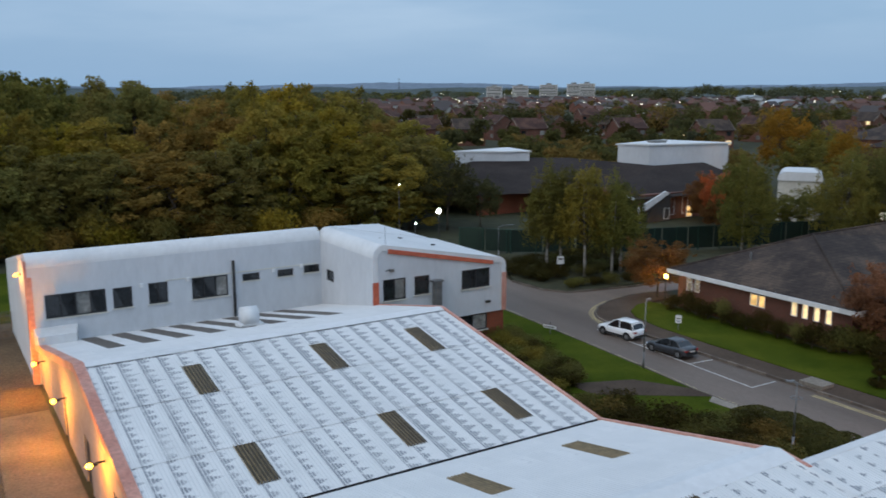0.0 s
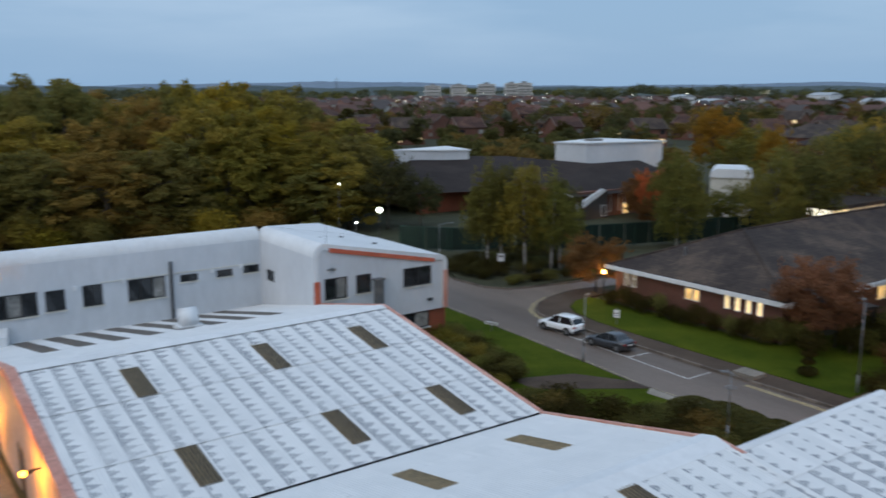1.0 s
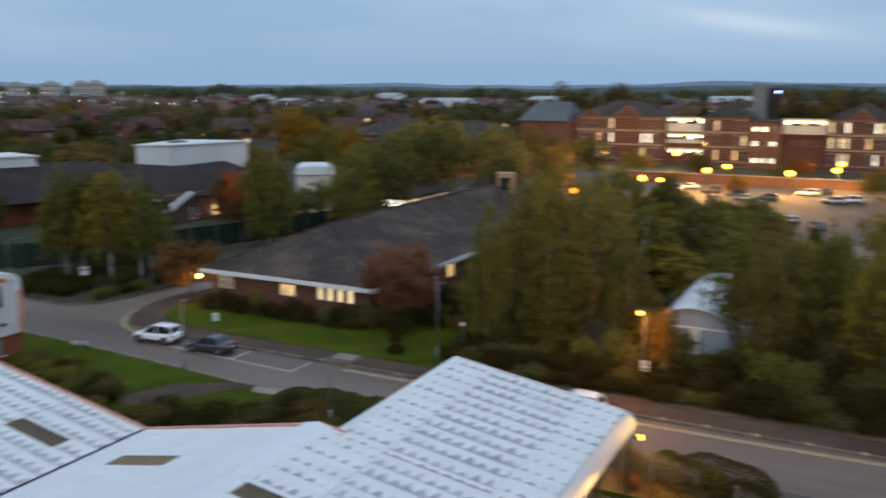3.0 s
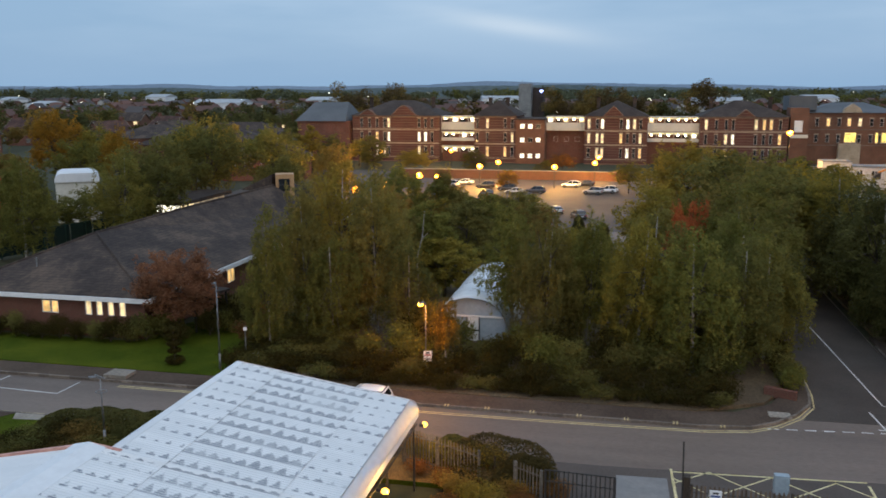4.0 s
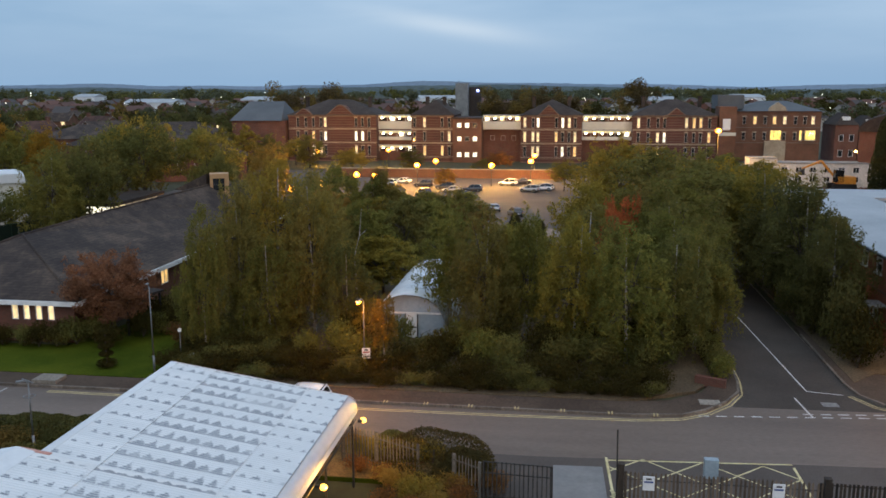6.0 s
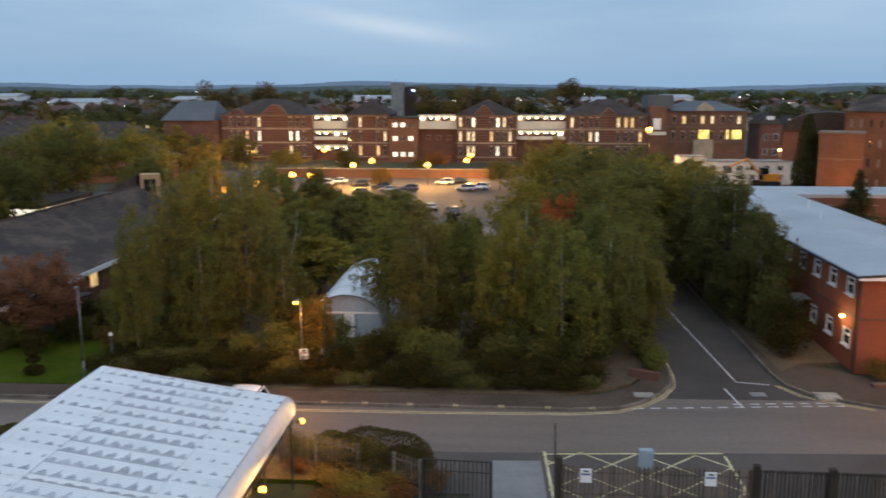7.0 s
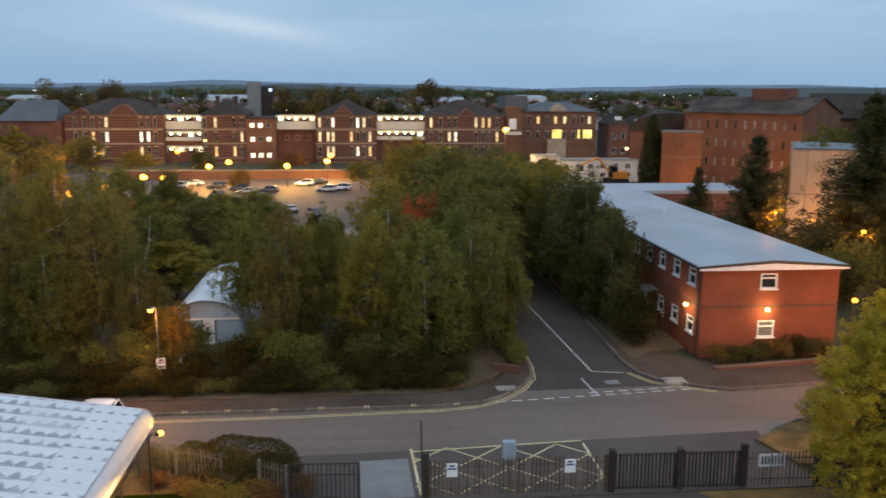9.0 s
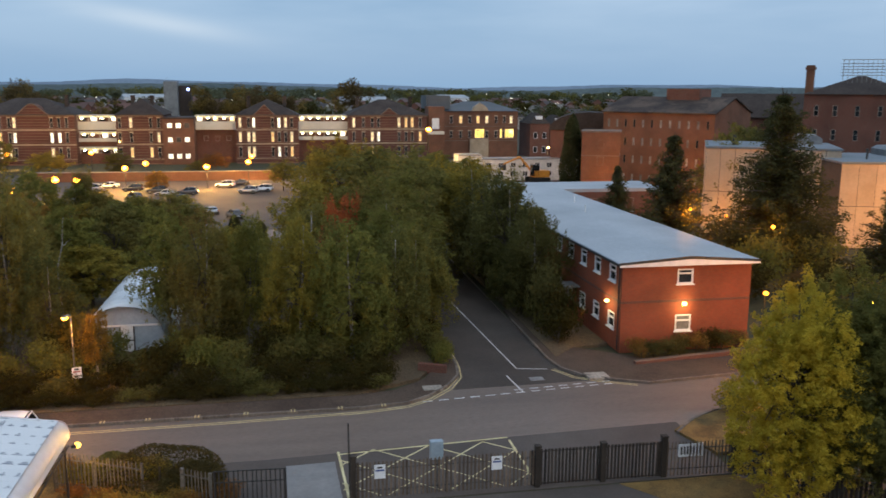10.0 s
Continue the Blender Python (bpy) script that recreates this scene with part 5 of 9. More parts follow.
M["sign_blue"] = surf("sign_blue", (0.03, 0.06, 0.2), (0.04, 0.08, 0.25), 2, 6, 0.5, bump=0, grit=0.05)
M["sign_red"] = surf("sign_red", (0.30, 0.08, 0.07), (0.38, 0.1, 0.09), 2, 6, 0.5, bump=0, grit=0.05)
street_lamp(35.0, 34.4, 4.0, 10, "grey unlit street lamp at the verge kerb", None, arm=0.15)
ringed = street_lamp(31.6, 21.9, 3.4, 125, "grey street lamp with a round collar beside the hedge", None, arm=0.2)
part("collar", Shape().path([(0.24 * math.cos(i * 0.5236), 0.24 * math.sin(i * 0.5236), 2.8) for i in range(13)], 0.018, 6), M["steel"], ringed)
part("cross_arm", Shape().tube((0.22, 0, 3.62), (-0.2, 0, 3.36), 0.025, 0.03, 6), M["steel"], ringed)
street_lamp(43.05, 22.05, 5.1, 180, "grey unlit street lamp on the lawn edge", None, arm=0.1)
street_lamp(44.5, 10.12, 4.25, 165, "lit sodium street lamp among the shrubs", SODIUM, 800, arm=0.25)
street_lamp(36.6, -31.0, 5.2, 60, "lit sodium street lamp beside the road", SODIUM, 3000, arm=0.4)
street_lamp(46.5, 65.2, 3.3, -20, "grey street lamp behind the office", None)
lampA = thing("bollard_lamp", "lit lantern on a short post beside the bungalow path", "garden lamp", 48.2, 45.4, 0)
part("post", Shape().tube((0, 0, -0.1), (0, 0, 1.75), 0.045, 0.04), M["dark_steel"], lampA)
part("lantern", Shape().ball((0, 0, 1.9), 0.16, 0.16, 0.18), M["warm_lamp"], lampA, "glowing globe", True)
lamp_light(47.6, 45.2, 2.2, 190, WARM, 0.15)
sign_plate(44.3, 9.97, 0.95, 195, 0.46, 0.62, "white notice plate with a red band on the lamp post", [(0.55, 0.68, 0.8, M["sign_red"]), (0.75, 0.9, 0.45, M["dark_frame"]), (0.2, 0.3, 0.6, M["dark_steel"])])
sign_plate(42.75, 38.95, 0.52, 220, 0.4, 0.55, "small white notice on a post in the lawn", [(0.5, 0.62, 0.6, M["dark_steel"]), (0.2, 0.3, 0.6, M["sign_blue"])], 1.15)
sign_plate(47.6, 57.3, 0.9, 230, 0.6, 0.7, "small white notice on a post under the birches", [(0.55, 0.75, 0.6, M["dark_steel"])], 1.7)
sign_plate(34.8, 42.8, 0.45, 200, 0.95, 0.2, "low grey street name plate on short posts", [(0.3, 0.6, 0.8, M["dark_steel"])], 0.9)
sign_plate(44.8, 21.24, 1.95, 200, 0.2, 0.2, "small white plate on a post by the hedge", [], 2.2)
marker = thing("marker_box", "small pale service box on a short post by the hedge", "service box", 44.9, 20.6, 0)
part("post", Shape().box(-0.04, 0.04, -0.04, 0.04, -0.1, 0.3), M["steel"], marker)
part("box", Shape().box(-0.12, 0.12, -0.2, 0.2, 0.3, 0.58).box(-0.14, 0.14, -0.22, 0.22, 0.58, 0.62), M["white_frame"], marker)
flood = thing("floodlight", "bright white floodlight on a pole behind the office", "floodlight", 44.3, 72.5, 0)
part("pole", Shape().tube((0, 0, -0.2), (0, 0, 4.1), 0.045, 0.04), M["dark_steel"], flood)
part("lens", Shape().ball((-0.1, -0.15, 4.1), 0.26, 0.26, 0.26), M["cool_lamp"], flood, "", True)
lamp_light(43.9, 71.8, 4.0, 220, COOL, 0.3)
for x, y, z in ((46.0, 83.9, 5.6), (46.0, 80.3, 1.7)):
    t = thing("floodlight", "small white lamp on a low pole behind the office", "floodlight", x, y, 0)
    part("pole", Shape().tube((0, 0, -0.2), (0, 0, z), 0.04, 0.04), M["steel"], t)
    part("lens", Shape().ball((0, -0.1, z), 0.09, 0.09, 0.08), M["cool_lamp"], t, "", True)

# ---- fences and gates ----
def palisade(name, label, pts, height, pale_mat, spacing=0.155, pale=0.07, rails=(0.25, 0.82), post_every=2.6, rail_mat=None, group="fences", post_mat=None, spiked=True):
    f = thing(name, label, "fence" if "fence" in name else "gate", pts[0][0], pts[0][1], 0, group=group, placed=True)
    tip = 0.1 if spiked else 0.0
    me = Shape().prism([(-pale / 2, -0.008), (pale / 2, -0.008), (pale / 2, 0.008), (-pale / 2, 0.008)], 0.06, height - tip)
    if spiked:
        me.profile([(-pale / 2, height - tip), (pale / 2, height - tip), (0.0, height)], -0.008, 0.008, "y")
    me = me.mesh("pale")
    me.materials.append(pale_mat)
    for (ax, ay, az), (bx, by, bz) in zip(pts, pts[1:]):
        length, ang = math.hypot(bx - ax, by - ay), math.degrees(math.atan2(by - ay, bx - ax))
        k = max(2, int(length / spacing))
        nx, ny = -math.sin(radians(ang)), math.cos(radians(ang))
        for i in range(k + 1):
            s = i / k
            o = part("pale", me, None, f)
            o.matrix_basis = pose(ax + (bx - ax) * s, ay + (by - ay) * s, az + (bz - az) * s, random.uniform(-0.6, 0.6), random.uniform(-0.8, 0.8), ang)
        for r in rails:
            part("rail", Shape().tube((ax + nx * 0.04, ay + ny * 0.04, az + height * r), (bx + nx * 0.04, by + ny * 0.04, bz + height * r), 0.028, 0.028, 4), rail_mat or pale_mat, f)
        posts = max(1, round(length / post_every))
        for i in range(posts + 1):
            s = i / posts
            px, py, pz = ax + (bx - ax) * s + nx * 0.1, ay + (by - ay) * s + ny * 0.1, az + (bz - az) * s
            part("post", Shape().box(px - 0.05, px + 0.05, py - 0.05, py + 0.05, pz - 0.2, pz + height * 0.95), post_mat or rail_mat or pale_mat, f)
    return f


GZ = ROAD_Z - 0.02
M["pale_wood"] = surf("pale_timber", (0.085, 0.06, 0.042), (0.15, 0.112, 0.08), 1.2, 14, 0.85, bump=0.3, grit=0.35, vary=0.35, stretch=(3, 3, 0.5))
M["grey_pale"] = surf("galvanised_pale", (0.11, 0.10, 0.09), (0.19, 0.18, 0.16), 1.5, 10, 0.55, 0.3, bump=0.05, grit=0.25, vary=0.2)
M["dark_timber"] = surf("dark_timber", (0.022, 0.017, 0.013), (0.048, 0.036, 0.026), 1.2, 12, 0.85, bump=0.3, grit=0.35, vary=0.3, stretch=(3, 3, 0.5))
palisade("palisade_fence", "galvanised steel palisade fence beside the workshop corner", [(33.0, 8.4, -0.1), (32.35, 6.8, -0.1)], 1.85, M["grey_pale"], pale=0.045)
palisade("palisade_fence", "galvanised steel palisade fence falling beside the shrubs", [(32.35, 6.8, -0.1), (31.45, 4.85, -0.15)], 1.85, M["grey_pale"], pale=0.045)
palisade("palisade_fence", "short steel palisade fence by the small gate", [(30.95, 3.3, GZ), (30.3, 2.2, GZ)], 1.75, M["grey_pale"], pale=0.045)
palisade("gate", "dark steel gate with vertical bars standing shut", [(30.25, 2.0, GZ), (30.1, -0.62, GZ)], 1.8, M["dark_steel"], 0.17, 0.05, (0.1, 0.72, 0.97), 2.9, spiked=False, group="yard gates", post_mat=M["dark_timber"])
palisade("gate", "wide timber pale gate with two white notices", [(30.55, -3.45, GZ), (30.5, -10.6, GZ)], 1.6, M["pale_wood"], 0.16, 0.085, (0.22, 0.78), 3.6, M["dark_steel"], "yard gates", M["dark_timber"])
palisade("gate", "dark timber double gate between stout posts", [(30.5, -10.95, GZ), (30.45, -13.5, GZ)], 1.6, M["dark_timber"], 0.15, 0.09, (0.06, 0.93), 2.4, spiked=False, group="yard gates")
palisade("gate", "dark timber double gate between stout posts", [(30.45, -13.65, GZ), (30.4, -16.1, GZ)], 1.6, M["dark_timber"], 0.15, 0.09, (0.06, 0.93), 2.4, spiked=False, group="yard gates")
palisade("palisade_fence", "dark timber boundary fence beside the gates", [(30.35, -16.4, GZ), (30.2, -19.3, GZ)], 1.6, M["pale_wood"], 0.16, 0.055, (0.22, 0.78), 2.6, M["dark_steel"])
palisade("palisade_fence", "dark fence running back into the yard under the tree", [(30.2, -19.4, GZ), (25.0, -22.5, GZ)], 1.6, M["dark_timber"], 0.17, 0.1, (0.22, 0.78), 2.6, M["dark_steel"])
for y, h in ((-3.25, 1.75), (-10.75, 1.62), (-13.57, 1.55), (-16.25, 1.65)):
    post = thing("gate_post", "stout dark timber gate post", "gate post", 30.42, y, 0, group="gate posts")
    part("shaft", Shape().box(-0.11, 0.11, -0.11, 0.11, GZ - 0.1, h).prism([(-0.13, -0.13), (0.13, -0.13), (0.13, 0.13), (-0.13, 0.13)], h, h + 0.06), M["dark_timber"], post)
pole = thing("slim_pole", "thin dark pole beside the timber gate", "pole", 30.7, -3.15, 0)
part("shaft", Shape().tube((0, 0, GZ), (0.1, 0.05, 3.0), 0.04, 0.03), M["dark_steel"], pole)
for y, yy in ((-4.3, 0.7), (-9.05, 0.75)):
    n_ = thing("notice", "white notice board fixed to the timber gate", "notice", 30.46, y, 0.7, 180, "gate notices")
    part("board", Shape().box(0.0, 0.03, -0.22, 0.22, 0.05, 0.62), M["white_frame"], n_)
    part("writing_bar", Shape().box(0.03, 0.036, -0.17, 0.17, 0.36, 0.43), M["sign_blue"], n_)
    part("writing_bar", Shape().box(0.03, 0.036, -0.1, 0.1, 0.48, 0.55), M["dark_steel"], n_)
n_ = thing("notice", "white framed number board fixed to the timber fence", "notice", 30.32, -17.4, 0.75, 180, "gate notices")
part("board", Shape().box(0.0, 0.03, -0.55, 0.55, 0, 0.55), M["white_frame"], n_)
for i in range(7):
    part("writing_bar", Shape().box(0.03, 0.036, -0.46 + i * 0.14, -0.38 + i * 0.14, 0.1, 0.45), M["dark_steel"], n_)
meter = thing("control_box", "pale blue metal cabinet on a post behind the gate", "control box", 30.95, -6.65, 0)
part("post", Shape().box(-0.05, 0.05, -0.05, 0.05, GZ, 1.6), M["steel"], meter)
part("cabinet", Shape().box(-0.15, 0.15, -0.26, 0.26, 1.2, 1.95), surf("pale_blue_metal", (0.24, 0.30, 0.34), (0.32, 0.38, 0.42), 1, 8, 0.5, bump=0.05, grit=0.1), meter)
low = thing("low_wall", "low red brick wall at the junction corner", "garden wall", 44.9, -8.9, 0, placed=True)
part("brickwork", Shape().prism([(45.3, -8.15), (45.55, -8.3), (44.85, -9.75), (44.6, -9.65)], -0.1, 0.45), M["brick_brown"], low)
low = thing("low_wall", "low brick retaining wall before the brick block", "garden wall", 44.6, -25, 0, placed=True)
part("brickwork", Shape().prism([(44.3, -21.0), (44.7, -21.0), (46.2, -31), (45.8, -31)][::-1], -0.1, 0.16), M["brick_brown"], low)

palisade("palisade_fence", "steel palisade fence lit orange at the end of the service yard", [(-2.0, 62.3, -0.12), (4.3, 61.6, -0.12)], 1.9, M["grey_pale"], pale=0.06)
# green mesh fence round the sports ground behind the birches
gf = thing("mesh_fence", "tall dark green welded mesh fence on steel posts", "fence", 60, 62, 0, placed=True)
M["green_mesh"] = surf("green_mesh", (0.004, 0.014, 0.010), (0.007, 0.022, 0.014), 1.0, 9, 0.7, bump=0.0, grit=0.2)
fpts = [(46.6, 72.2), (50, 68), (58, 62.5), (72, 58), (88, 53)]
for (ax, ay), (bx, by) in zip(fpts, fpts[1:]):
    L = math.hypot(bx - ax, by - ay)
    for i in range(int(L / 2.5) + 1):
        s = i * 2.5 / L
        part("post", Shape().box(ax + (bx - ax) * s - 0.05, ax + (bx - ax) * s + 0.05, ay + (by - ay) * s - 0.05, ay + (by - ay) * s + 0.05, -0.2, 2.35), M["green_fence"], gf)
    k = int(L / 2.5)
    for i in range(k):
        s, e_ = (i + 0.02) / k, (i + 0.98) / k
        nx, ny = -(by - ay) / L * 0.012, (bx - ax) / L * 0.012
        p, q = (ax + (bx - ax) * s, ay + (by - ay) * s), (ax + (bx - ax) * e_, ay + (by - ay) * e_)
        part("net_panel", Shape().prism([(p[0] + nx, p[1] + ny), (p[0] - nx, p[1] - ny), (q[0] - nx, q[1] - ny), (q[0] + nx, q[1] + ny)], 0.05, 2.25), M["green_mesh"], gf, "dark green windbreak netting")
    part("top_rail", Shape().tube((ax, ay, 2.3), (bx, by, 2.3), 0.03, 0.03, 5), M["green_fence"], gf)

def bent_tube(pts, r, n=6):
    """One tube that follows all the points without a break."""
    s, pts = Shape(), [Vector(p) for p in pts]
    for i, p in enumerate(pts):
        d = (pts[min(i + 1, len(pts) - 1)] - pts[max(i - 1, 0)]).normalized()
        a = d.cross(Vector((1, 0.01, 0.02))).normalized()
        b = d.cross(a)
        s.v += [tuple(p + (a * math.cos(6.2832 * j / n) + b * math.sin(6.2832 * j / n)) * r) for j in range(n)]
    s.f = [(i * n + j, i * n + (j + 1) % n, (i + 1) * n + (j + 1) % n, (i + 1) * n + j) for i in range(len(pts) - 1) for j in range(n)]
    return s


# ---- polytunnel among the trees ----
tun = thing("polytunnel", "white polythene tunnel greenhouse with a framed end", "polytunnel", 60, 8.5, 0, placed=True)
M["polythene"] = surf("polythene", (0.62, 0.66, 0.69), (0.80, 0.83, 0.85), 0.45, 2.2, 0.42, bump=0.9, grit=0.14, stretch=(1.6, 0.4, 0.4))
M["end_film"] = surf("end_film", (0.26, 0.32, 0.38), (0.35, 0.41, 0.47), 0.5, 4.0, 0.5, bump=0.2, grit=0.08)
cov = Shape()
ty, tw, th = 8.85, 2.45, 2.95
xs = [51.35 + i * 0.41 for i in range(31)]
rings = []
for i, x in enumerate(xs):
    sag = (0.0, 0.05, 0.09, 0.05)[i % 4]
    ring = []
    for a in range(0, 181, 6):
        crumple = 0.05 * noise.noise((x * 1.3, a * 0.05, 3.0)) + 0.03 * noise.noise((x * 3.0, a * 0.11, 8.0))
        ring.append((x + crumple * 2, ty + (tw - sag * 0.7 + crumple) * math.cos(radians(a)), (th - sag + crumple) * max(0, math.sin(radians(a))) ** 0.64))
    rings.append(ring)
k = len(rings[0])
cov.v = [q for r in rings for q in r]
cov.f = [(i * k + j, i * k + j + 1, (i + 1) * k + j + 1, (i + 1) * k + j) for i in range(len(rings) - 1) for j in range(k - 1)]
part("cover", cov, M["polythene"], tun, "crumpled white polythene cover", True)
arch = [(ty + (tw - 0.1) * math.cos(radians(a)), (th - 0.1) * max(0, math.sin(radians(a))) ** 0.64) for a in range(0, 181, 6)]
part("end_sheet", Shape().profile([(y, max(z, 1.72)) for y, z in arch if z > 1.4], 51.72, 51.75), M["end_film"], tun, "grey translucent end sheet")
part("end_sheet", Shape().box(51.74, 51.77, ty - tw + 0.1, 8.28, 0.0, 1.66).box(51.74, 51.77, 9.12, ty + tw - 0.1, 0.0, 1.66), M["end_film"], tun)
door = part("door", Shape().box(51.66, 51.7, 8.34, 9.06, 0.05, 1.62), M["white_frame"], tun, "pale panelled tunnel door")
part("door_rail", Shape().box(51.64, 51.659, 8.34, 9.06, 0.72, 0.8), M["dark_frame"], door)
for y in (8.28, 9.06):
    part("end_post", Shape().box(51.62, 51.7, y, y + 0.06, 0, 1.66), M["dark_frame"], tun)
part("end_rail", Shape().box(51.62, 51.72, 6.7, 10.95, 1.64, 1.74), M["white_frame"], tun)
for i in range(0, 31, 6):
    part("hoop", bent_tube([(q[0], q[1], q[2] - 0.015) for q in rings[i][::2]], 0.028), M["steel"], tun)

# ---- vehicles ----
def paint(name, c, metal=0.0):
    m, n, l, p = node_mat(name)
    p.inputs["Base Color"].default_value, p.inputs["Metallic"].default_value = (*c, 1), metal
    p.inputs["Roughness"].default_value, p.inputs["Coat Weight"].default_value, p.inputs["Coat Roughness"].default_value = 0.35, 0.8, 0.08
    tc = n.new("ShaderNodeTexCoord")
    d = noise_node(n, l, tc.outputs["Object"], 2.5, 4)
    r = n.new("ShaderNodeMapRange")
    r.inputs["To Min"].default_value, r.inputs["To Max"].default_value = 0.25, 0.5
    l.new(d.outputs["Fac"], r.inputs["Value"])
    l.new(r.outputs[0], p.inputs["Roughness"])
    return m


M["paint_white"], M["paint_grey"], M["paint_silver"], M["paint_dark"] = paint("paint_white", (0.84, 0.85, 0.86)), paint("paint_grey", (0.05, 0.055, 0.065), 0.3), paint("paint_silver", (0.42, 0.43, 0.44), 0.5), paint("paint_dark", (0.03, 0.03, 0.035), 0.2)
M["car_glass"] = surf("car_glass", (0.01, 0.012, 0.014), (0.022, 0.025, 0.028), 1, 3, 0.05, bump=0, grit=0.1, spec=0.7)
M["tyre"] = surf("tyre", (0.014, 0.014, 0.014), (0.024, 0.024, 0.024), 3, 20, 0.9, bump=0.2)
M["tail_red"] = paint("tail_red", (0.30, 0.012, 0.01))
M["head_clear"] = paint("head_clear", (0.55, 0.57, 0.6))


def loft(stations):
    """A closed skin through rings of the same number of points."""
    s = Shape()
    k = len(stations[0])
    for r in stations:
        s.v += r
    for i in range(len(stations) - 1):
        s.f += [(i * k + j, i * k + (j + 1) % k, (i + 1) * k + (j + 1) % k, (i + 1) * k + j) for j in range(k)]
    s.f += [tuple(range(k))[::-1], tuple(range((len(stations) - 1) * k, len(stations) * k))]
    return s


def car(x, y, heading, label, body_mat, suv=True, z=ROAD_Z, group="parked cars"):
    """A car 4.4 m long that points to +x before it is turned."""
    t = thing("car", label, "car", x, y, z, heading, group)
    t.scale = (1 / K, 1 / K, 1 / K)
    shoulder = 0.99 if suv else 0.88
    hood, boot = (1.04, 1.05) if suv else (0.9, 0.98)
    w = 0.92 if suv else 0.89
    prof = [(-2.2, 0.75, boot - 0.2, 0.45), (-2.12, 0.88, boot, 0.3), (-1.5, 1.0, max(boot, shoulder), 0.2), (-0.4, 1.0, shoulder, 0.18), (0.8, 1.0, shoulder - 0.02, 0.18), (1.6, 0.97, hood - 0.1, 0.2), (2.05, 0.84, hood - 0.24, 0.3), (2.2, 0.68, 0.62, 0.42)]
    rings = []
    for px, k, top_z, low_z in prof:
        hw = w * k
        rings.append([(px, -hw * 0.9, low_z), (px, -hw, low_z + 0.15), (px, -hw, top_z - 0.28), (px, -hw * 0.95, top_z - 0.08), (px, -hw * 0.78, top_z), (px, hw * 0.78, top_z), (px, hw * 0.95, top_z - 0.08), (px, hw, top_z - 0.28), (px, hw, low_z + 0.15), (px, hw * 0.9, low_z)])
    body = part("body", loft(rings), body_mat, t, "", True)
    rf = 1.67 if suv else 1.42
    gl = [(-2.05 if suv else -1.65, shoulder + 0.0, 0.78), (-1.75 if suv else -1.1, rf - 0.1, 0.66), (-1.2 if suv else -0.7, rf - 0.03, 0.64), (-0.1, rf - 0.03, 0.65), (0.25, rf - 0.1, 0.66), (1.02, shoulder - 0.04, 0.78)]
    rings = []
    for px, zt, hw in gl:
        base = 0.80
        rings.append([(px, -base, shoulder - 0.1), (px, -hw, max(zt, shoulder - 0.05)), (px, hw, max(zt, shoulder - 0.05)), (px, base, shoulder - 0.1)])
    part("glasshouse", loft(rings), M["car_glass"], t)
    rp = [(gl[1][0] - 0.08, rf - 0.12, 0.69), (gl[2][0], rf, 0.67), (-0.1, rf + 0.01, 0.68), (0.25, rf - 0.07, 0.69)]
    part("roof", loft([[(px, -hw, zt - 0.05), (px, -hw * 0.85, zt), (px, hw * 0.85, zt), (px, hw, zt - 0.05)] for px, zt, hw in rp]), body_mat, t, "", True)
    for sx in (-1, 1):
        for pa, pb in (((gl[1][0], rf - 0.1), (gl[0][0], shoulder - 0.02)), ((-0.42, rf - 0.05), (-0.42, shoulder - 0.05)), ((0.25, rf - 0.1), (1.02, shoulder - 0.04))):
            part("pillar", Shape().tube((pa[0], sx * 0.685, pa[1]), (pb[0], sx * 0.815, pb[1]), 0.045, 0.05, 5), body_mat, t)
        part("mirror", Shape().ball((0.85, sx * 1.0, shoulder + 0.05), 0.08, 0.12, 0.08, 8, 5), body_mat, t)
        part("headlight", Shape().ball((2.02, sx * 0.6, hood - 0.34), 0.14, 0.18, 0.08, 8, 5), M["head_clear"], t)
        part("tail_light", Shape().box(-2.2, -2.06, min(sx * 0.5, sx * 0.82), max(sx * 0.5, sx * 0.82), boot - 0.3, boot - 0.14), M["tail_red"], t)
        part("sill", Shape().box(-1.9, 1.9, min(sx * (w - 0.1), sx * (w + 0.012)), max(sx * (w - 0.1), sx * (w + 0.012)), 0.24, 0.42), M["dark_frame"], t)
        for px in (-1.35, 1.38):
            part("wheel_arch", Shape().tube((px, sx * (w - 0.1), 0.36), (px, sx * (w + 0.008), 0.36), 0.42, 0.42, 16), M["dark_frame"], t)
            wh = part("wheel", Shape().tube((px, sx * (w - 0.2), 0.33), (px, sx * (w + 0.015), 0.33), 0.335, 0.335, 16), M["tyre"], t)
            part("rim", Shape().tube((px, sx * (w + 0.01), 0.33), (px, sx * (w + 0.03), 0.33), 0.22, 0.2, 10), M["steel"], wh)
    part("plate", Shape().box(-2.235, -2.2, -0.26, 0.26, 0.62, 0.74), M["white_frame"], t)
    part("bumper", Shape().box(-2.24, -2.05, -0.8, 0.8, 0.34, 0.52), M["dark_frame"], t)
    return t


car(38.9, 40.4, 97, "white sport utility car parked in a roadside bay", M["paint_white"])
car(38.85, 35.9, 95, "dark grey saloon car parked behind the white one", M["paint_grey"], False)
car(39.2, 12.25, 90, "white hatchback parked at the far kerb", M["paint_white"])

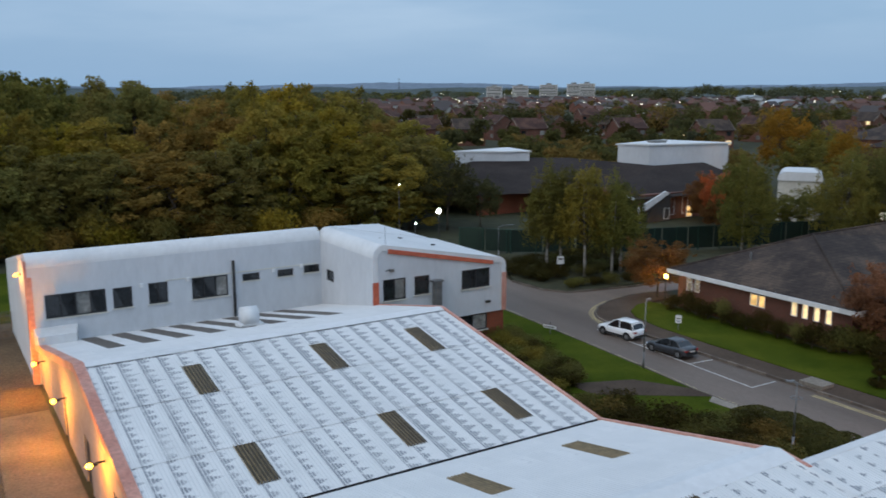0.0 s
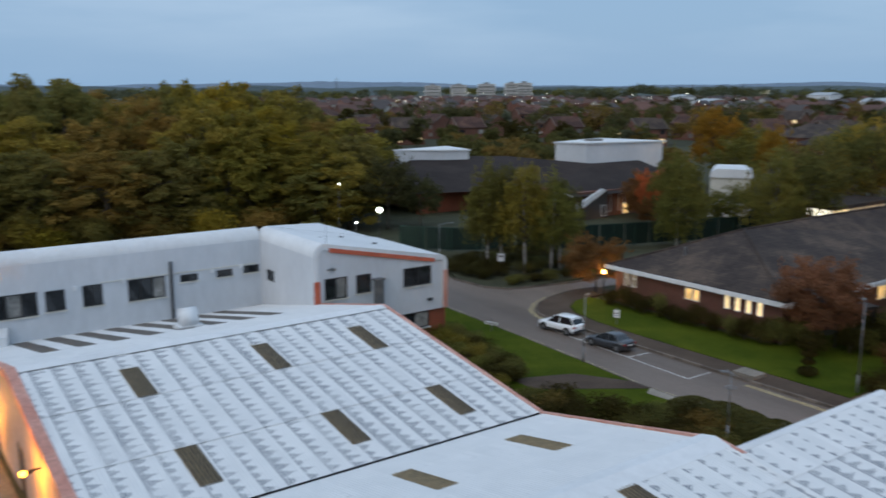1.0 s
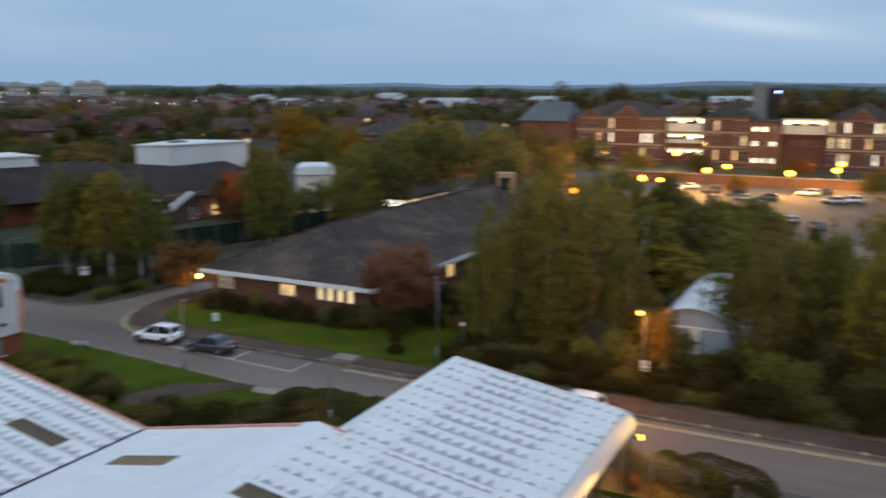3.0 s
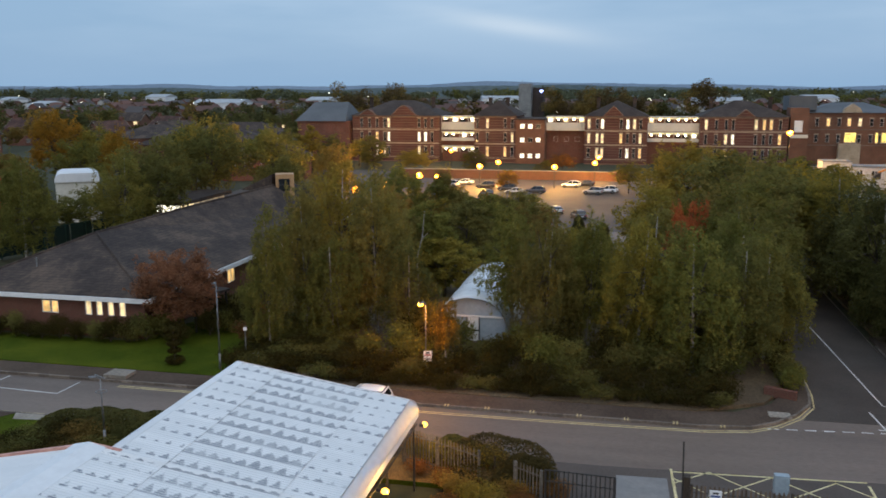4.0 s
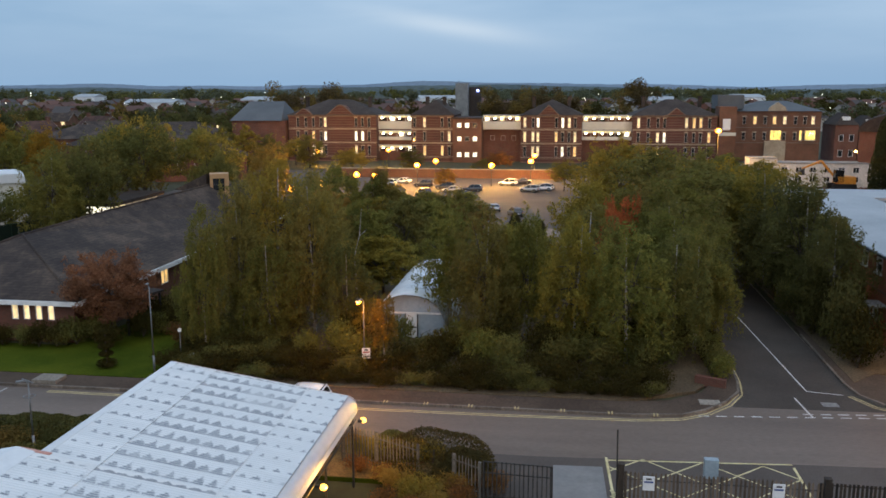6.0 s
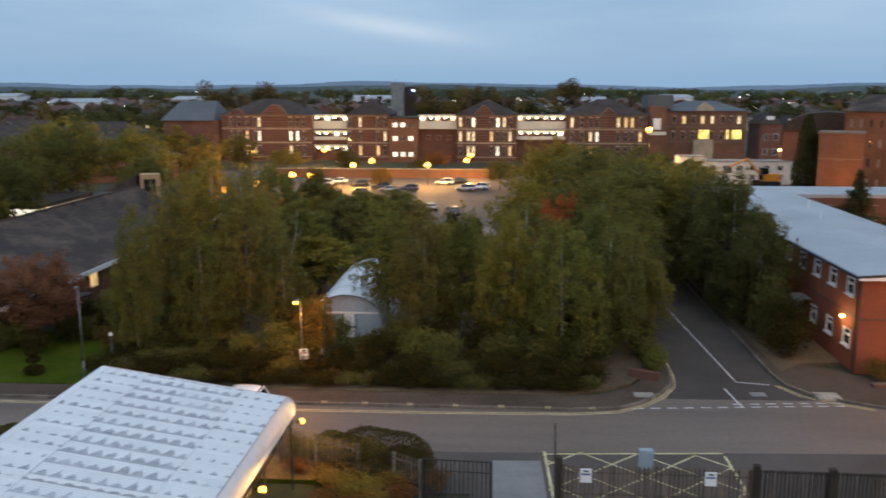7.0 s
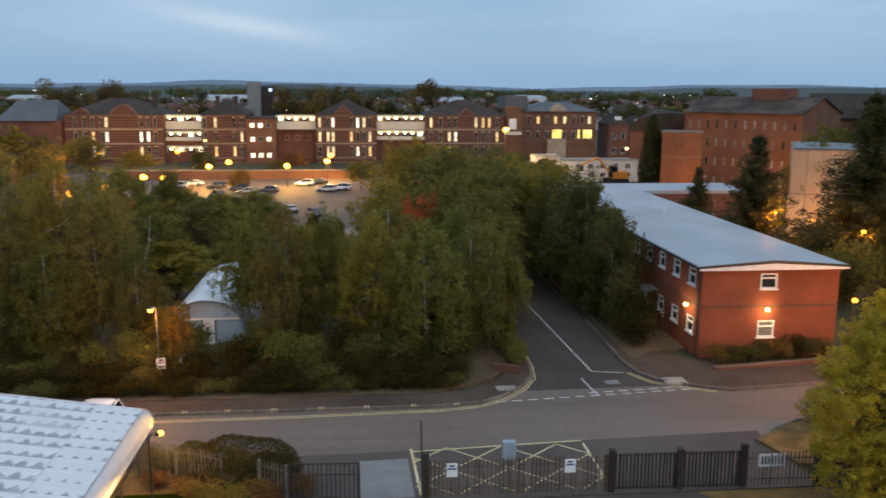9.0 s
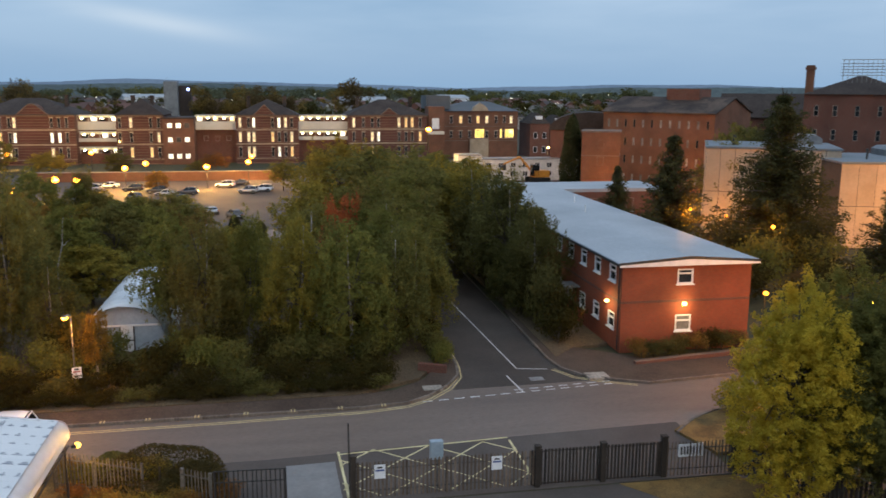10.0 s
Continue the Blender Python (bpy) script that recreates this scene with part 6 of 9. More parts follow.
# ---- plants ----
def leaf_mesh(name, pos, size, rng, outward=None, aspect=0.62, hang=0.0):
    """Many small pointed leaves at the given places."""
    n = len(pos)
    nor = rng.normal(size=(n, 3))
    if outward is not None:
        nor = nor * 0.75 + outward
    nor[:, 2] += 0.35
    nor /= np.linalg.norm(nor, axis=1)[:, None] + 1e-9
    ref = rng.normal(size=(n, 3))
    if hang:
        ref = ref * (1 - hang) + np.array([0, 0, -1.0]) * hang
    a = np.cross(nor, ref)
    a /= np.linalg.norm(a, axis=1)[:, None] + 1e-9
    b = np.cross(a, nor)
    s = size * rng.uniform(0.6, 1.35, n)[:, None]
    a, b = a * s * aspect * 0.5, b * s * 0.5
    v = np.stack([pos + b, pos - b * 0.8 - a, pos - b * 0.8 + a], 1).reshape(-1, 3)
    me = bpy.data.meshes.new(name)
    me.vertices.add(3 * n)
    me.vertices.foreach_set("co", v.ravel())
    me.loops.add(3 * n)
    me.loops.foreach_set("vertex_index", np.arange(3 * n))
    me.polygons.add(n)
    me.polygons.foreach_set("loop_start", np.arange(n) * 3)
    me.polygons.foreach_set("loop_total", np.full(n, 3))
    me.update(calc_edges=True)
    me.materials.append(M["leaf"])
    return me


def clump_points(rng, centres, radii, n, flat=0.8):
    w = radii ** 2
    idx = rng.choice(len(centres), n, p=w / w.sum())
    d = rng.normal(size=(n, 3))
    d /= np.linalg.norm(d, axis=1)[:, None]
    r = radii[idx][:, None] * rng.uniform(0.15, 1, n)[:, None] ** 0.45
    d = d * np.array([1, 1, flat])
    return centres[idx] + d * r, d


def make_tree(kind, seed, h, r, n, leaf, bark="bark"):
    """A plant of height h and crown radius r: trunk, limbs and a crown of n leaves."""
    rng = np.random.default_rng(seed)
    wood, limbs = Shape(), Shape()
    lean = rng.normal(size=2) * 0.02 * h
    hang = 0.0
    lift = 0.22 if kind == "slender" else 0.0  # clear stem under the crown
    kind = "birch" if kind == "slender" else kind
    if kind in ("broad", "birch", "full"):
        fine = kind == "full" and h < 12
        k = 1500 if fine else 120 if kind == "broad" else 150
        lobes = rng.normal(size=(7, 3))
        lobes /= np.linalg.norm(lobes, axis=1)[:, None]
        calm = 0.4 if kind == "full" else 1.0  # even outline
        reach = rng.uniform(-0.12, 0.3, 7) * calm
        c = []
        while len(c) < k:
            d = rng.normal(size=3)
            d /= np.linalg.norm(d)
            if d[2] < (-0.8 if kind == "broad" else -0.97):
                continue
            q = rng.uniform(0.3, 1.0) ** 0.7 * 0.92
            bulge = 1 + float(np.sum(reach * np.maximum(0, lobes @ d) ** 4)) + 0.08 * calm * rng.normal()
            zc = {"broad": 0.55, "full": 0.47, "birch": 0.5}[kind]
            z = h * zc + d[2] * h * (1 - zc - 0.05) * q * (1.0 if kind == "broad" else 1.05) * bulge ** 0.5
            taper = 1.0 if kind == "broad" else 1.1 - (0.36 if kind == "full" else 0.62) * max(0.0, z / h - 0.35) / 0.65
            c.append((d[0] * r * q * bulge * taper, d[1] * r * q * bulge * taper, h * lift + (1 - lift) * max(0.04 * h, z)))
        c = np.array(c)
        rad = rng.uniform(0.10, 0.27, k) * r * (0.42 if fine else 1.0 if kind == "broad" else 0.85)
        frac = {"broad": 0.84, "full": 0.82 if h < 12 else 1.0, "birch": 0.45}[kind]
        pos, out_ = clump_points(rng, c, rad, int(n * frac), 0.72)
        m = n - len(pos)
        strands = 240 if kind == "birch" else 110
        if kind == "birch":  # twigs hang in curtains
            hang = 0.6
            si = rng.integers(0, k, strands)
            fall = np.tile([0.0, 0.0, -1.0], (strands, 1)) + rng.normal(size=(strands, 3)) * 0.12
            length = rng.uniform(0.08, 0.28, strands) * h
            up = rng.random(strands) < 0.22
            fall[up] = c[si[up]] / r * 0.25 + np.array([0, 0, 0.8])
            length[up] *= 0.45
        else:  # loose shoots stand out of the crown
            si = rng.choice(k, strands, p=(c[:, 2] / h) ** 1.5 / np.sum((c[:, 2] / h) ** 1.5))
            fall = (c[si] - np.array([0, 0, h * 0.5])) / r * 0.7 + np.array([0, 0, 0.6])
            length = rng.uniform(0.025, 0.06 if kind == "full" else 0.13, strands) * h
        start = c[si] + rng.normal(size=(strands, 3)) * rad[si][:, None] * 0.6
        who = rng.integers(0, strands, m)
        along = rng.uniform(0, 1, m)
        p2 = start[who] + fall[who] * (along * length[who])[:, None] + rng.normal(size=(m, 3)) * (0.05 if h > 12 else 0.03) * r
        p2[:, 2] = np.maximum(p2[:, 2], 0.7 + h * lift * 0.7 + rng.uniform(0, 1.6, m))
        pos, out_ = np.vstack([pos, p2]), np.vstack([out_, rng.normal(size=(m, 3)) * 0.5])
        tr = max(0.07, 0.014 * h)
        pts = [(0, 0, -0.25), (lean[0] * 0.3, lean[1] * 0.3, h * 0.3), (lean[0], lean[1], h * 0.62), (lean[0] * 1.4, lean[1] * 1.4, h * 0.88)]
        for i in range(3):
            wood.tube(pts[i], pts[i + 1], tr * (1 - 0.28 * i), tr * (0.72 - 0.28 * i), 8)
        for j in rng.choice(k, 20, replace=False):
            s = rng.uniform(0.25, 0.8)
            base = Vector((lean[0] * s, lean[1] * s, h * s * 0.8))
            tip = Vector(c[j])
            midp = base.lerp(tip, 0.5) + Vector((0, 0, 0.06 * h))
            limbs.tube(base, midp, tr * 0.42, tr * 0.26, 5, False).tube(midp, tip, tr * 0.26, tr * 0.08, 5, False)
    elif kind == "pine":
        c, rad = [], []
        for z in np.sort(rng.uniform(0.05, 0.985, 230)):
            a = rng.uniform(0, 6.2832)
            reach = r * min(1.0, 1.2 * (1.03 - z) ** 0.95) * rng.uniform(0.35, 1.05) * (1 + 0.16 * math.sin(a * 2 + seed))
            rise = rng.uniform(0.0, 0.13) * h * (1 - 0.5 * z)
            for q in (0.3, 0.6, 0.9):
                c.append((math.cos(a) * reach * q, math.sin(a) * reach * q, min(h * 0.98, h * z + rise * q + rng.normal() * 0.015 * h)))
                rad.append(r * rng.uniform(0.08, 0.19) * (1.2 - 0.35 * q) * (0.45 + 0.75 * (1 - z)))
            limbs.tube((0, 0, h * z - 0.2), (math.cos(a) * reach * 0.9, math.sin(a) * reach * 0.9, h * z + rise), 0.06, 0.02, 5, False)
        c, rad = np.array(c), np.array(rad)
        pos, out_ = clump_points(rng, c, rad, n, 0.9)
        wood.tube((0, 0, -0.25), (0, 0, h * 0.95), 0.02 * h, 0.03, 8)
    elif kind == "column":
        z = rng.uniform(0.04, 1, n)
        a = rng.uniform(0, 6.2832, n)
        w = r * np.minimum(1, z / 0.12) ** 0.5 * (1 - z ** 2.6) ** 0.6 * (1 + 0.14 * np.sin(a * 3 + z * 11)) * rng.uniform(0.3, 1.0, n) ** 0.35
        pos = np.stack([np.cos(a) * w, np.sin(a) * w, z * h], 1)
        out_ = np.stack([np.cos(a), np.sin(a), np.full(n, 0.4)], 1)
        wood.tube((0, 0, -0.25), (0, 0, h * 0.8), 0.015 * h, 0.04, 8)
        limbs.tube((0, 0, h * 0.2), (r * 0.4, 0, h * 0.5), 0.04, 0.02, 5)
    else:
        k = 16
        d = rng.normal(size=(k, 3))
        d /= np.linalg.norm(d, axis=1)[:, None]
        c = d * np.array([r, r, h * 0.36]) * rng.uniform(0.3, 0.72, k)[:, None] + np.array([0, 0, h * 0.48])
        rad = rng.uniform(0.28, 0.5, k) * min(r, h)
        pos, out_ = clump_points(rng, c, rad, n, 0.85)
        pos[:, 2] = np.abs(pos[:, 2]) + 0.02
        wood.tube((0, 0, -0.2), (0.05, 0, h * 0.45), 0.04, 0.03, 6)
        for j in range(5):
            limbs.tube((0, 0, 0.05), tuple(c[j]), 0.025, 0.01, 5, False)
    t = thing("tree" if kind != "shrub" else "shrub", "", "tree" if kind != "shrub" else "shrub")
    part("trunk", wood, M[bark], t, "", True)
    part("limb", limbs, M["bark"], t)
    part("crown", leaf_mesh("crown", pos, leaf, rng, out_, 0.4 if hang else 0.62, hang=hang), None, t)
    t["size"] = (h, r)
    return t


SORTS = {}
FRESH = set()
for key, args in dict(birch_a=("birch", 11, 10, 3.2, 17000, 0.235, "birch_bark"), birch_b=("birch", 12, 10, 3.0, 17000, 0.235, "birch_bark"), birch_c=("birch", 15, 10, 3.4, 17000, 0.235, "birch_bark"), slender_a=("slender", 16, 10, 2.4, 13000, 0.225, "birch_bark"), slender_b=("slender", 18, 10, 2.4, 13000, 0.225, "birch_bark"),
                      broad_a=("broad", 21, 10, 4.0, 9000, 0.29), broad_b=("broad", 22, 10, 4.0, 9000, 0.29), broad_c=("broad", 23, 10, 4.0, 9000, 0.29),
                      small=("broad", 31, 5, 2.2, 20000, 0.125), near=("full", 32, 10, 3.0, 84000, 0.105), wood_a=("full", 41, 16, 5.5, 8400, 0.47), wood_b=("full", 42, 16, 5.5, 8400, 0.47), wood_c=("full", 43, 16, 5.5, 8400, 0.47),
                      pine=("pine", 51, 14, 5.0, 56000, 0.20), spruce=("pine", 52, 12, 3.6, 30000, 0.20), column=("column", 61, 12, 1.4, 13000, 0.27),
                      shrub_a=("shrub", 71, 1.5, 1.3, 1600, 0.13), shrub_b=("shrub", 72, 1.5, 1.3, 1600, 0.13), shrub_c=("shrub", 73, 1.5, 1.3, 1600, 0.13)).items():
    SORTS[key] = make_tree(*args)
    FRESH.add(key)

DARK, GREEN, OLIVE, LIME, GOLD, RUST, RED, PINE = (0.145, 0.137, 0.045), (0.176, 0.168, 0.046), (0.245, 0.197, 0.043), (0.31, 0.24, 0.036), (0.33, 0.185, 0.030), (0.20, 0.10, 0.04), (0.44, 0.125, 0.05), (0.082, 0.082, 0.036)
BROWN = (0.19, 0.13, 0.042)
WINE = (0.27, 0.13, 0.08)
# darkened leaf hue: the shade low under the trees is put into it
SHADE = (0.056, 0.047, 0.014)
YELLOW = (0.44, 0.325, 0.042)
MOSS = (0.195, 0.172, 0.055)
AMBERED = (0.26, 0.175, 0.050)
DEEP = (0.108, 0.104, 0.038)
# grey-green for far crowns: distance haze is blended into the leaf colour
HAZED = (0.115, 0.125, 0.085)
HUES = {DEEP: "deep green", MOSS: "moss-green", AMBERED: "amber-brown", HAZED: "grey-green", WINE: "wine-brown", BROWN: "olive-brown", SHADE: "dark leafy", YELLOW: "bright yellow-green", DARK: "dark green", GREEN: "green", OLIVE: "olive green", LIME: "yellow-green", GOLD: "yellowing", RUST: "rust-brown", RED: "red autumn", PINE: "dark green"}
FORMS = dict(birch="weeping birch", slender="slender birch with bare lower stem", broad="broadleaf tree", small="small thin-crowned tree", near="upright dense leafy tree", wood="tall full-crowned tree",
             pine="ragged pine", spruce="conifer", column="columnar cypress", shrub="loose leafy shrub")


def plant(sort, x, y, h, r, hue, place="", group="", z=0.0):
    proto = SORTS[sort]
    h0, r0 = proto["size"]
    sx, _, sz = proto.scale
    m = pose(x, y, z, 0, 0, random.uniform(0, 360)) @ Matrix.Diagonal((r / r0 / sx, r / r0 / sx, h / h0 / sz, 1))
    if sort in FRESH:
        FRESH.discard(sort)
        proto.matrix_basis = m
        t = proto
    else:
        t = copy_thing(proto, m)
    form = FORMS[sort.split("_")[0]]
    tagged(t, f"{HUES[hue]} {form}{' ' + place if place else ''}", "", group)
    j = random.uniform(0.85, 1.15)
    for o in t.children:
        if o.name.startswith("crown"):
            o.color = (hue[0] * j * random.uniform(0.94, 1.06), hue[1] * j, hue[2] * j, 1)
    return t


R_ = random.Random(5)


def kept_low(x, y, h):
    """Tops of the trees between road and car park leave the lit ground open."""
    slope = (y + 0.8) / (x + 0.6)
    if 0.10 < slope < 0.215 and x > 62:
        return min(h, 15.6 * (1 - x / 138))
    if -0.004 < slope <= 0.10 and x > 52:
        return min(h, 15.6 * (1 - x / 101))
    return h


# the belt of trees behind the road, and beside the side road
for sort, x, y, h, r, hue in (("birch_a", 46.9, 20.6, 9.4, 1.8, GREEN), ("birch_b", 50.5, 19.6, 10.4, 2.3, MOSS), ("birch_c", 54.2, 18.5, 12.2, 3.4, OLIVE), ("birch_a", 52.2, 15.3, 11.2, 2.9, MOSS), ("birch_b", 58.6, 16.6, 8.8, 2.4, OLIVE),
                              ("wood_a", 64.5, 14.6, 7.8, 2.8, GREEN), ("wood_b", 78.2, 13.6, 7.8, 3.4, GREEN), ("wood_c", 71.0, 12.8, 7.6, 2.8, DARK), ("birch_c", 48.8, 17.2, 7.4, 2.4, GREEN), ("birch_b", 50.2, 12.6, 6.6, 2.0, DARK),
                              ("birch_a", 50.0, 3.9, 9.1, 2.5, MOSS), ("birch_b", 51.5, 1.4, 8.5, 2.3, GREEN), ("birch_c", 49.5, -1.6, 9.0, 2.6, OLIVE), ("birch_a", 47.6, -4.6, 8.6, 3.0, GREEN), ("birch_b", 54.5, 3.2, 8.0, 2.6, OLIVE), ("birch_c", 56.0, -2.5, 9.0, 3.2, MOSS),
                              ("broad_c", 78.8, -11.0, 11.0, 6.8, MOSS), ("broad_a", 70.5, -9.6, 9.8, 5.2, MOSS), ("birch_b", 62.5, -9.2, 9.8, 4.5, GREEN), ("birch_a", 57.2, -8.2, 9.2, 3.4, DARK), ("broad_b", 99.4, -7.2, 10.6, 5.0, OLIVE), ("broad_a", 84.0, -14.0, 9.8, 4.6, MOSS), ("birch_c", 53.5, -7.6, 8.8, 3.2, GREEN), ("birch_a", 49.2, -7.4, 8.0, 2.7, DARK), ("birch_b", 51.6, -9.0, 7.4, 2.6, GREEN),
                              ("small", 64.5, -5.3, 8.2, 2.0, RED), ("wood_c", 86.5, 12.0, 6.6, 2.6, MOSS), ("birch_a", 68.0, 2.5, 7.2, 2.6, OLIVE), ("broad_b", 75.0, -3.0, 8.4, 3.2, OLIVE),
                              ("birch_a", 72.9, -17.8, 10.2, 5.0, OLIVE), ("birch_b", 62.5, -18.2, 9.6, 4.0, DEEP), ("birch_c", 56.2, -18.4, 8.4, 2.4, DEEP), ("birch_b", 80.5, -19.2, 8.4, 3.6, OLIVE), ("birch_a", 67.2, -17.6, 9.4, 4.2, DEEP), ("birch_c", 57.5, -10.0, 6.5, 2.5, DEEP), ("birch_a", 58.8, -17.7, 6.6, 2.5, DEEP), ("broad_c", 92.0, -16.5, 9.0, 4.6, LIME)):
    plant(sort, x, y, kept_low(x, y, h), r, hue, "in the roadside belt", "trees of the belt by the road")
for i in range(26):
    x, y = R_.uniform(60, 97), R_.uniform(-8, 27)
    if 50 < x < 72 and 3.5 < y < 12 or abs(y - 8) < 4 and x < 68 or x > 76 and -4 < y < 10:
        continue
    plant(R_.choice(("wood_a", "wood_b", "birch_b", "wood_c")), x, y, kept_low(x, y, R_.uniform(5.4, 8.4) * (0.85 if x > 85 else 1.0)), R_.uniform(2.2, 3.4), R_.choice((MOSS, GREEN, OLIVE, AMBERED)), "behind the belt", "trees behind the belt")
# dead white stem standing clear of the crowns
snag = thing("dead_tree", "bare white dead birch stem among the crowns", "tree", 56.6, 13.5, 0)
part("trunk", Shape().tube((0, 0, -0.2), (-0.1, 0.1, 4.4), 0.07, 0.05, 7).tube((-0.1, 0.1, 4.4), (-0.15, -0.3, 5.9), 0.05, 0.035, 6).tube((-0.15, -0.3, 5.9), (-0.1, -0.45, 7.7), 0.035, 0.012, 6), M["birch_bark"], snag)
part("limb", Shape().tube((-0.15, -0.3, 5.8), (0.1, -0.8, 6.3), 0.02, 0.008, 5), M["birch_bark"], snag)
# by the bend
for sort, x, y, h, r, hue in (("slender_a", 47.3, 58.9, 9.6, 2.5, GREEN), ("slender_b", 48.4, 58.2, 9.9, 2.4, DARK), ("slender_b", 48.7, 55.3, 10.2, 2.6, OLIVE), ("slender_a", 50.4, 53.8, 8.8, 2.5, GREEN), ("slender_b", 52.6, 55.0, 8.6, 2.3, DARK),
                              ("broad_c", 52.5, 84.0, 8.6, 3.6, PINE), ("broad_b", 49.4, 89.7, 8.4, 3.6, PINE), ("broad_a", 56.5, 83.0, 6.4, 3.0, PINE), ("broad_b", 46.0, 94.0, 8.6, 3.6, DARK), ("small", 82.0, 70.5, 6.2, 2.8, RUST), ("broad_a", 83.5, 58.6, 5.4, 3.4, DARK), ("broad_c", 80.0, 61.6, 5.0, 3.0, GREEN),
                              ("birch_c", 68.5, 54.8, 10.6, 3.2, GREEN), ("broad_b", 72.0, 57.5, 9.6, 3.0, DARK), ("birch_a", 79.8, 51.5, 10.4, 3.6, GREEN), ("broad_c", 84.5, 50.0, 9.6, 3.4, DARK), ("small", 79.0, 66.0, 7.0, 2.6, RED), ("small", 76.5, 64.5, 4.2, 2.0, RUST), ("small", 83.5, 72.5, 2.6, 2.2, RUST),
                              ("broad_a", 102.2, 53.0, 12.8, 5.0, DARK), ("broad_b", 109.9, 47.5, 11.6, 5.0, GREEN), ("broad_c", 95.0, 56.0, 11.0, 4.6, DARK), ("broad_a", 103.6, 36.5, 10.0, 2.9, AMBERED), ("broad_b", 99.0, 41.5, 8.6, 3.4, DARK), ("broad_c", 115.0, 62.0, 11.5, 4.6, OLIVE), ("broad_b", 92.5, 25.0, 8.0, 3.6, GREEN),
                              ("broad_c", 120.2, 89.3, 13.6, 4.4, GOLD), ("broad_a", 123.0, 84.0, 11.0, 4.2, OLIVE), ("broad_b", 117.4, 76.3, 10.8, 3.4, GOLD), ("broad_c", 110.0, 78.0, 9.4, 4.0, GREEN), ("broad_a", 128.0, 70.0, 11.4, 4.6, GREEN), ("broad_b", 122.0, 62.0, 12.2, 4.6, OLIVE)):
    plant(sort, x, y, h, r, hue, "near the bend", "trees round the bend")
plant("small", 48.6, 46.6, 4.8, 2.6, RUST, "over a path lamp")
plant("small", 49.4, 28.2, 6.0, 2.8, WINE, "at the bungalow's corner")
plant("birch_a", 61.4, 1.3, 6.1, 2.6, GREEN, "beside the polytunnel")
plant("birch_c", 65.5, 2.4, 5.4, 2.4, DARK, "beside the polytunnel")
plant("slender_a", 52.6, 6.3, 8.6, 2.3, GREEN, "before the polytunnel")
plant("birch_b", 49.0, 11.0, 3.4, 1.1, OLIVE, "before the polytunnel")
# amber hue: the street lamp's orange light is put into these leaves as well
plant("slender_b", 45.6, 9.2, 4.6, 0.95, AMBERED, "beside the lit lamp")
for x, y, h, r, hue in ((86, 13.2, 6.0, 2.4, MOSS), (82, 9.8, 5.4, 2.3, BROWN), (76, 10.2, 6.4, 2.5, GREEN), (90, 17.5, 6.2, 2.6, OLIVE), (84, 16.2, 6.6, 2.6, MOSS), (94, 9.5, 3.4, 2.0, DARK), (88, 7.6, 4.2, 1.6, BROWN)):
    plant("wood_b", x, y, h, r, hue, "before the car park", "trees before the car park")
plant("near", 26.9, -19.75, 9.3, 2.8, YELLOW, "beside the yard gates")
plant("near", 26.2, -23.2, 9.6, 3.0, DARK, "beside the yard gates")
plant("near", 28.3, -22.9, 9.6, 3.2, GREEN, "beside the yard gates")
plant("spruce", 24.5, -26.0, 11.0, 3.4, PINE, "in the yard")
for sort, x, y, h, r, hue in (("spruce", 66.8, -33.6, 12.2, 5.2, PINE), ("pine", 69.1, -44.9, 15.6, 7.6, PINE), ("column", 131.2, -46.9, 12.2, 1.9, PINE), ("spruce", 82.0, -34.7, 8.3, 3.2, PINE), ("spruce", 60.0, -50.0, 9.4, 3.6, PINE), ("broad_b", 90.0, -52.0, 11.0, 4.0, DARK), ("broad_c", 98.0, -58.0, 12.0, 4.0, DARK)):
    plant(sort, x, y, h, r, hue, "behind the block", "conifers behind the brick block")
for x, y, h, r in ((60.5, -38.5, 5.0, 3.0), (63.5, -45.5, 4.2, 3.2), (57.0, -43.0, 3.4, 2.6), (58, -36, 3.4, 2.4), (72.0, -49.0, 4.0, 3.0), (52.5, -37.5, 3.0, 2.2)):
    plant("shrub_b", x, y, h, r, R_.choice((DARK, SHADE, GREEN)), "behind the brick block", "shrubs behind the brick block")
for x, y, h, r, hue in ((137.8, -80.9, 12.6, 4.0, GREEN), (136.0, -85.0, 12.0, 4.0, OLIVE), (146.0, -84.0, 12.8, 4.4, DARK), (121.0, -71.5, 9.0, 3.6, OLIVE)):
    plant("wood_b", x, y, h, r, hue, "behind the mill", "trees behind the mill")
for x, y, h, r, hue in ((112.5, -64.6, 12.0, 3.4, GREEN), (107.5, -67.4, 11.2, 3.0, DARK), (103.5, -68.6, 12.2, 3.6, OLIVE)):
    plant("wood_a", x, y, h, r, hue, "between mill and clad blocks", "trees between mill and clad blocks")
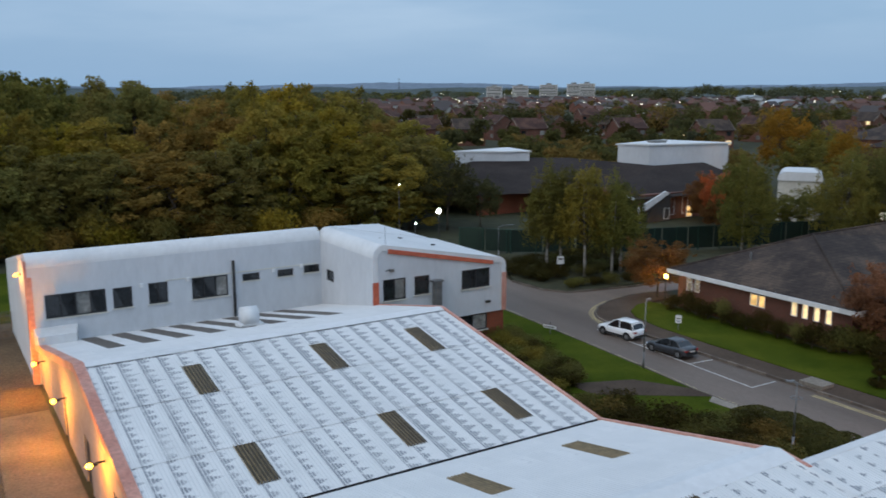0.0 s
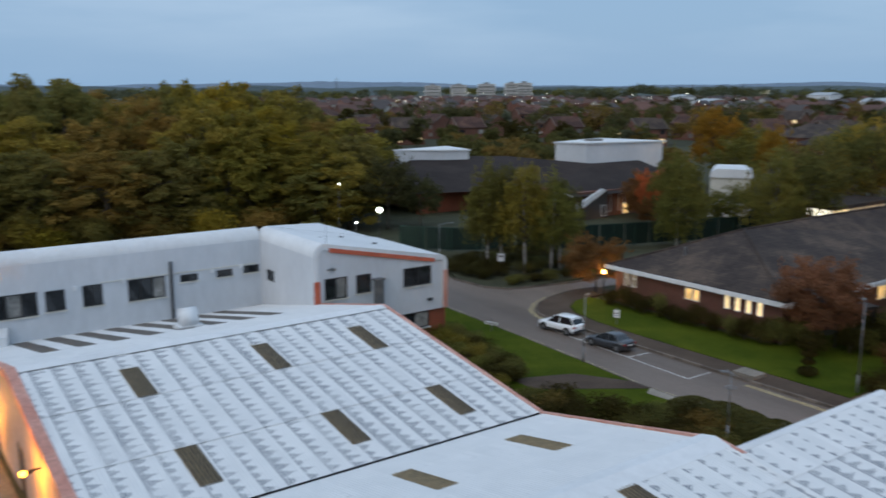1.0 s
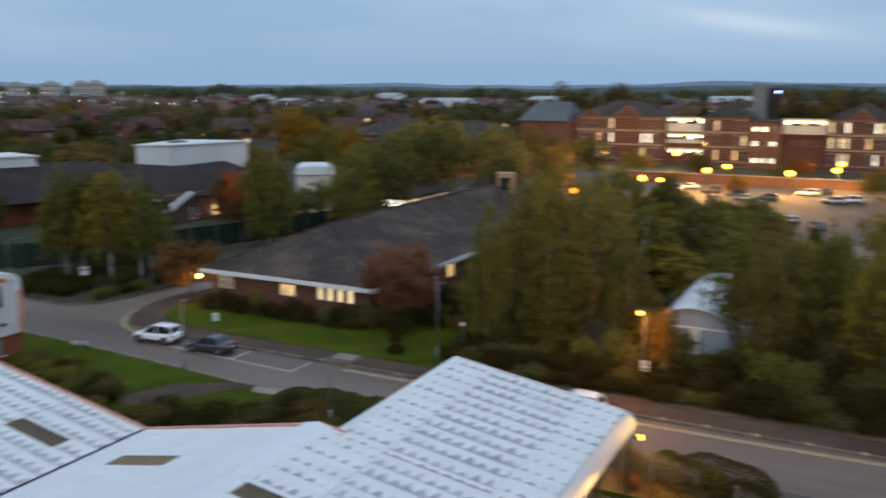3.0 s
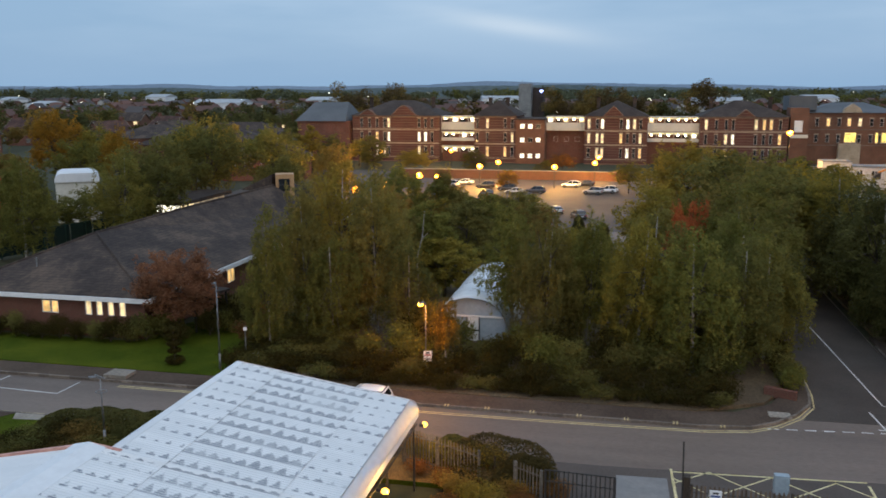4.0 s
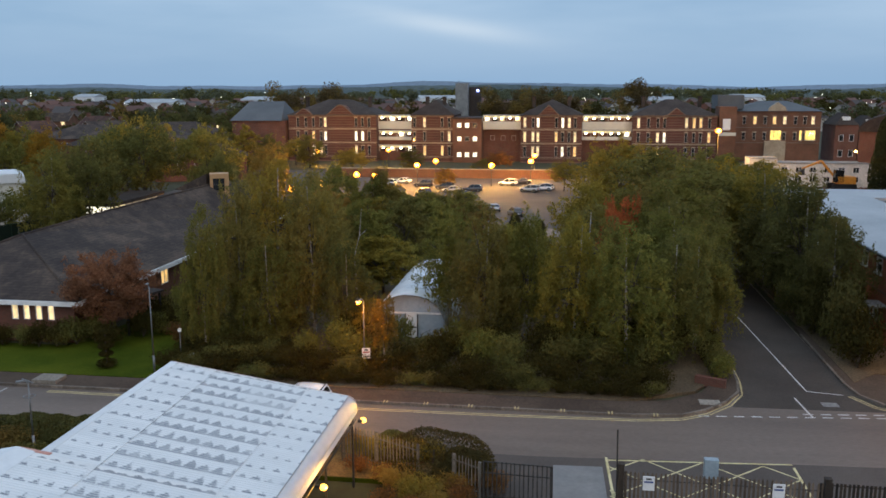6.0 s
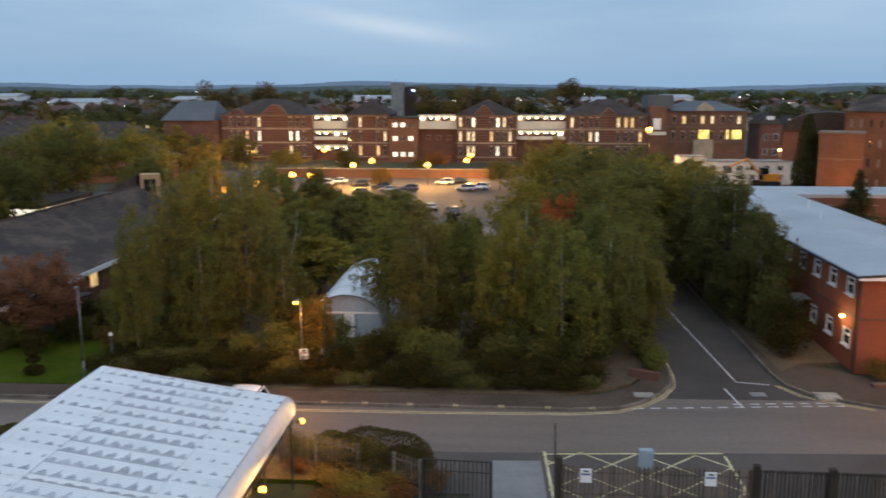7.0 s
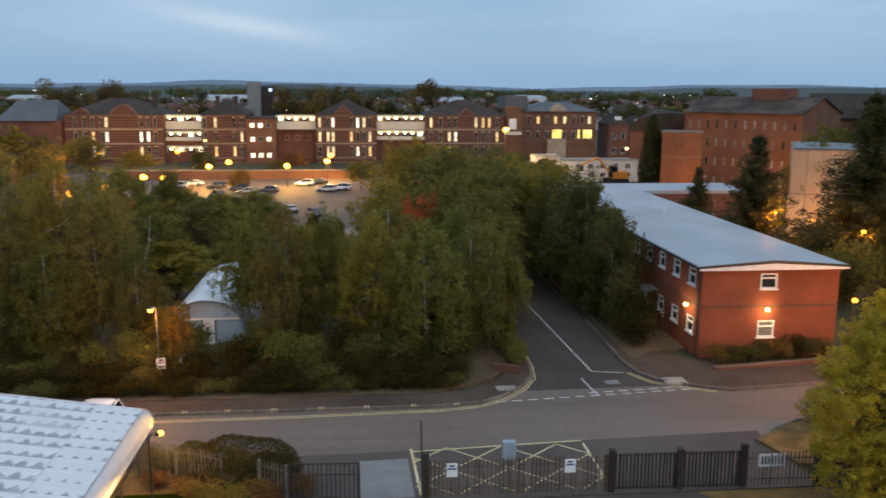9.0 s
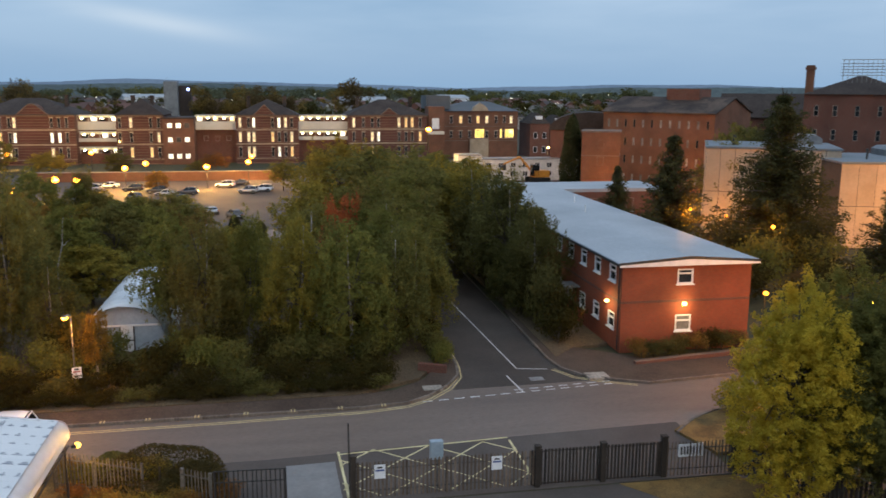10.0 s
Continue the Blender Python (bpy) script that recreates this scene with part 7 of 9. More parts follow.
# the wood beyond the field
for row, (dist, tall, step) in enumerate(((94, 11.0, 2.4), (104, 14.6, 2.4), (118, 16.4, 2.3), (135, 17.0, 2.2), (152, 17.3, 2.1))):
    b = -7.0
    while b < 27.6 - (1.5 if row > 2 else 0):
        b += step * R_.uniform(0.75, 1.25)
        d = dist + R_.uniform(-4, 5) + (8 if b > 22 and row == 0 else 0)
        swell = 1.09 if b < 7 or 17 < b < 23 else 1.0
        h = tall * R_.uniform(0.93, 1.05) * swell * (0.86 if b > 26 else 1.0) * (1.13 if b < 13 and row > 1 else 1.0)
        hue = R_.choice(((OLIVE, AMBERED, MOSS, OLIVE, AMBERED, MOSS), (OLIVE, MOSS, AMBERED, OLIVE, LIME), (MOSS, OLIVE, AMBERED, OLIVE), (AMBERED, MOSS, OLIVE), (OLIVE, AMBERED, MOSS))[row])
        if b < 11 and row >= 2:
            hue = R_.choice((GREEN, GREEN, MOSS))
        if 18.5 < b < 24.5 and row >= 1:
            hue = R_.choice((LIME, OLIVE, OLIVE, GOLD))
        if b > 25.5:
            hue = R_.choice((OLIVE, MOSS, AMBERED))
        plant(R_.choice(("wood_a", "wood_b", "wood_c")), math.sin(radians(b)) * d, math.cos(radians(b)) * d, h, R_.uniform(4.8, 6.4), hue, "in the wood", "trees of the wood")
for i in range(26):
    b = radians(-3 + i * 1.15 + R_.uniform(-0.4, 0.4))
    d = 91 + R_.uniform(-2, 3) + (6 if i > 20 else 0)
    plant(R_.choice(("shrub_a", "shrub_b", "shrub_c")), math.sin(b) * d, math.cos(b) * d, R_.uniform(2.5, 5.0), R_.uniform(2.0, 3.6), R_.choice((OLIVE, AMBERED, LIME, MOSS, AMBERED)), "at the edge of the wood", "shrubs at the wood's edge")
# shrubs, hedges and beds
def shrubs(pts, hues, place, group, spread=0.35):
    for x, y, h, r in pts:
        plant(R_.choice(("shrub_a", "shrub_b", "shrub_c")), x + R_.uniform(-spread, spread), y + R_.uniform(-spread, spread), h * R_.uniform(0.85, 1.15), r * R_.uniform(0.9, 1.15), R_.choice(hues), place, group)


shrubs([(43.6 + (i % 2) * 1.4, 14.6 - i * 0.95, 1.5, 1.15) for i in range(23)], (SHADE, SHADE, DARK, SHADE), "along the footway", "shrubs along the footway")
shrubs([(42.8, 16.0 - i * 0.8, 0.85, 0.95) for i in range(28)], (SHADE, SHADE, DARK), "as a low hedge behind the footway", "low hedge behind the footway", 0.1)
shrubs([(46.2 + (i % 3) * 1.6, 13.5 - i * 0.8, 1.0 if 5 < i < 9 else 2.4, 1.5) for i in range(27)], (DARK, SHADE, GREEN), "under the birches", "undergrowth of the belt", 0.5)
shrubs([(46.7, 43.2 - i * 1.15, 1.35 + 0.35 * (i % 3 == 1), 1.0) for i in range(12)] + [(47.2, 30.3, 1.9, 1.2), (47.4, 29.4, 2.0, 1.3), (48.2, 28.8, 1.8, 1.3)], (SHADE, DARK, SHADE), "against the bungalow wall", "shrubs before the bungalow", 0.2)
shrubs([(48.6, 28.9, 1.8, 1.4), (50.6, 25.5, 1.7, 1.4), (52.4, 23.4, 2.2, 1.6), (48.5, 22.6, 1.5, 1.3), (54.2, 25.0, 2.4, 1.6)], (DARK, GREEN, RUST), "beside the lawn", "shrubs beside the lawn")
shrubs([(32.5 - i * 0.12 - (i % 3) * 0.85, 44.0 - i * 0.45, 0.9 + 0.3 * (i % 4 == 1), 1.1) for i in range(24)], (DARK, GREEN, SHADE, GREEN, OLIVE), "on the verge", "shrubs on the verge", 0.4)
shrubs([(27.6 + R_.uniform(-1.6, 1.6), 31.4 - i * 0.7, 1.3, 1.5) for i in range(10)] + [(29.4 + (i % 3) * 1.2 + i * 0.03, 26.4 - i * 0.34, 1.0, 1.25) for i in range(14)], (DARK, SHADE, SHADE, BROWN), "beside the workshop gable", "shrubs beside the workshop")
shrubs([(33.9 + R_.uniform(-0.7, 0.6), 7.4 - i * 0.6, 0.9, 0.9) for i in range(6)], (OLIVE, OLIVE, GREEN), "between fence and road", "shrubs between fence and road")
def clipped(x, y, h, r, hue, label, seed):
    """A bush clipped to a smooth dome."""
    rng = np.random.default_rng(seed)
    t = thing("clipped_bush", label, "bush", x, y, 0, group="clipped bushes")
    d = rng.normal(size=(8000, 3))
    d /= np.linalg.norm(d, axis=1)[:, None]
    d[:, 2] = np.abs(d[:, 2])
    bump = 1 + 0.05 * np.sin(d[:, 0] * 5 + seed) + 0.04 * np.sin(d[:, 1] * 7)
    pos = d * np.array([r, r, h]) * (rng.uniform(0.8, 1.0, 8000) ** 0.4 * bump)[:, None]
    part("stem", Shape().tube((0, 0, -0.2), (0, 0, h * 0.5), 0.06, 0.04, 6), M["bark"], t)
    part("foliage", leaf_mesh("foliage", pos, 0.105, rng, d), None, t).color = (*hue, 1)


for i in range(6):
    clipped(33.4 + (i % 2) * 0.35, 25.0 - i * 1.35, 0.85 + 0.1 * (i % 3), 1.75, DEEP, "dark green bush clipped smooth in the hedge by the road", 20 + i)
LOAM = (0.084, 0.066, 0.025)
clipped(33.1, 4.4, 1.4, 2.6, LOAM, "dark green bush clipped to a dome by the road", 1)
clipped(32.3, 3.0, 1.2, 1.3, LOAM, "low green bush clipped to a dome by the gate", 2)
clipped(34.2, 6.4, 0.9, 1.3, DARK, "low olive bush clipped to a dome by the kerb", 3)
# rust and amber hues here carry the corner lamp's orange light in the leaves
shrubs([(30.9 - (i % 2) * 0.9, 5.2 - i * 0.8, 0.8, 0.9) for i in range(5)], (AMBERED, RUST, OLIVE), "beside the workshop corner", "shrubs between fence and road")
shrubs([(30.4, 5.6, 0.9, 0.9), (29.6, 5.0, 1.0, 1.0), (28.9, 5.7, 0.9, 0.9), (30.0, 4.2, 0.9, 1.0), (29.2, 3.9, 0.8, 0.9), (30.4, 3.4, 0.8, 0.8), (28.4, 4.6, 0.9, 0.9), (31.8, 6.1, 0.7, 0.75), (32.3, 7.5, 0.7, 0.7), (31.3, 5.4, 0.7, 0.7)], (RUST, AMBERED, OLIVE), "inside the fence corner", "shrubs inside the fence corner")
shrubs([(34.2, 7.8, 1.0, 0.9), (33.8, 6.0, 1.0, 1.0), (33.6, 7.0, 1.1, 0.9)], (OLIVE, BROWN), "between fence and road", "shrubs between fence and road")
shrubs([(45.6 + 0.14 * i, -21.6 - i * 1.02, 1.15 + 0.3 * (i > 3), 1.0) for i in range(8)], (DEEP, SHADE, BROWN), "before the brick block", "shrubs before the brick block", 0.15)
shrubs([(49.2 + i * 1.2, -17.5 - (i % 2) * 1.0, 2.9 + 0.8 * (i % 3), 1.7) for i in range(16)], (DARK, DEEP, SHADE), "beside the side road", "shrubs beside the side road")
for x, y, h in ((87.9, 4.2, 3.2), (84.4, 1.5, 3.0)):
    plant("column", x, y, h, 0.8, PINE, "beside the car park path")
shrubs([(36.0, -23.0, 1.4, 1.4), (35.2, -25.0, 1.8, 1.6)], (GOLD, OLIVE), "at the entrance", "shrubs at the entrance")
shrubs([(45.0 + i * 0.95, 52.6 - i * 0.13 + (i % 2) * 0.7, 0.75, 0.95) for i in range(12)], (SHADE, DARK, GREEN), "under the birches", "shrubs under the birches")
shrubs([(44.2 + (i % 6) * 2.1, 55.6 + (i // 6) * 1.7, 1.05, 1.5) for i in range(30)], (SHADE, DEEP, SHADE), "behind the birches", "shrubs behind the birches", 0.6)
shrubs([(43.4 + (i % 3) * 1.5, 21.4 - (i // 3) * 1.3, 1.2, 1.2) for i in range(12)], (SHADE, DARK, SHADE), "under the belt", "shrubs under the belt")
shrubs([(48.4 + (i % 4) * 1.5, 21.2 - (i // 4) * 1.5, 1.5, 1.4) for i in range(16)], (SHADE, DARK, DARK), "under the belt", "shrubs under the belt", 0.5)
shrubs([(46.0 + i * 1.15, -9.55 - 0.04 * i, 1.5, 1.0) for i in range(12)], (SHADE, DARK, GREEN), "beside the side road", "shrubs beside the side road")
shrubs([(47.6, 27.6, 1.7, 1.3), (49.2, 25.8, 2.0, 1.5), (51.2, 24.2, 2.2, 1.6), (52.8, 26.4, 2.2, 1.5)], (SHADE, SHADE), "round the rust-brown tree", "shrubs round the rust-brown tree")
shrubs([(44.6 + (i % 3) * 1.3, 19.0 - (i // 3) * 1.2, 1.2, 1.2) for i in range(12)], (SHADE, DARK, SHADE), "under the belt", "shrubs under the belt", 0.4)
# clipped topiary on the lawn
top = thing("topiary", "dark clipped yew topiary in stacked tiers on the lawn", "topiary", 43.5, 25.2, 0)
rng_ = np.random.default_rng(9)
part("stem", Shape().tube((0, 0, 0), (0, 0, 2.2), 0.05, 0.04), M["bark"], top)
for z, r in ((0.28, 0.62), (0.85, 0.42), (1.3, 0.46), (1.75, 0.36), (2.15, 0.30)):
    pos_, out__ = clump_points(rng_, np.array([[0, 0, z]]), np.array([r]), 1300, 0.42)
    o = part("tier", leaf_mesh("tier", pos_, 0.09, rng_, out__), None, top)
    o.color = (*SHADE, 1)
litter = setting("leaf_litter", Shape().prism([(31.2, -16.6), (34.0, -16.9), (34.0, -19.2), (31.2, -19.2)], -0.3, ROAD_Z - 0.004), M["leaf_litter"], "fallen yellow leaves beside the fence", "leaf litter")
setting("leaf_litter_yard", Shape().prism([(24.0, -19.0), (30.1, -14.2), (30.1, -19.2), (26.0, -23.0)][::-1], -0.3, ROAD_Z - 0.01), M["leaf_litter"], "fallen yellow leaves in the yard", "leaf litter")
setting("leaf_litter_corner", Shape().prism([(31.45, 4.05), (34.55, 4.05), (34.55, 9.5), (31.45, 9.5)], -0.3, 0.026), M["leaf_litter"], "fallen leaves on the ground inside the fence corner", "leaf litter")
setting("entry_verge", Shape().prism([(34.8, -18.9), (36.0, -20.5), (36.9, -22.5), (37.0, -30), (32, -30), (32, -19.6)][::-1], -0.3, 0.0), M["leaf_litter"], "leaf-covered verge at the entrance", "grass verge")

# ---- hospital blocks beyond the car park ----
M["room_white"] = lit_room("room_white", (1.0, 0.93, 0.72), 2.4)
M["bay_glow"] = lit_room("bay_glow", (1.0, 0.72, 0.16), 2.4)
M["gallery_light"] = glow("gallery_light", (1.0, 0.92, 0.66), 9)
M["gallery_ceiling"] = glow("gallery_ceiling", (0.75, 0.68, 0.42), 0.5)
M["render_white"] = surf("render_white", (0.5, 0.48, 0.45), (0.66, 0.64, 0.6), 0.4, 5, 0.8, bump=0.1)
M["stone"] = surf("stone", (0.30, 0.24, 0.17), (0.42, 0.35, 0.26), 0.6, 6, 0.85, bump=0.2)
RW = random.Random(17)


def sash(parent, y, z, x, w=0.62, h=2.1, lit=0.45, mats=None):
    """A tall window with a stone head and sill in a wall that faces -x."""
    pane = RW.choice(mats or [M["room_white"], M["room_cream"], M["room_cream"], M["room_warm"]]) if RW.random() < lit else M["glass_dark"]
    ob = window(parent, "y", y - w / 2, y + w / 2, z, z + h, x, -1, M["sash_frame"], [pane], 1, False, 0.12, 0.05, transom=z + h * 0.5)
    part("lintel", Shape().box(x - 0.06, x - 0.001, y - w / 2 - 0.12, y + w / 2 + 0.12, z + h, z + h + 0.2), M["stone"], ob)
    return ob


M["sash_frame"] = surf("sash_frame", (0.36, 0.34, 0.31), (0.46, 0.44, 0.40), 2, 9, 0.6, bump=0.0, grit=0.1)
ROWS = (1.3, 4.5, 7.6)


def ward(y0, y1, cols, gables=(), x=190, depth=15, eave=10.3, lit=0.45, wall="brick_band", dark=(), label="three-storey striped red brick hospital block with slate roof"):
    """cols: the windows' places along the front; gables: (middle, half width, rise, curved); dark: rows with few lit windows."""
    b = thing("hospital_block", label, "hospital", x + depth / 2, (y0 + y1) / 2, 0, group="hospital blocks", placed=True)
    holes = [(c - 0.31, c + 0.31, z, z + 2.1) for c in cols for z in ROWS]
    part("wall", Shape().wall_y(y0, y1, x, 0.4, -0.2, eave, holes), M[wall], b)
    part("wall", Shape().box(x + 0.4, x + depth, y0, y0 + 0.4, -0.2, eave), M[wall], b)
    part("wall", Shape().box(x + 0.4, x + depth, y1 - 0.4, y1, -0.2, eave), M[wall], b)
    roof = part("roof", hip_roof(x, x + depth, y0, y1, eave, 3.4), M["slate"], b)
    for z in (0.9, 3.95, 4.15, 7.05, 7.25):
        part("string_course", Shape().box(x - 0.07, x - 0.001, y0, y1, z, z + 0.12), M["stone"], b)
    part("cornice", Shape().box(x - 0.25, x - 0.001, y0 - 0.1, y1 + 0.1, eave - 0.3, eave - 0.02), M["stone_dark"], b)
    for c in cols:
        for i, z in enumerate(ROWS):
            sash(b, c, z, x, lit=lit * (0.3 if i in dark else 1.0))
    for g, half, rise, curved in gables:
        if curved:
            outline = [(g - half, eave - 0.1), (g + half, eave - 0.1)] + [(g + half * (1 - k / 8) * math.cos(k * 0.06), eave + rise * math.sin(k / 8 * 1.5708) ** 1.6) for k in range(1, 9)] + [(g - half * (1 - k / 8) * math.cos(k * 0.06), eave + rise * math.sin(k / 8 * 1.5708) ** 1.6) for k in range(7, 0, -1)]
        else:
            outline = [(g - half, eave - 0.1), (g + half, eave - 0.1), (g, eave + rise)]
        gb = part("gable", Shape().profile(outline, x - 0.12, x + 3.5), M[wall], b)
        part("coping", bent_tube([(x - 0.15, py, pz + 0.05) for py, pz in outline[1:] + outline[:1]], 0.13, 5), M["stone_dark"], gb)
    for yy in (y0 + 2.5, y1 - 3.0):
        part("chimney", Shape().box(x + 6.5, x + 7.3, yy, yy + 0.8, eave + 1.6, eave + 3.9).box(x + 6.4, x + 7.4, yy - 0.1, yy + 0.9, eave + 3.9, eave + 4.05), M["slate"], roof)
    return b


M["stone_dark"] = surf("stone_dark", (0.13, 0.09, 0.07), (0.2, 0.145, 0.11), 0.6, 6, 0.85, bump=0.2)
ward(41.7, 62.3, [60.1, 58.2, 56.4, 54.6, 53.6, 46.4, 44.9, 43.4], [(58.6, 2.2, 1.3, True), (50.0, 3.3, 2.2, True)], dark=(2,), lit=0.55)
ward(24.1, 33.6, [32.9, 30.6, 26.6, 25.0], [], lit=0.35)
ward(-4.4, 9.0, [8.1, 6.3, 5.2, 1.2, -0.2, -1.6, -2.9], [(2.9, 2.3, 2.2, False)], lit=0.5)
ward(-33.0, -15.3, [-16.5, -18.6, -20.6, -22.0, -26.6, -28.2, -29.6, -31.4], [(-24.4, 2.0, 1.5, False)], lit=0.45)
for y0, y1, floors in ((33.65, 41.65, (10.2, 6.7, 3.4)), (9.05, 17.6, (10.2,)), (-15.25, -4.45, (10.2, 6.9))):
    lk = thing("ward_link", "cream-panelled link with lit open galleries between brick blocks", "hospital link", 197, (y0 + y1) / 2, 0, group="hospital links", placed=True)
    part("core", Shape().box(193.4, 202, y0, y1, -0.2, 10.1), M["brick_brown"], lk)
    for i, z in enumerate(floors):
        if i < 2:
            part("panel", Shape().box(192.0, 192.2, y0, y1, z - 3.1 if i == 0 else z - 2.1, z - 1.35), M["cream_clad"], lk, "cream spandrel panel")
        part("slab", Shape().box(191.9, 193.38, y0, y1, z - 0.12, z + 0.08), M["cream_clad"], lk)
        # the galleries' lit ceiling glows by its own material, without a lamp in it
        part("light_strip", Shape().box(192.6, 193.38, y0 + 0.1, y1 - 0.1, z - 0.5, z - 0.2), M["gallery_ceiling"], lk)
        n = max(3, int((y1 - y0) / 1.7))
        for k in range(n):
            a = y0 + (y1 - y0) * (k + 0.5) / n + RW.uniform(-0.2, 0.2)
            part("gallery_lamp", Shape().ball((192.3, a, z - 0.65), 0.15, 0.28, 0.18, 8, 5), M["gallery_light"], lk, "", True)
            if RW.random() < 0.75:
                part("pane", Shape().box(193.2, 193.38, a - 0.6, a + 0.5, z - 1.3, z - 0.5), RW.choice((M["room_white"], M["room_cream"], M["glass_dark"])), lk)
            part("gallery_post", Shape().box(192.02, 192.14, a + 0.75, a + 0.85, z - 1.35, z - 0.12), M["cream_clad"], lk)
    if len(floors) == 1:
        for k in range(3):
            window(lk, "y", y0 + 1.2 + 2.4 * k, y0 + 2.2 + 2.4 * k, 4.6, 5.7, 193.4, -1, M["sash_frame"], [M["blind"]], 1, False)
wing = thing("hospital_wing", "plain flat-roofed brick hospital wing with rows of lit windows", "hospital", 190, 20.8, 0, placed=True)
wy = [(23.0 - 1.75 * i, 24.0 - 1.75 * i, z, z + 1.05) for i in range(3) for z in (1.1, 4.6, 7.6)]
part("wall", Shape().wall_y(17.65, 24.05, 188.9, 0.4, -0.2, 9.5, [(a - 0.9, b - 0.9, c, d) for a, b, c, d in wy]).box(189.3, 200, 17.65, 18.0, -0.2, 9.5), M["brick_mill"], wing)
for a, b, c, d in wy:
    window(wing, "y", a - 0.9, b - 0.9, c, d, 188.9, -1, M["sash_frame"], [M["room_white"] if RW.random() < 0.8 else M["glass_dark"]], 2, False, bar=0.05)
part("roof", Shape().box(188.7, 200, 17.5, 24.1, 9.5, 9.8), M["slate"], wing)
M["hall_slate"] = surf("hall_slate", (0.075, 0.082, 0.09), (0.11, 0.117, 0.125), 0.2, 5.0, 0.6, bump=0.1, grit=0.15)
hall = thing("grey_hall", "hall with a pale grey slate gable roof", "hall", 195, 68, 0, placed=True)
part("wall", Shape().box(189, 203, 62.8, 75.5, -0.2, 9.0), M["brick_brown"], hall)
part("roof", Shape().face((188.5, 63.5, 9.0), (188.5, 75.9, 9.0), (196, 73.6, 13.3), (196, 65.0, 13.3)).face((188.5, 75.9, 9.0), (203.5, 75.9, 9), (196, 73.6, 13.3)).face((203.5, 63.5, 9.0), (188.5, 63.5, 9.0), (196, 65, 13.3)).face((203.5, 75.9, 9), (203.5, 63.5, 9), (196, 65, 13.3), (196, 73.6, 13.3)), M["hall_slate"], hall)
for x, y, w, l, h in ((158, 82, 14, 26, 8.2), (170, 100, 16, 20, 8.6), (150, 66, 12, 16, 6.5), (176, 84, 12, 22, 9.0)):
    lb = thing("low_block", "long low brown building with a dark tiled roof", "building", x, y, 0, 22, "dark-roofed buildings")
    part("wall", Shape().box(-w / 2, w / 2, -l / 2, l / 2, -0.2, h - 2.4), M["brick_brown"], lb)
    part("roof", hip_roof(-w / 2, w / 2, -l / 2, l / 2, h - 2.4, 2.6), M["tiles"], lb)
    for k in range(5):
        window(lb, "y", -l / 2 + 2 + k * l / 5.5, -l / 2 + 3.3 + k * l / 5.5, h - 4.6, h - 3.2, -w / 2, -1, M["white_frame"], [M["glass_dark"] if k % 3 else M["room_warm"]], 1, False)

# to the right: the stone-fronted house, terraces, the mill and taller brickwork
house = thing("stone_house", "large brick house with stone pediment and lit ground floor", "house", 206, -47.6, 0, placed=True)
hcols = [-40.5, -42.8, -45.0, -47.0, -49.2, -51.5, -53.5, -55.2]
part("wall", Shape().wall_y(-56.9, -38.6, 200, 0.4, -0.2, 11.0, [(c - 0.36, c + 0.36, z, z + 1.7) for c in hcols for z in (4.6, 8.1)]), M["brick_mill"], house)
for z in (3.9, 7.3):
    part("string_course", Shape().box(199.9, 199.999, -56.9, -38.6, z, z + 0.2), M["stone_dark"], house)
for c in hcols:
    for z in (4.6, 8.1):
        sash(house, c, z, 200, 0.72, 1.7, 0.3, [M["room_warm"], M["room_cream"]])
part("portico", Shape().box(199.2, 200, -49.5, -45.0, 0, 4.4), M["stone"], house, "pale stone entrance bay")
for by0, by1 in ((-48.6, -46.2), (-55.9, -53.6), (-53.0, -52.4)):
    window(house, "y", by0, by1, 4.6, 6.8, 199.9, -1, M["stone"], [M["bay_glow"]], 3 if by1 - by0 > 1 else 1, True, 0.1, 0.1)
part("pediment", Shape().profile([(-49.6, 11.0), (-45.4, 11.0), (-46.0, 12.0), (-47.5, 13.0), (-49.0, 12.0)], 199.8, 201), M["stone"], house)
part("roof", hip_roof(200, 212, -56.9, -38.6, 11.0, 2.2), M["hall_slate"], house)
stair = thing("stair_tower", "brick stair tower with pale panels and a flat roof", "tower", 193, -35.2, 0, placed=True)
part("shaft", Shape().box(190.5, 196, -37.0, -33.4, -0.2, 12.2), M["brick_mill"], stair)
part("lift_house", Shape().box(200, 208, -40.2, -34.5, 11.5, 14.6), M["hall_slate"], stair)
part("panel", Shape().box(190.3, 190.48, -35.8, -34.2, 7.2, 9.6), M["white_frame"], stair)
part("panel", Shape().box(190.2, 190.48, -37, -33.4, 6.0, 6.7), M["cream_clad"], stair)
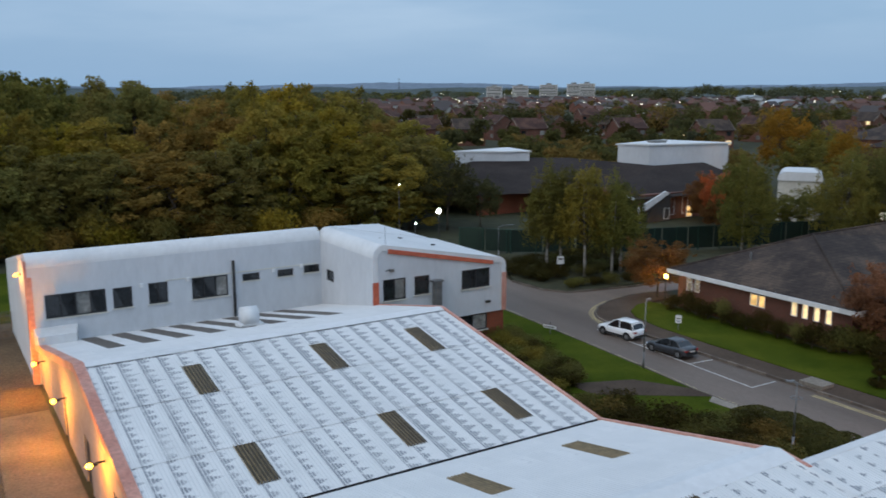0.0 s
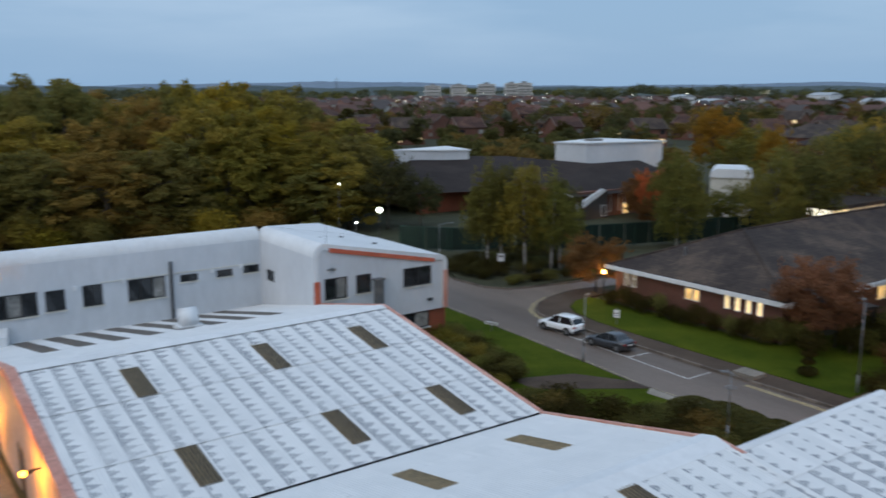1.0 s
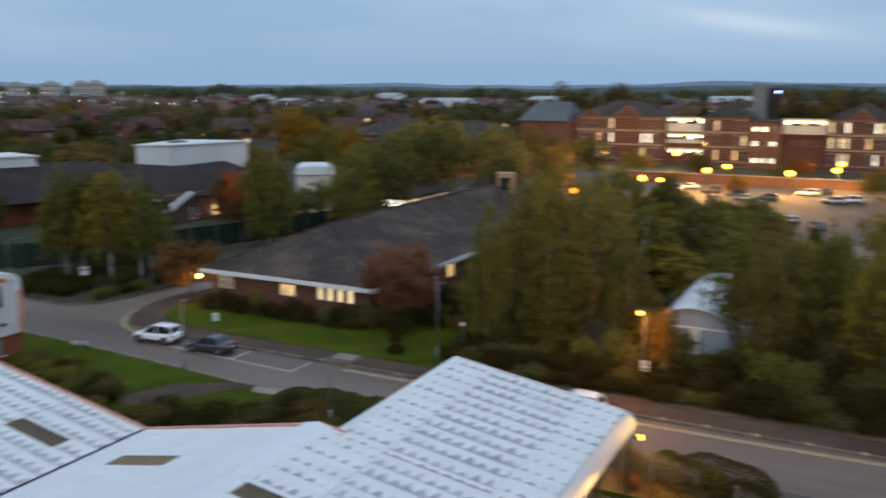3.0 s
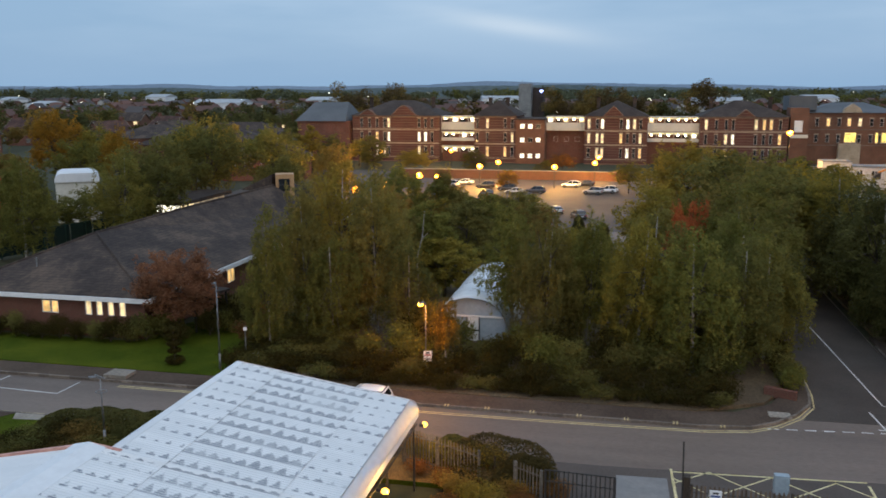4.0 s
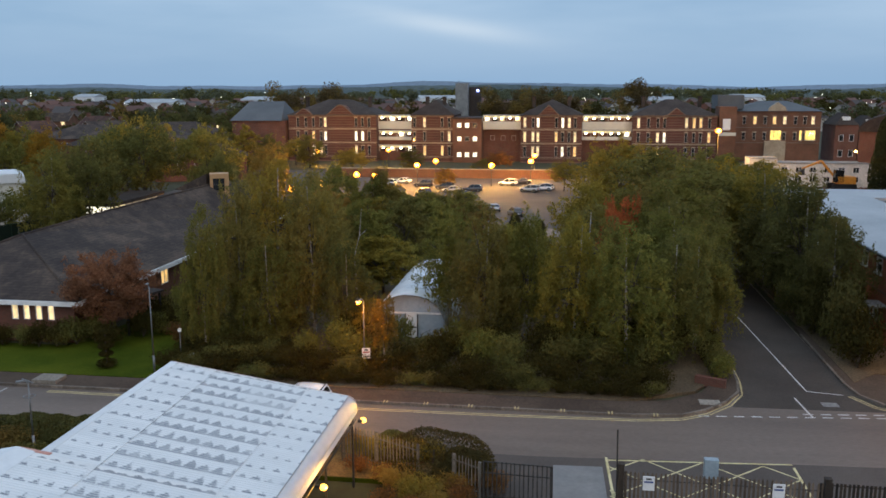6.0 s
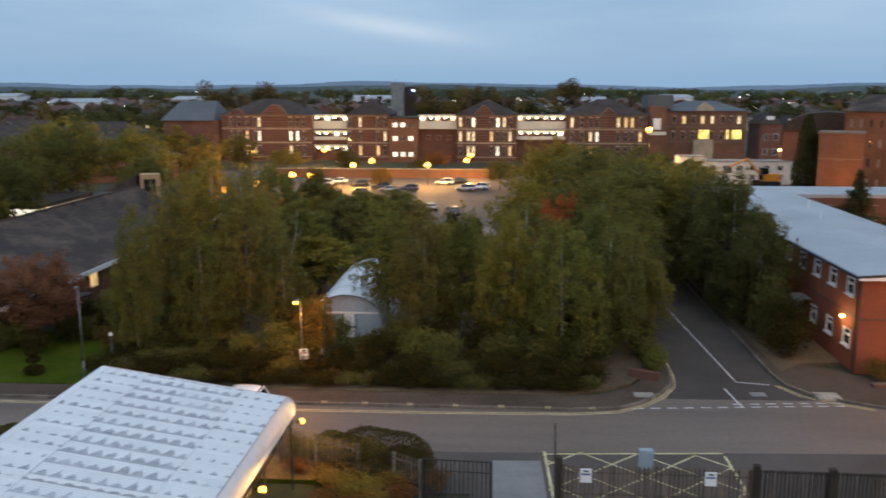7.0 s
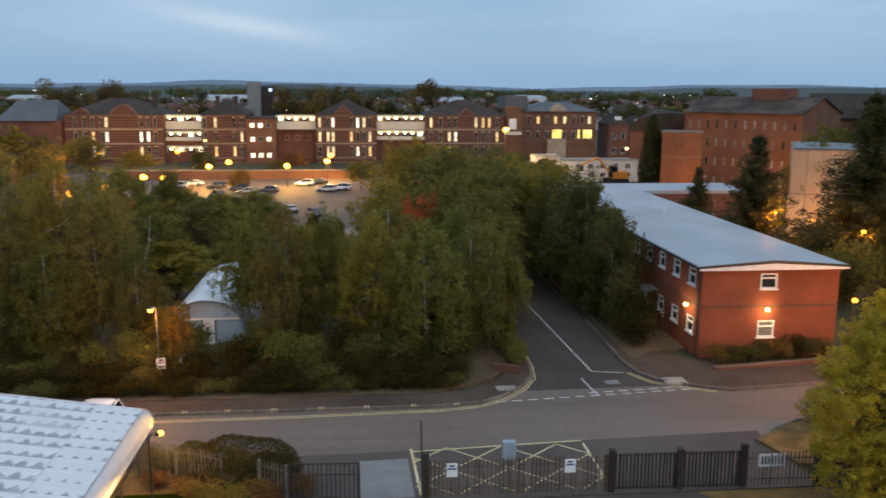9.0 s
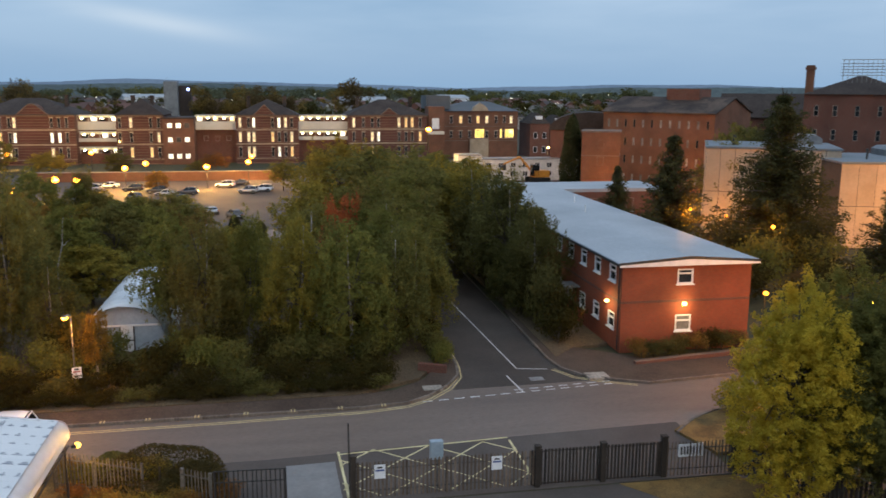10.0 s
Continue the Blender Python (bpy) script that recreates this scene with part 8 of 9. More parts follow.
for y, h, n in ((-62.5, 10.2, 0), (-67.5, 9.6, 1)):
    tr = thing("terrace_house", "dark brick terrace house with bays and slate roof", "house", 205, y, 0, 0, "terrace beyond the car park")
    part("wall", Shape().wall_y(-2.4, 2.4, -5, 0.4, -0.2, h - 2.2, [(-1.6, -0.6, z, z + 1.5) for z in (1.0, 4.4)] + [(0.6, 1.6, z, z + 1.5) for z in (1.0, 4.4)]).box(-4.6, 5, -2.4, -2.1, -0.2, h - 2.2).box(-4.6, 5, 2.1, 2.4, -0.2, h - 2.2), M["brick_brown"], tr)
    for z in (1.0, 4.4):
        for c in (-1.1, 1.1):
            window(tr, "y", c - 0.5, c + 0.5, z, z + 1.5, -5, -1, M["white_frame"], [M["glass_dark"]], 1, False)
    part("roof", hip_roof(-5, 5, -2.4, 2.4, h - 2.2, 2.6, 0.2), M["slate"], tr)
    part("dormer", Shape().box(-4.2, -2.5, -0.8, 0.8, h - 2.0, h - 0.4), M["white_frame"], tr)
for label, y0, y1, top_z, n in (("taller white rendered end house with dark windows", -35.7, -31.3, 4.5, 2), ("low white rendered terrace with dark windows", -56.0, -35.8, 3.75, 9)):
    white = thing("white_terrace", label + " on the building plot", "building", 150, (y0 + y1) / 2, 0, group="white terrace", placed=True)
    step = (y1 - y0) / n
    ww = [(y0 + step * (i + 0.28), y0 + step * (i + 0.72), z, z + 0.9) for i in range(n) for z in (0.7, top_z - 1.5)]
    part("wall", Shape().wall_y(y0, y1, 147, 0.3, -0.2, top_z, ww).box(147.3, 151, y0, y0 + 0.3, -0.2, top_z).box(147.3, 151, y1 - 0.3, y1, -0.2, top_z), M["render_white"], white)
    for a, b, c, d in ww:
        window(white, "y", a, b, c, d, 147, -1, M["white_frame"], [M["glass_dark"]], 2, False, 0.1, 0.05)
    part("roof", Shape().box(146.9, 151.2, y0, y1, top_z, top_z + 0.12), M["concrete_grey"], white)
RV = random.Random(41)
for i in range(13):  # vans and cars standing close together behind the white terrace
    car(164 + RV.uniform(-3, 6), -37.5 - i * 2.3 + RV.uniform(-0.4, 0.4), RV.uniform(-20, 200), "parked car on the crowded lot behind the white terrace", M[RV.choice(("paint_white", "paint_white", "paint_silver", "paint_dark"))], True, 1.2, "cars behind the white terrace")
lot = setting("upper_lot", Shape().prism([(155.5, -72), (178, -72), (178, -35), (155.5, -35)], -0.4, 1.2), M["asphalt"], "raised asphalt lot behind the white terrace", "car park")
for x, y in ((160, -52), (168, -64), (161, -68)):
    t = thing("street_lamp", "lit warm lamp over the crowded lot", "street lamp", x, y, 1.2, group="lot lamps")
    part("pole", Shape().tube((0, 0, -0.1), (0, 0, 3.6), 0.06, 0.04), M["dark_steel"], t)
    part("lens", Shape().ball((0, 0, 3.7), 0.28, 0.28, 0.2, 8, 5), M["warm_lamp"], t, "", True)
    lamp_light(x - 0.8, y, 4.6, 1100, WARM, 0.3)
RB = random.Random(8)
rubble = Shape()
for i in range(160):
    x, y, r = RB.uniform(134, 145), RB.uniform(-56, -34), RB.uniform(0.15, 0.6)
    rubble.ball((x, y, -0.1 + r * 0.3), r, r * RB.uniform(0.6, 1.2), r * 0.7, 5, 3)
tagged(part("rubble", rubble, M["tile_red"]), "heaps of broken brick on the building plot", "rubble", "", "stuff")
dig = thing("excavator", "orange digger with a folded arm on the building plot", "excavator", 139, -43.6, 0.6, 92)
M["digger"] = surf("digger_orange", (0.55, 0.22, 0.03), (0.65, 0.28, 0.04), 1, 6, 0.5, bump=0.05, grit=0.2)
for sy in (-1, 1):
    part("track", Shape().box(-1.8, 1.8, sy * 1.2 - 0.3, sy * 1.2 + 0.3, -0.1, 0.75), M["tyre"], dig)
part("house", Shape().box(-1.7, 1.0, -1.2, 1.2, 0.8, 1.9), M["digger"], dig)
part("cab", Shape().prism([(0.1, 0.1), (1.4, 0.1), (1.4, 1.2), (0.1, 1.2)], 1.0, 2.9), M["car_glass"], dig)
part("boom", Shape().tube((0.9, -0.3, 1.6), (3.2, -0.3, 4.2), 0.22, 0.18, 5).tube((3.2, -0.3, 4.2), (6.0, -0.3, 3.0), 0.2, 0.15, 5), M["digger"], dig)
part("bucket", Shape().prism([(5.7, -0.7), (6.6, -0.7), (6.6, 0.1), (5.7, 0.1)], 2.0, lambda x, y: 3.1 - (x - 5.7) * 0.6), M["dark_steel"], dig)

mill = thing("mill", "long four-storey red brick mill with small windows and slate roof", "mill", 134.8, -65.4, 0, -52)
mcols = [-8.9 + i * 1.62 for i in range(12)]
mh = [(c - 0.24, c + 0.24, z, z + 1.35) for c in mcols for z in (0.8, 3.9, 6.9, 9.9)]
part("wall", Shape().wall_y(-10.0, 10.0, -5, 0.4, -0.2, 12.6, mh), M["brick_mill"], mill)
part("wall", Shape().box(-4.6, 9, -10, -9.6, -0.2, 12.6), M["brick_mill"], mill)
part("wall", Shape().box(-4.6, 9, 9.6, 10, -0.2, 12.6), M["brick_mill"], mill)
part("gable", Shape().profile([(-5, 12.6), (9, 12.6), (2, 14.8)], -10.0, -9.6, "y"), M["brick_mill"], mill)
for a, b, c, d in mh:
    window(mill, "y", a, b, c, d, -5, -1, M["stone_dark"], [M["blind"] if RW.random() < 0.6 else M["glass_dark"]], 1, False, bar=0.05)
part("roof", Shape().profile([(-5.4, 12.5), (2, 15.0), (9.4, 12.5), (9.4, 12.3), (2, 14.75), (-5.4, 12.3)][::-1], -10.3, 10.3, "y"), M["tiles"], mill)
part("plant_room", Shape().box(0.5, 5, -4.6, 1.2, 13.4, 16.3), M["brick_brown"], mill)
lowb = thing("brick_tower", "square red brick tower block with stone bands", "tower", 126.5, -50.0, 0, -22)
part("wall", Shape().box(-3, 3, -2.9, 2.9, -0.2, 9.6), M["brick_mill"], lowb)
part("cornice", Shape().box(-3.15, 3.15, -3.05, 3.05, 9.6, 9.85).box(-3.08, 3.08, -2.98, 2.98, 6.0, 6.15), M["stone_dark"], lowb)
for z in (1.5, 4.6, 7.2):
    window(lowb, "y", -0.5, 0.5, z, z + 1.3, -3.0, -1, M["stone_dark"], [M["glass_dark"]], 1, False)
rs = thing("barrel_shed", "dark shed with a rounded pale roof edge", "shed", 152, -57.5, 0, -20)
part("wall", Shape().box(-6, 6, -7, 7, -0.2, 9.0), M["brick_brown"], rs)
part("roof", Shape().profile([(-7.4, 8.9)] + [(7.4 * math.cos(radians(a)), 8.9 + 3.2 * math.sin(radians(a))) for a in range(180, -1, -15)][1:-1] + [(7.4, 8.9)][::-1], -6.3, 6.3), M["slate"], rs)
slated = thing("slate_roofed_hall", "dark brick hall with a plain slate roof behind the mill", "hall", 146, -91, 0, -32)
part("wall", Shape().box(-6, 6, -9, 9, -0.2, 11.6), M["brick_brown"], slated)
part("gable", Shape().profile([(-6, 11.6), (6, 11.6), (0, 15.3)], 8.7, 9.0, "y"), M["brick_brown"], slated)
part("roof", Shape().profile([(-6.5, 11.4), (0, 15.6), (6.5, 11.4), (6.5, 11.2), (0, 15.35), (-6.5, 11.2)][::-1], -9.3, 9.3, "y"), M["slate"], slated)
tall = thing("tall_brick_block", "tall red brick block with slate roof and a chimney stack", "building", 110, -80, 0, -36)
tcols = [-7.4, -4.6, -1.8, 1.0, 3.4]
tw_ = [(c - 0.3, c + 0.3, z, z + 1.5) for c in tcols for z in (1.5, 5.5, 9.3, 12.6)]
part("wall", Shape().wall_y(-9, 5.0, -5, 0.4, -0.2, 15.6, tw_).box(-4.6, 8, -9, -8.6, -0.2, 15.6).box(-4.6, 8, 4.6, 5.0, -0.2, 15.6), M["brick_brown"], tall)
for a, b, c, d in tw_:
    window(tall, "y", a, b, c, d, -5, -1, M["concrete"], [M["glass_dark"]], 1, False, bar=0.06, transom=c + 0.75)
part("roof", hip_roof(-5, 8, -9, 5.0, 15.6, 2.6), M["slate"], tall)
part("chimney", Shape().box(-4.4, -3.4, 4.0, 5.1, 12, 19.6).box(-4.55, -3.25, 3.85, 5.25, 19.0, 19.3), M["brick_mill"], tall)
for i in range(15):
    part("scaffold_pole", Shape().tube((-3.0, -8 + i * 0.6, 17.2), (-3.0, -8 + i * 0.6, 20.4), 0.035, 0.035, 5), M["concrete_grey"], tall)
for z in (18.2, 18.6, 19.0, 19.4, 19.8, 20.35):
    part("scaffold_rail", Shape().tube((-3.0, -8.2, z), (-3.0, 0.7, z), 0.04, 0.04, 5), M["concrete_grey"], tall)
M["panel_beige"] = surf("panel_beige", (0.34, 0.27, 0.195), (0.43, 0.35, 0.265), 0.3, 5, 0.7, bump=0.05, grit=0.1, vary=0.1)
M["felt_dark"] = surf("felt_dark", (0.13, 0.15, 0.165), (0.20, 0.22, 0.235), 0.2, 5.0, 0.6, bump=0.1, grit=0.15)
# cladding darkened: the shadow on the side wall is put into its colour
M["clad_in_shade"] = surf("clad_in_shade", (0.05, 0.045, 0.042), (0.075, 0.066, 0.06), 0.3, 5, 0.7, bump=0.05, grit=0.15)
for cx, cy, w, l, h, sides, turn in ((90.2, -56.6, 12, 14, 9.65, True, -27), (81.7, -66.4, 14, 16, 8.7, False, -15)):
    cb = thing("clad_block", "flat-roofed block clad in beige panels lit from below", "building", cx, cy, 0, turn, "beige clad blocks")
    part("body", Shape().box(-w / 2 + 0.06, w / 2, -l / 2, l / 2, -0.2, h - 0.1), M["clad_in_shade"], cb)
    n = 9
    for k in range(n):
        for j in range(2):
            part("panel", Shape().box(-w / 2, -w / 2 + 0.05, -l / 2 + l * k / n + 0.025, -l / 2 + l * (k + 1) / n - 0.025, j * h / 2 + 0.03, (j + 1) * h / 2 - 0.03), M["panel_beige"], cb)
            if sides:
                part("panel", Shape().box(-w / 2 + w * k / n + 0.025, -w / 2 + w * (k + 1) / n - 0.025, l / 2, l / 2 + 0.05, j * h / 2 + 0.03, (j + 1) * h / 2 - 0.03), M["panel_beige"], cb)
    part("roof", Shape().box(-w / 2 - 0.12, w / 2, -l / 2 - 0.12, l / 2 + 0.12, h, h + 0.22), M["felt_dark"], cb)
    part("roof_unit", Shape().box(2, 6, -6, 0, h + 0.22, h + 0.9).profile([(-6, h + 0.9), (0, h + 0.9), (-0.6, h + 1.25), (-5.4, h + 1.25)], 2, 6), M["steel"], cb)
    part("roof_vent", Shape().tube((-3, 4, h + 0.2), (-3, 4, h + 1.1), 0.12, 0.12, 8).tube((-3, 4, h + 1.1), (-3, 4, h + 1.35), 0.2, 0.16, 8), M["dark_steel"], cb)

# ---- school with dark roofs and two pale boxes, beyond the bend ----
school = thing("school", "low brick school with sweeping dark roofs and pale roof boxes", "school", 80, 95, 0, placed=True)
part("wall", Shape().box(64, 98, 92, 118, -0.2, 2.9).box(76, 96, 76, 92, -0.2, 3.2), M["brick_brown"], school)
sr = Shape()
sr.face((60, 92, 2.6), (78, 84, 2.9), (84, 100, 6.0), (72, 108, 6.0)).face((60, 92, 2.6), (72, 108, 6.0), (70, 122, 3.0), (60, 118, 2.6)).face((72, 108, 6.0), (84, 100, 6.0), (100, 112, 3), (70, 122, 3))
sr.face((78, 84, 2.9), (74, 75.5, 2.8), (88, 86, 5.6), (84, 100, 6.0)).face((74, 75.5, 2.8), (97, 74, 3.0), (98, 86, 5.6), (88, 86, 5.6)).face((88, 86, 5.6), (98, 86, 5.6), (104, 100, 3.2), (84, 100, 6.0))
part("roof", sr, M["tile_dark"], school)
part("verge_board", Shape().tube((78, 83.9, 2.95), (74, 75.3, 2.9), 0.14, 0.14, 4), M["white_frame"], school)
bx = part("roof_box", Shape().prism([(87.8, 93.2), (90.6, 89.6), (103.5, 86.2), (101, 97)], 4.3, 8.1), M["white_clad_shaded"], school, "pale metal-clad plant box")
part("roof_box_top", Shape().prism([(87.5, 93.4), (90.5, 89.3), (103.8, 85.9), (101.2, 97.3)], 8.1, 8.3), M["white_clad"], bx)
part("hatch", Shape().box(93, 95.5, 91, 92.5, 8.3, 8.65), M["concrete_grey"], bx)
bx = part("roof_box", Shape().prism([(68.7, 107.6), (75.0, 103.3), (78.0, 101.6), (80, 110)], 4.8, 6.95), M["white_clad_shaded"], school, "pale metal-clad plant box")
part("roof_box_top", Shape().prism([(68.4, 107.8), (75.0, 103.0), (78.2, 101.3), (80.3, 110.3)], 6.95, 7.15), M["white_clad"], bx)
for i, (x, y, lit) in enumerate(((80.6, 75.9, 0), (83.0, 75.9, 1), (84.6, 75.9, 0), (88.0, 75.9, 1), (91.0, 75.9, 0))):
    window(school, "x", x, x + 1.0, 0.4, 2.6, 75.97, -1, M["white_frame"], [M["room_warm"] if lit else M["glass_dark"]], 1, False)
part("gable_soffit", Shape().profile([(72.6, 0.9), (74.4, 0.9), (79.6, 3.35), (78.8, 3.65), (75.2, 2.2)], 74.9, 75.1, "y"), M["white_frame"], school, "white boarded sloping gable edge")
# dark panel put in for the shade below the white gable edge
part("gable_shade", Shape().profile([(74.6, -0.2), (80.0, -0.2), (80.0, 3.3), (79.4, 3.2)], 75.15, 75.6, "y"), M["clad_in_shade"], school)
for x in (78.9, 82.9):
    window(school, "x", x, x + 0.95, 0.1, 1.5, 75.1, -1, M["white_frame"], [M["room_warm"]], 1, False)
part("brick_gable", Shape().profile([(88.3, -0.2), (93.5, -0.2), (93.5, 4.6), (91, 5.6), (88.3, 4.6)], 74.6, 75.8, "y"), M["brick_red"], school)
part("rear_wall", Shape().box(62, 70, 91.5, 91.95, -0.2, 2.4), M["brick_red"], school)
ps = thing("barrel_roof_shed", "shed with a rounded pale metal roof among trees", "shed", 95.5, 68.0, 0, -55)
part("body", Shape().box(-2.5, 2.5, -3.5, 3.5, -0.2, 5.0), M["cream_clad"], ps)
part("roof", Shape().profile([(-2.6, 4.9)] + arc(-1.6, 5.0, 1.0, 180, 95, 6) + arc(1.6, 5.0, 1.0, 85, 0, 6) + [(2.6, 4.9)], -3.7, 3.7, "y"), M["white_clad"], ps)
lr = thing("lit_corridor", "low glazed corridor brightly lit inside", "corridor", 92, 50.5, 0, 0)
part("base", Shape().box(-5, 6, -1.6, 1.6, -0.2, 2.3), M["brick_brown"], lr)
part("roof", Shape().box(-5.6, 6.6, -2.2, 2.2, 3.2, 3.6), M["slate"], lr)
for i in range(7):
    part("pane", Shape().box(-5.02 + i * 1.55, -3.7 + i * 1.55, -1.66, -1.6, 2.3, 3.15), M["room_cream" if i < 2 else "room_dim"], lr)
part("pane", Shape().box(-5.06, -5.0, -1.4, 1.4, 2.3, 3.15), M["room_white"], lr)

# ---- car park: wall, lamps, cars ----
cw = thing("car_park_wall", "long low brick wall with pale coping behind the car park", "wall", 154.5, 17, 0, placed=True)
part("brickwork", Shape().box(154.3, 154.7, -1, 42, -0.2, 1.45), M["brick_mill"], cw)
part("coping", Shape().box(154.2, 154.8, -1, 42, 1.45, 1.6), M["concrete"], cw)
AMBER = (1.0, 0.50, 0.11)
M["sodium_hot"] = glow("sodium_hot", (1.0, 0.36, 0.03), 5)
M["sodium_far"] = glow("sodium_far", (1.0, 0.36, 0.035), 5)
for x, y, h, w in ((104.3, 33.8, 3.4, 60), (111.5, 31.8, 3.3, 1700), (108.1, 29.5, 3.4, 900), (122.6, 29.7, 3.5, 1700), (123.0, 27.0, 3.3, 1900), (140.5, 23.7, 3.4, 2300), (149.3, 21.9, 3.4, 900), (141.4, 11.3, 3.4, 2000), (150.8, 5.1, 3.4, 1900), (166, 5, 3.2, 1500), (176, 36, 3.4, 1500), (178, 52, 3.0, 900), (146.0, -25.8, 9.1, 3800)):
    t = thing("street_lamp", "lit sodium lamp on a column in the car park", "street lamp", x, y, 0, group="car park lamps")
    part("pole", Shape().tube((0, 0, -0.1), (0, 0, h - 0.2), 0.07, 0.05), M["dark_steel"], t)
    part("lens", Shape().ball((-0.1, 0, h), 0.44, 0.5, 0.42, 12, 8), M["sodium_far"], t, "", True)
    lamp_light(x - 1.2, y, h + 0.3, w * 3.0, AMBER, 0.4)
for x, y, hd, mt, suv in ((140.2, 28.8, 80, "paint_silver", 1), (144.2, 27.0, 85, "paint_white", 0), (139.4, 22.5, 90, "paint_dark", 1), (132.4, 16.7, 90, "paint_silver", 0), (133.5, 13.6, 85, "paint_grey", 1), (125.6, 14.0, 95, "paint_dark", 0), (143.0, 8.6, 80, "paint_white", 1), (146.0, 6.4, 90, "paint_dark", 0),
                          (134.2, 4.6, 75, "paint_silver", 1), (136.4, 2.4, 75, "paint_white", 1), (107.6, 5.3, 20, "paint_grey", 1), (112.0, 8.5, 20, "paint_silver", 0), (128.0, 20.5, 30, "paint_dark", 1), (136.0, 18.4, 85, "paint_dark", 1)):
    car(x, y, hd, "parked car in the lit car park", M[mt], bool(suv), -0.1, "cars in the car park")
RT_ = random.Random(3)
for x, y, h, r, hue in ((157.5, 64.5, 9.4, 4.2, DARK), (159.0, 60.5, 9.8, 3.8, OLIVE), (155.5, 69.0, 9.0, 4.4, GREEN), (160.0, 56.5, 8.0, 3.2, DARK)):
    plant("wood_a", x, y, h, r, hue, "before the hospital hall", "trees before the hospital hall")
for x, y, h, r, hue in ((160, 14.5, 3.2, 2.6, DARK), (166.5, 12, 4.0, 3.0, RUST), (136, -0.8, 5.0, 2.6, GREEN), (112, 24, 2.2, 2.0, DARK), (137, 18.6, 3.6, 2.0, BROWN), (160, 40, 5.0, 3.4, OLIVE), (172, 52, 7.5, 3.6, DARK), (178, 57, 6.0, 3.0, OLIVE), (102, 14, 3.2, 2.4, DARK), (170, 30, 4.5, 3, DARK), (168, -8, 5, 3, DARK), (120, -14, 8.5, 4.4, OLIVE), (112, -22, 8.5, 4.5, GREEN), (130, -30, 6, 3.4, DARK)):
    plant(RT_.choice(("wood_a", "wood_b", "broad_b")), x, y, h, r, hue, "round the car park", "trees round the car park")
# the last four are unseen, added to brighten clad faces, tower and mill
for x, y, z, c in ((66.6, -35.1, 5.9, 700), (65.3, -42.3, 4.4, 450), (53.6, -34.8, 1.6, 150), (86.0, -49.4, 2.2, 260), (79.6, -55.4, 2.0, 320), (67.5, -62.0, 4.0, 4000), (77.0, -47.0, 1.6, 1300), (116.5, -50.0, 1.5, 2400), (121, -66, 2, 1500)):
    t = thing("street_lamp", "sodium lamp or added unseen light behind the brick block", "street lamp", x, y, 0, group="lamps behind the brick block")
    part("pole", Shape().tube((0, 0, -0.1), (0, 0, z), 0.035, 0.03), M["dark_steel"], t)
    part("lens", Shape().ball((-0.1, 0, z), 0.17, 0.2, 0.15, 10, 6), M["sodium_hot"], t, "", True)
    lamp_light(x - 1.0, y + 0.3, z - 0.1, c * 1.5, SODIUM, 0.3)
ctower = thing("concrete_tower", "grey concrete tower rising behind the hospital roofs", "tower", 349, 40, 0, placed=True)
part("shaft", Shape().box(346, 352, 38.6, 43.6, -0.2, 18.6), M["concrete_grey"], ctower)
part("shaft", Shape().box(350, 356, 34.0, 38.4, -0.2, 17.0), M["slate"], ctower)
part("sign_lamp", Shape().ball((349.4, 34.8, 15.6), 0.5, 0.6, 0.5, 8, 6), glow("blue_sign", (0.3, 0.4, 1.0), 9), ctower, "glowing blue sign")

# ---- the town: houses, far trees, towers, hills ----
def house_kind(seed, wall, roof):
    r = random.Random(seed)
    t = thing("house", "", "house")
    L, W, h = r.uniform(8.5, 12), r.uniform(7, 8.5), r.uniform(5.0, 5.6)
    part("wall", Shape().box(-L / 2, L / 2, -W / 2, W / 2, -1.5, h).profile([(-W / 2, h), (W / 2, h), (0, h + 2.6)], -L / 2, L / 2), M[wall], t)
    rf = part("roof", Shape().profile([(-W / 2 - 0.4, h - 0.2), (0, h + 2.85), (W / 2 + 0.4, h - 0.2), (W / 2 + 0.4, h - 0.38), (0, h + 2.62), (-W / 2 - 0.4, h - 0.38)][::-1], -L / 2 - 0.3, L / 2 + 0.3), M[roof], t)
    part("chimney", Shape().box(L / 2 - 1.2, L / 2 - 0.4, -0.5, 0.5, h + 1, h + 3.8), M["brick_brown"], rf)
    for side in (-1, 1):
        for x in (-L / 3, L / 3):
            for z in (0.9, 3.4):
                mt = r.choice((M["glass_dark"], M["glass_dark"], M["glass_dark"], M["blind"], M["room_cream"]))
                part("window", Shape().box(x - 0.7, x + 0.7, side * W / 2 - 0.06, side * W / 2 + 0.06, z, z + 1.25), mt, t)
        part("bargeboard", Shape().tube((side * (L / 2 + 0.33), -W / 2 - 0.4, h - 0.25), (side * (L / 2 + 0.33), 0, h + 2.78), 0.07, 0.07, 4).tube((side * (L / 2 + 0.33), 0, h + 2.78), (side * (L / 2 + 0.33), W / 2 + 0.4, h - 0.25), 0.07, 0.07, 4), M["concrete"], t)
    return t


kinds = [house_kind(1, "brick_brown", "tiles_red"), house_kind(2, "brick_mill", "tiles"), house_kind(3, "brick_brown", "tiles"), house_kind(4, "render_white", "tiles_red"), house_kind(5, "brick_mill", "tiles_red")]
labels = ["brown brick house with red-brown tiled roof", "red brick house with dark tiled roof", "brown brick house with dark tiled roof", "white rendered house with red-brown roof", "red brick house with red-brown roof"]
used = set()
RT = random.Random(23)
far_walls, far_roofs = Shape(), Shape()


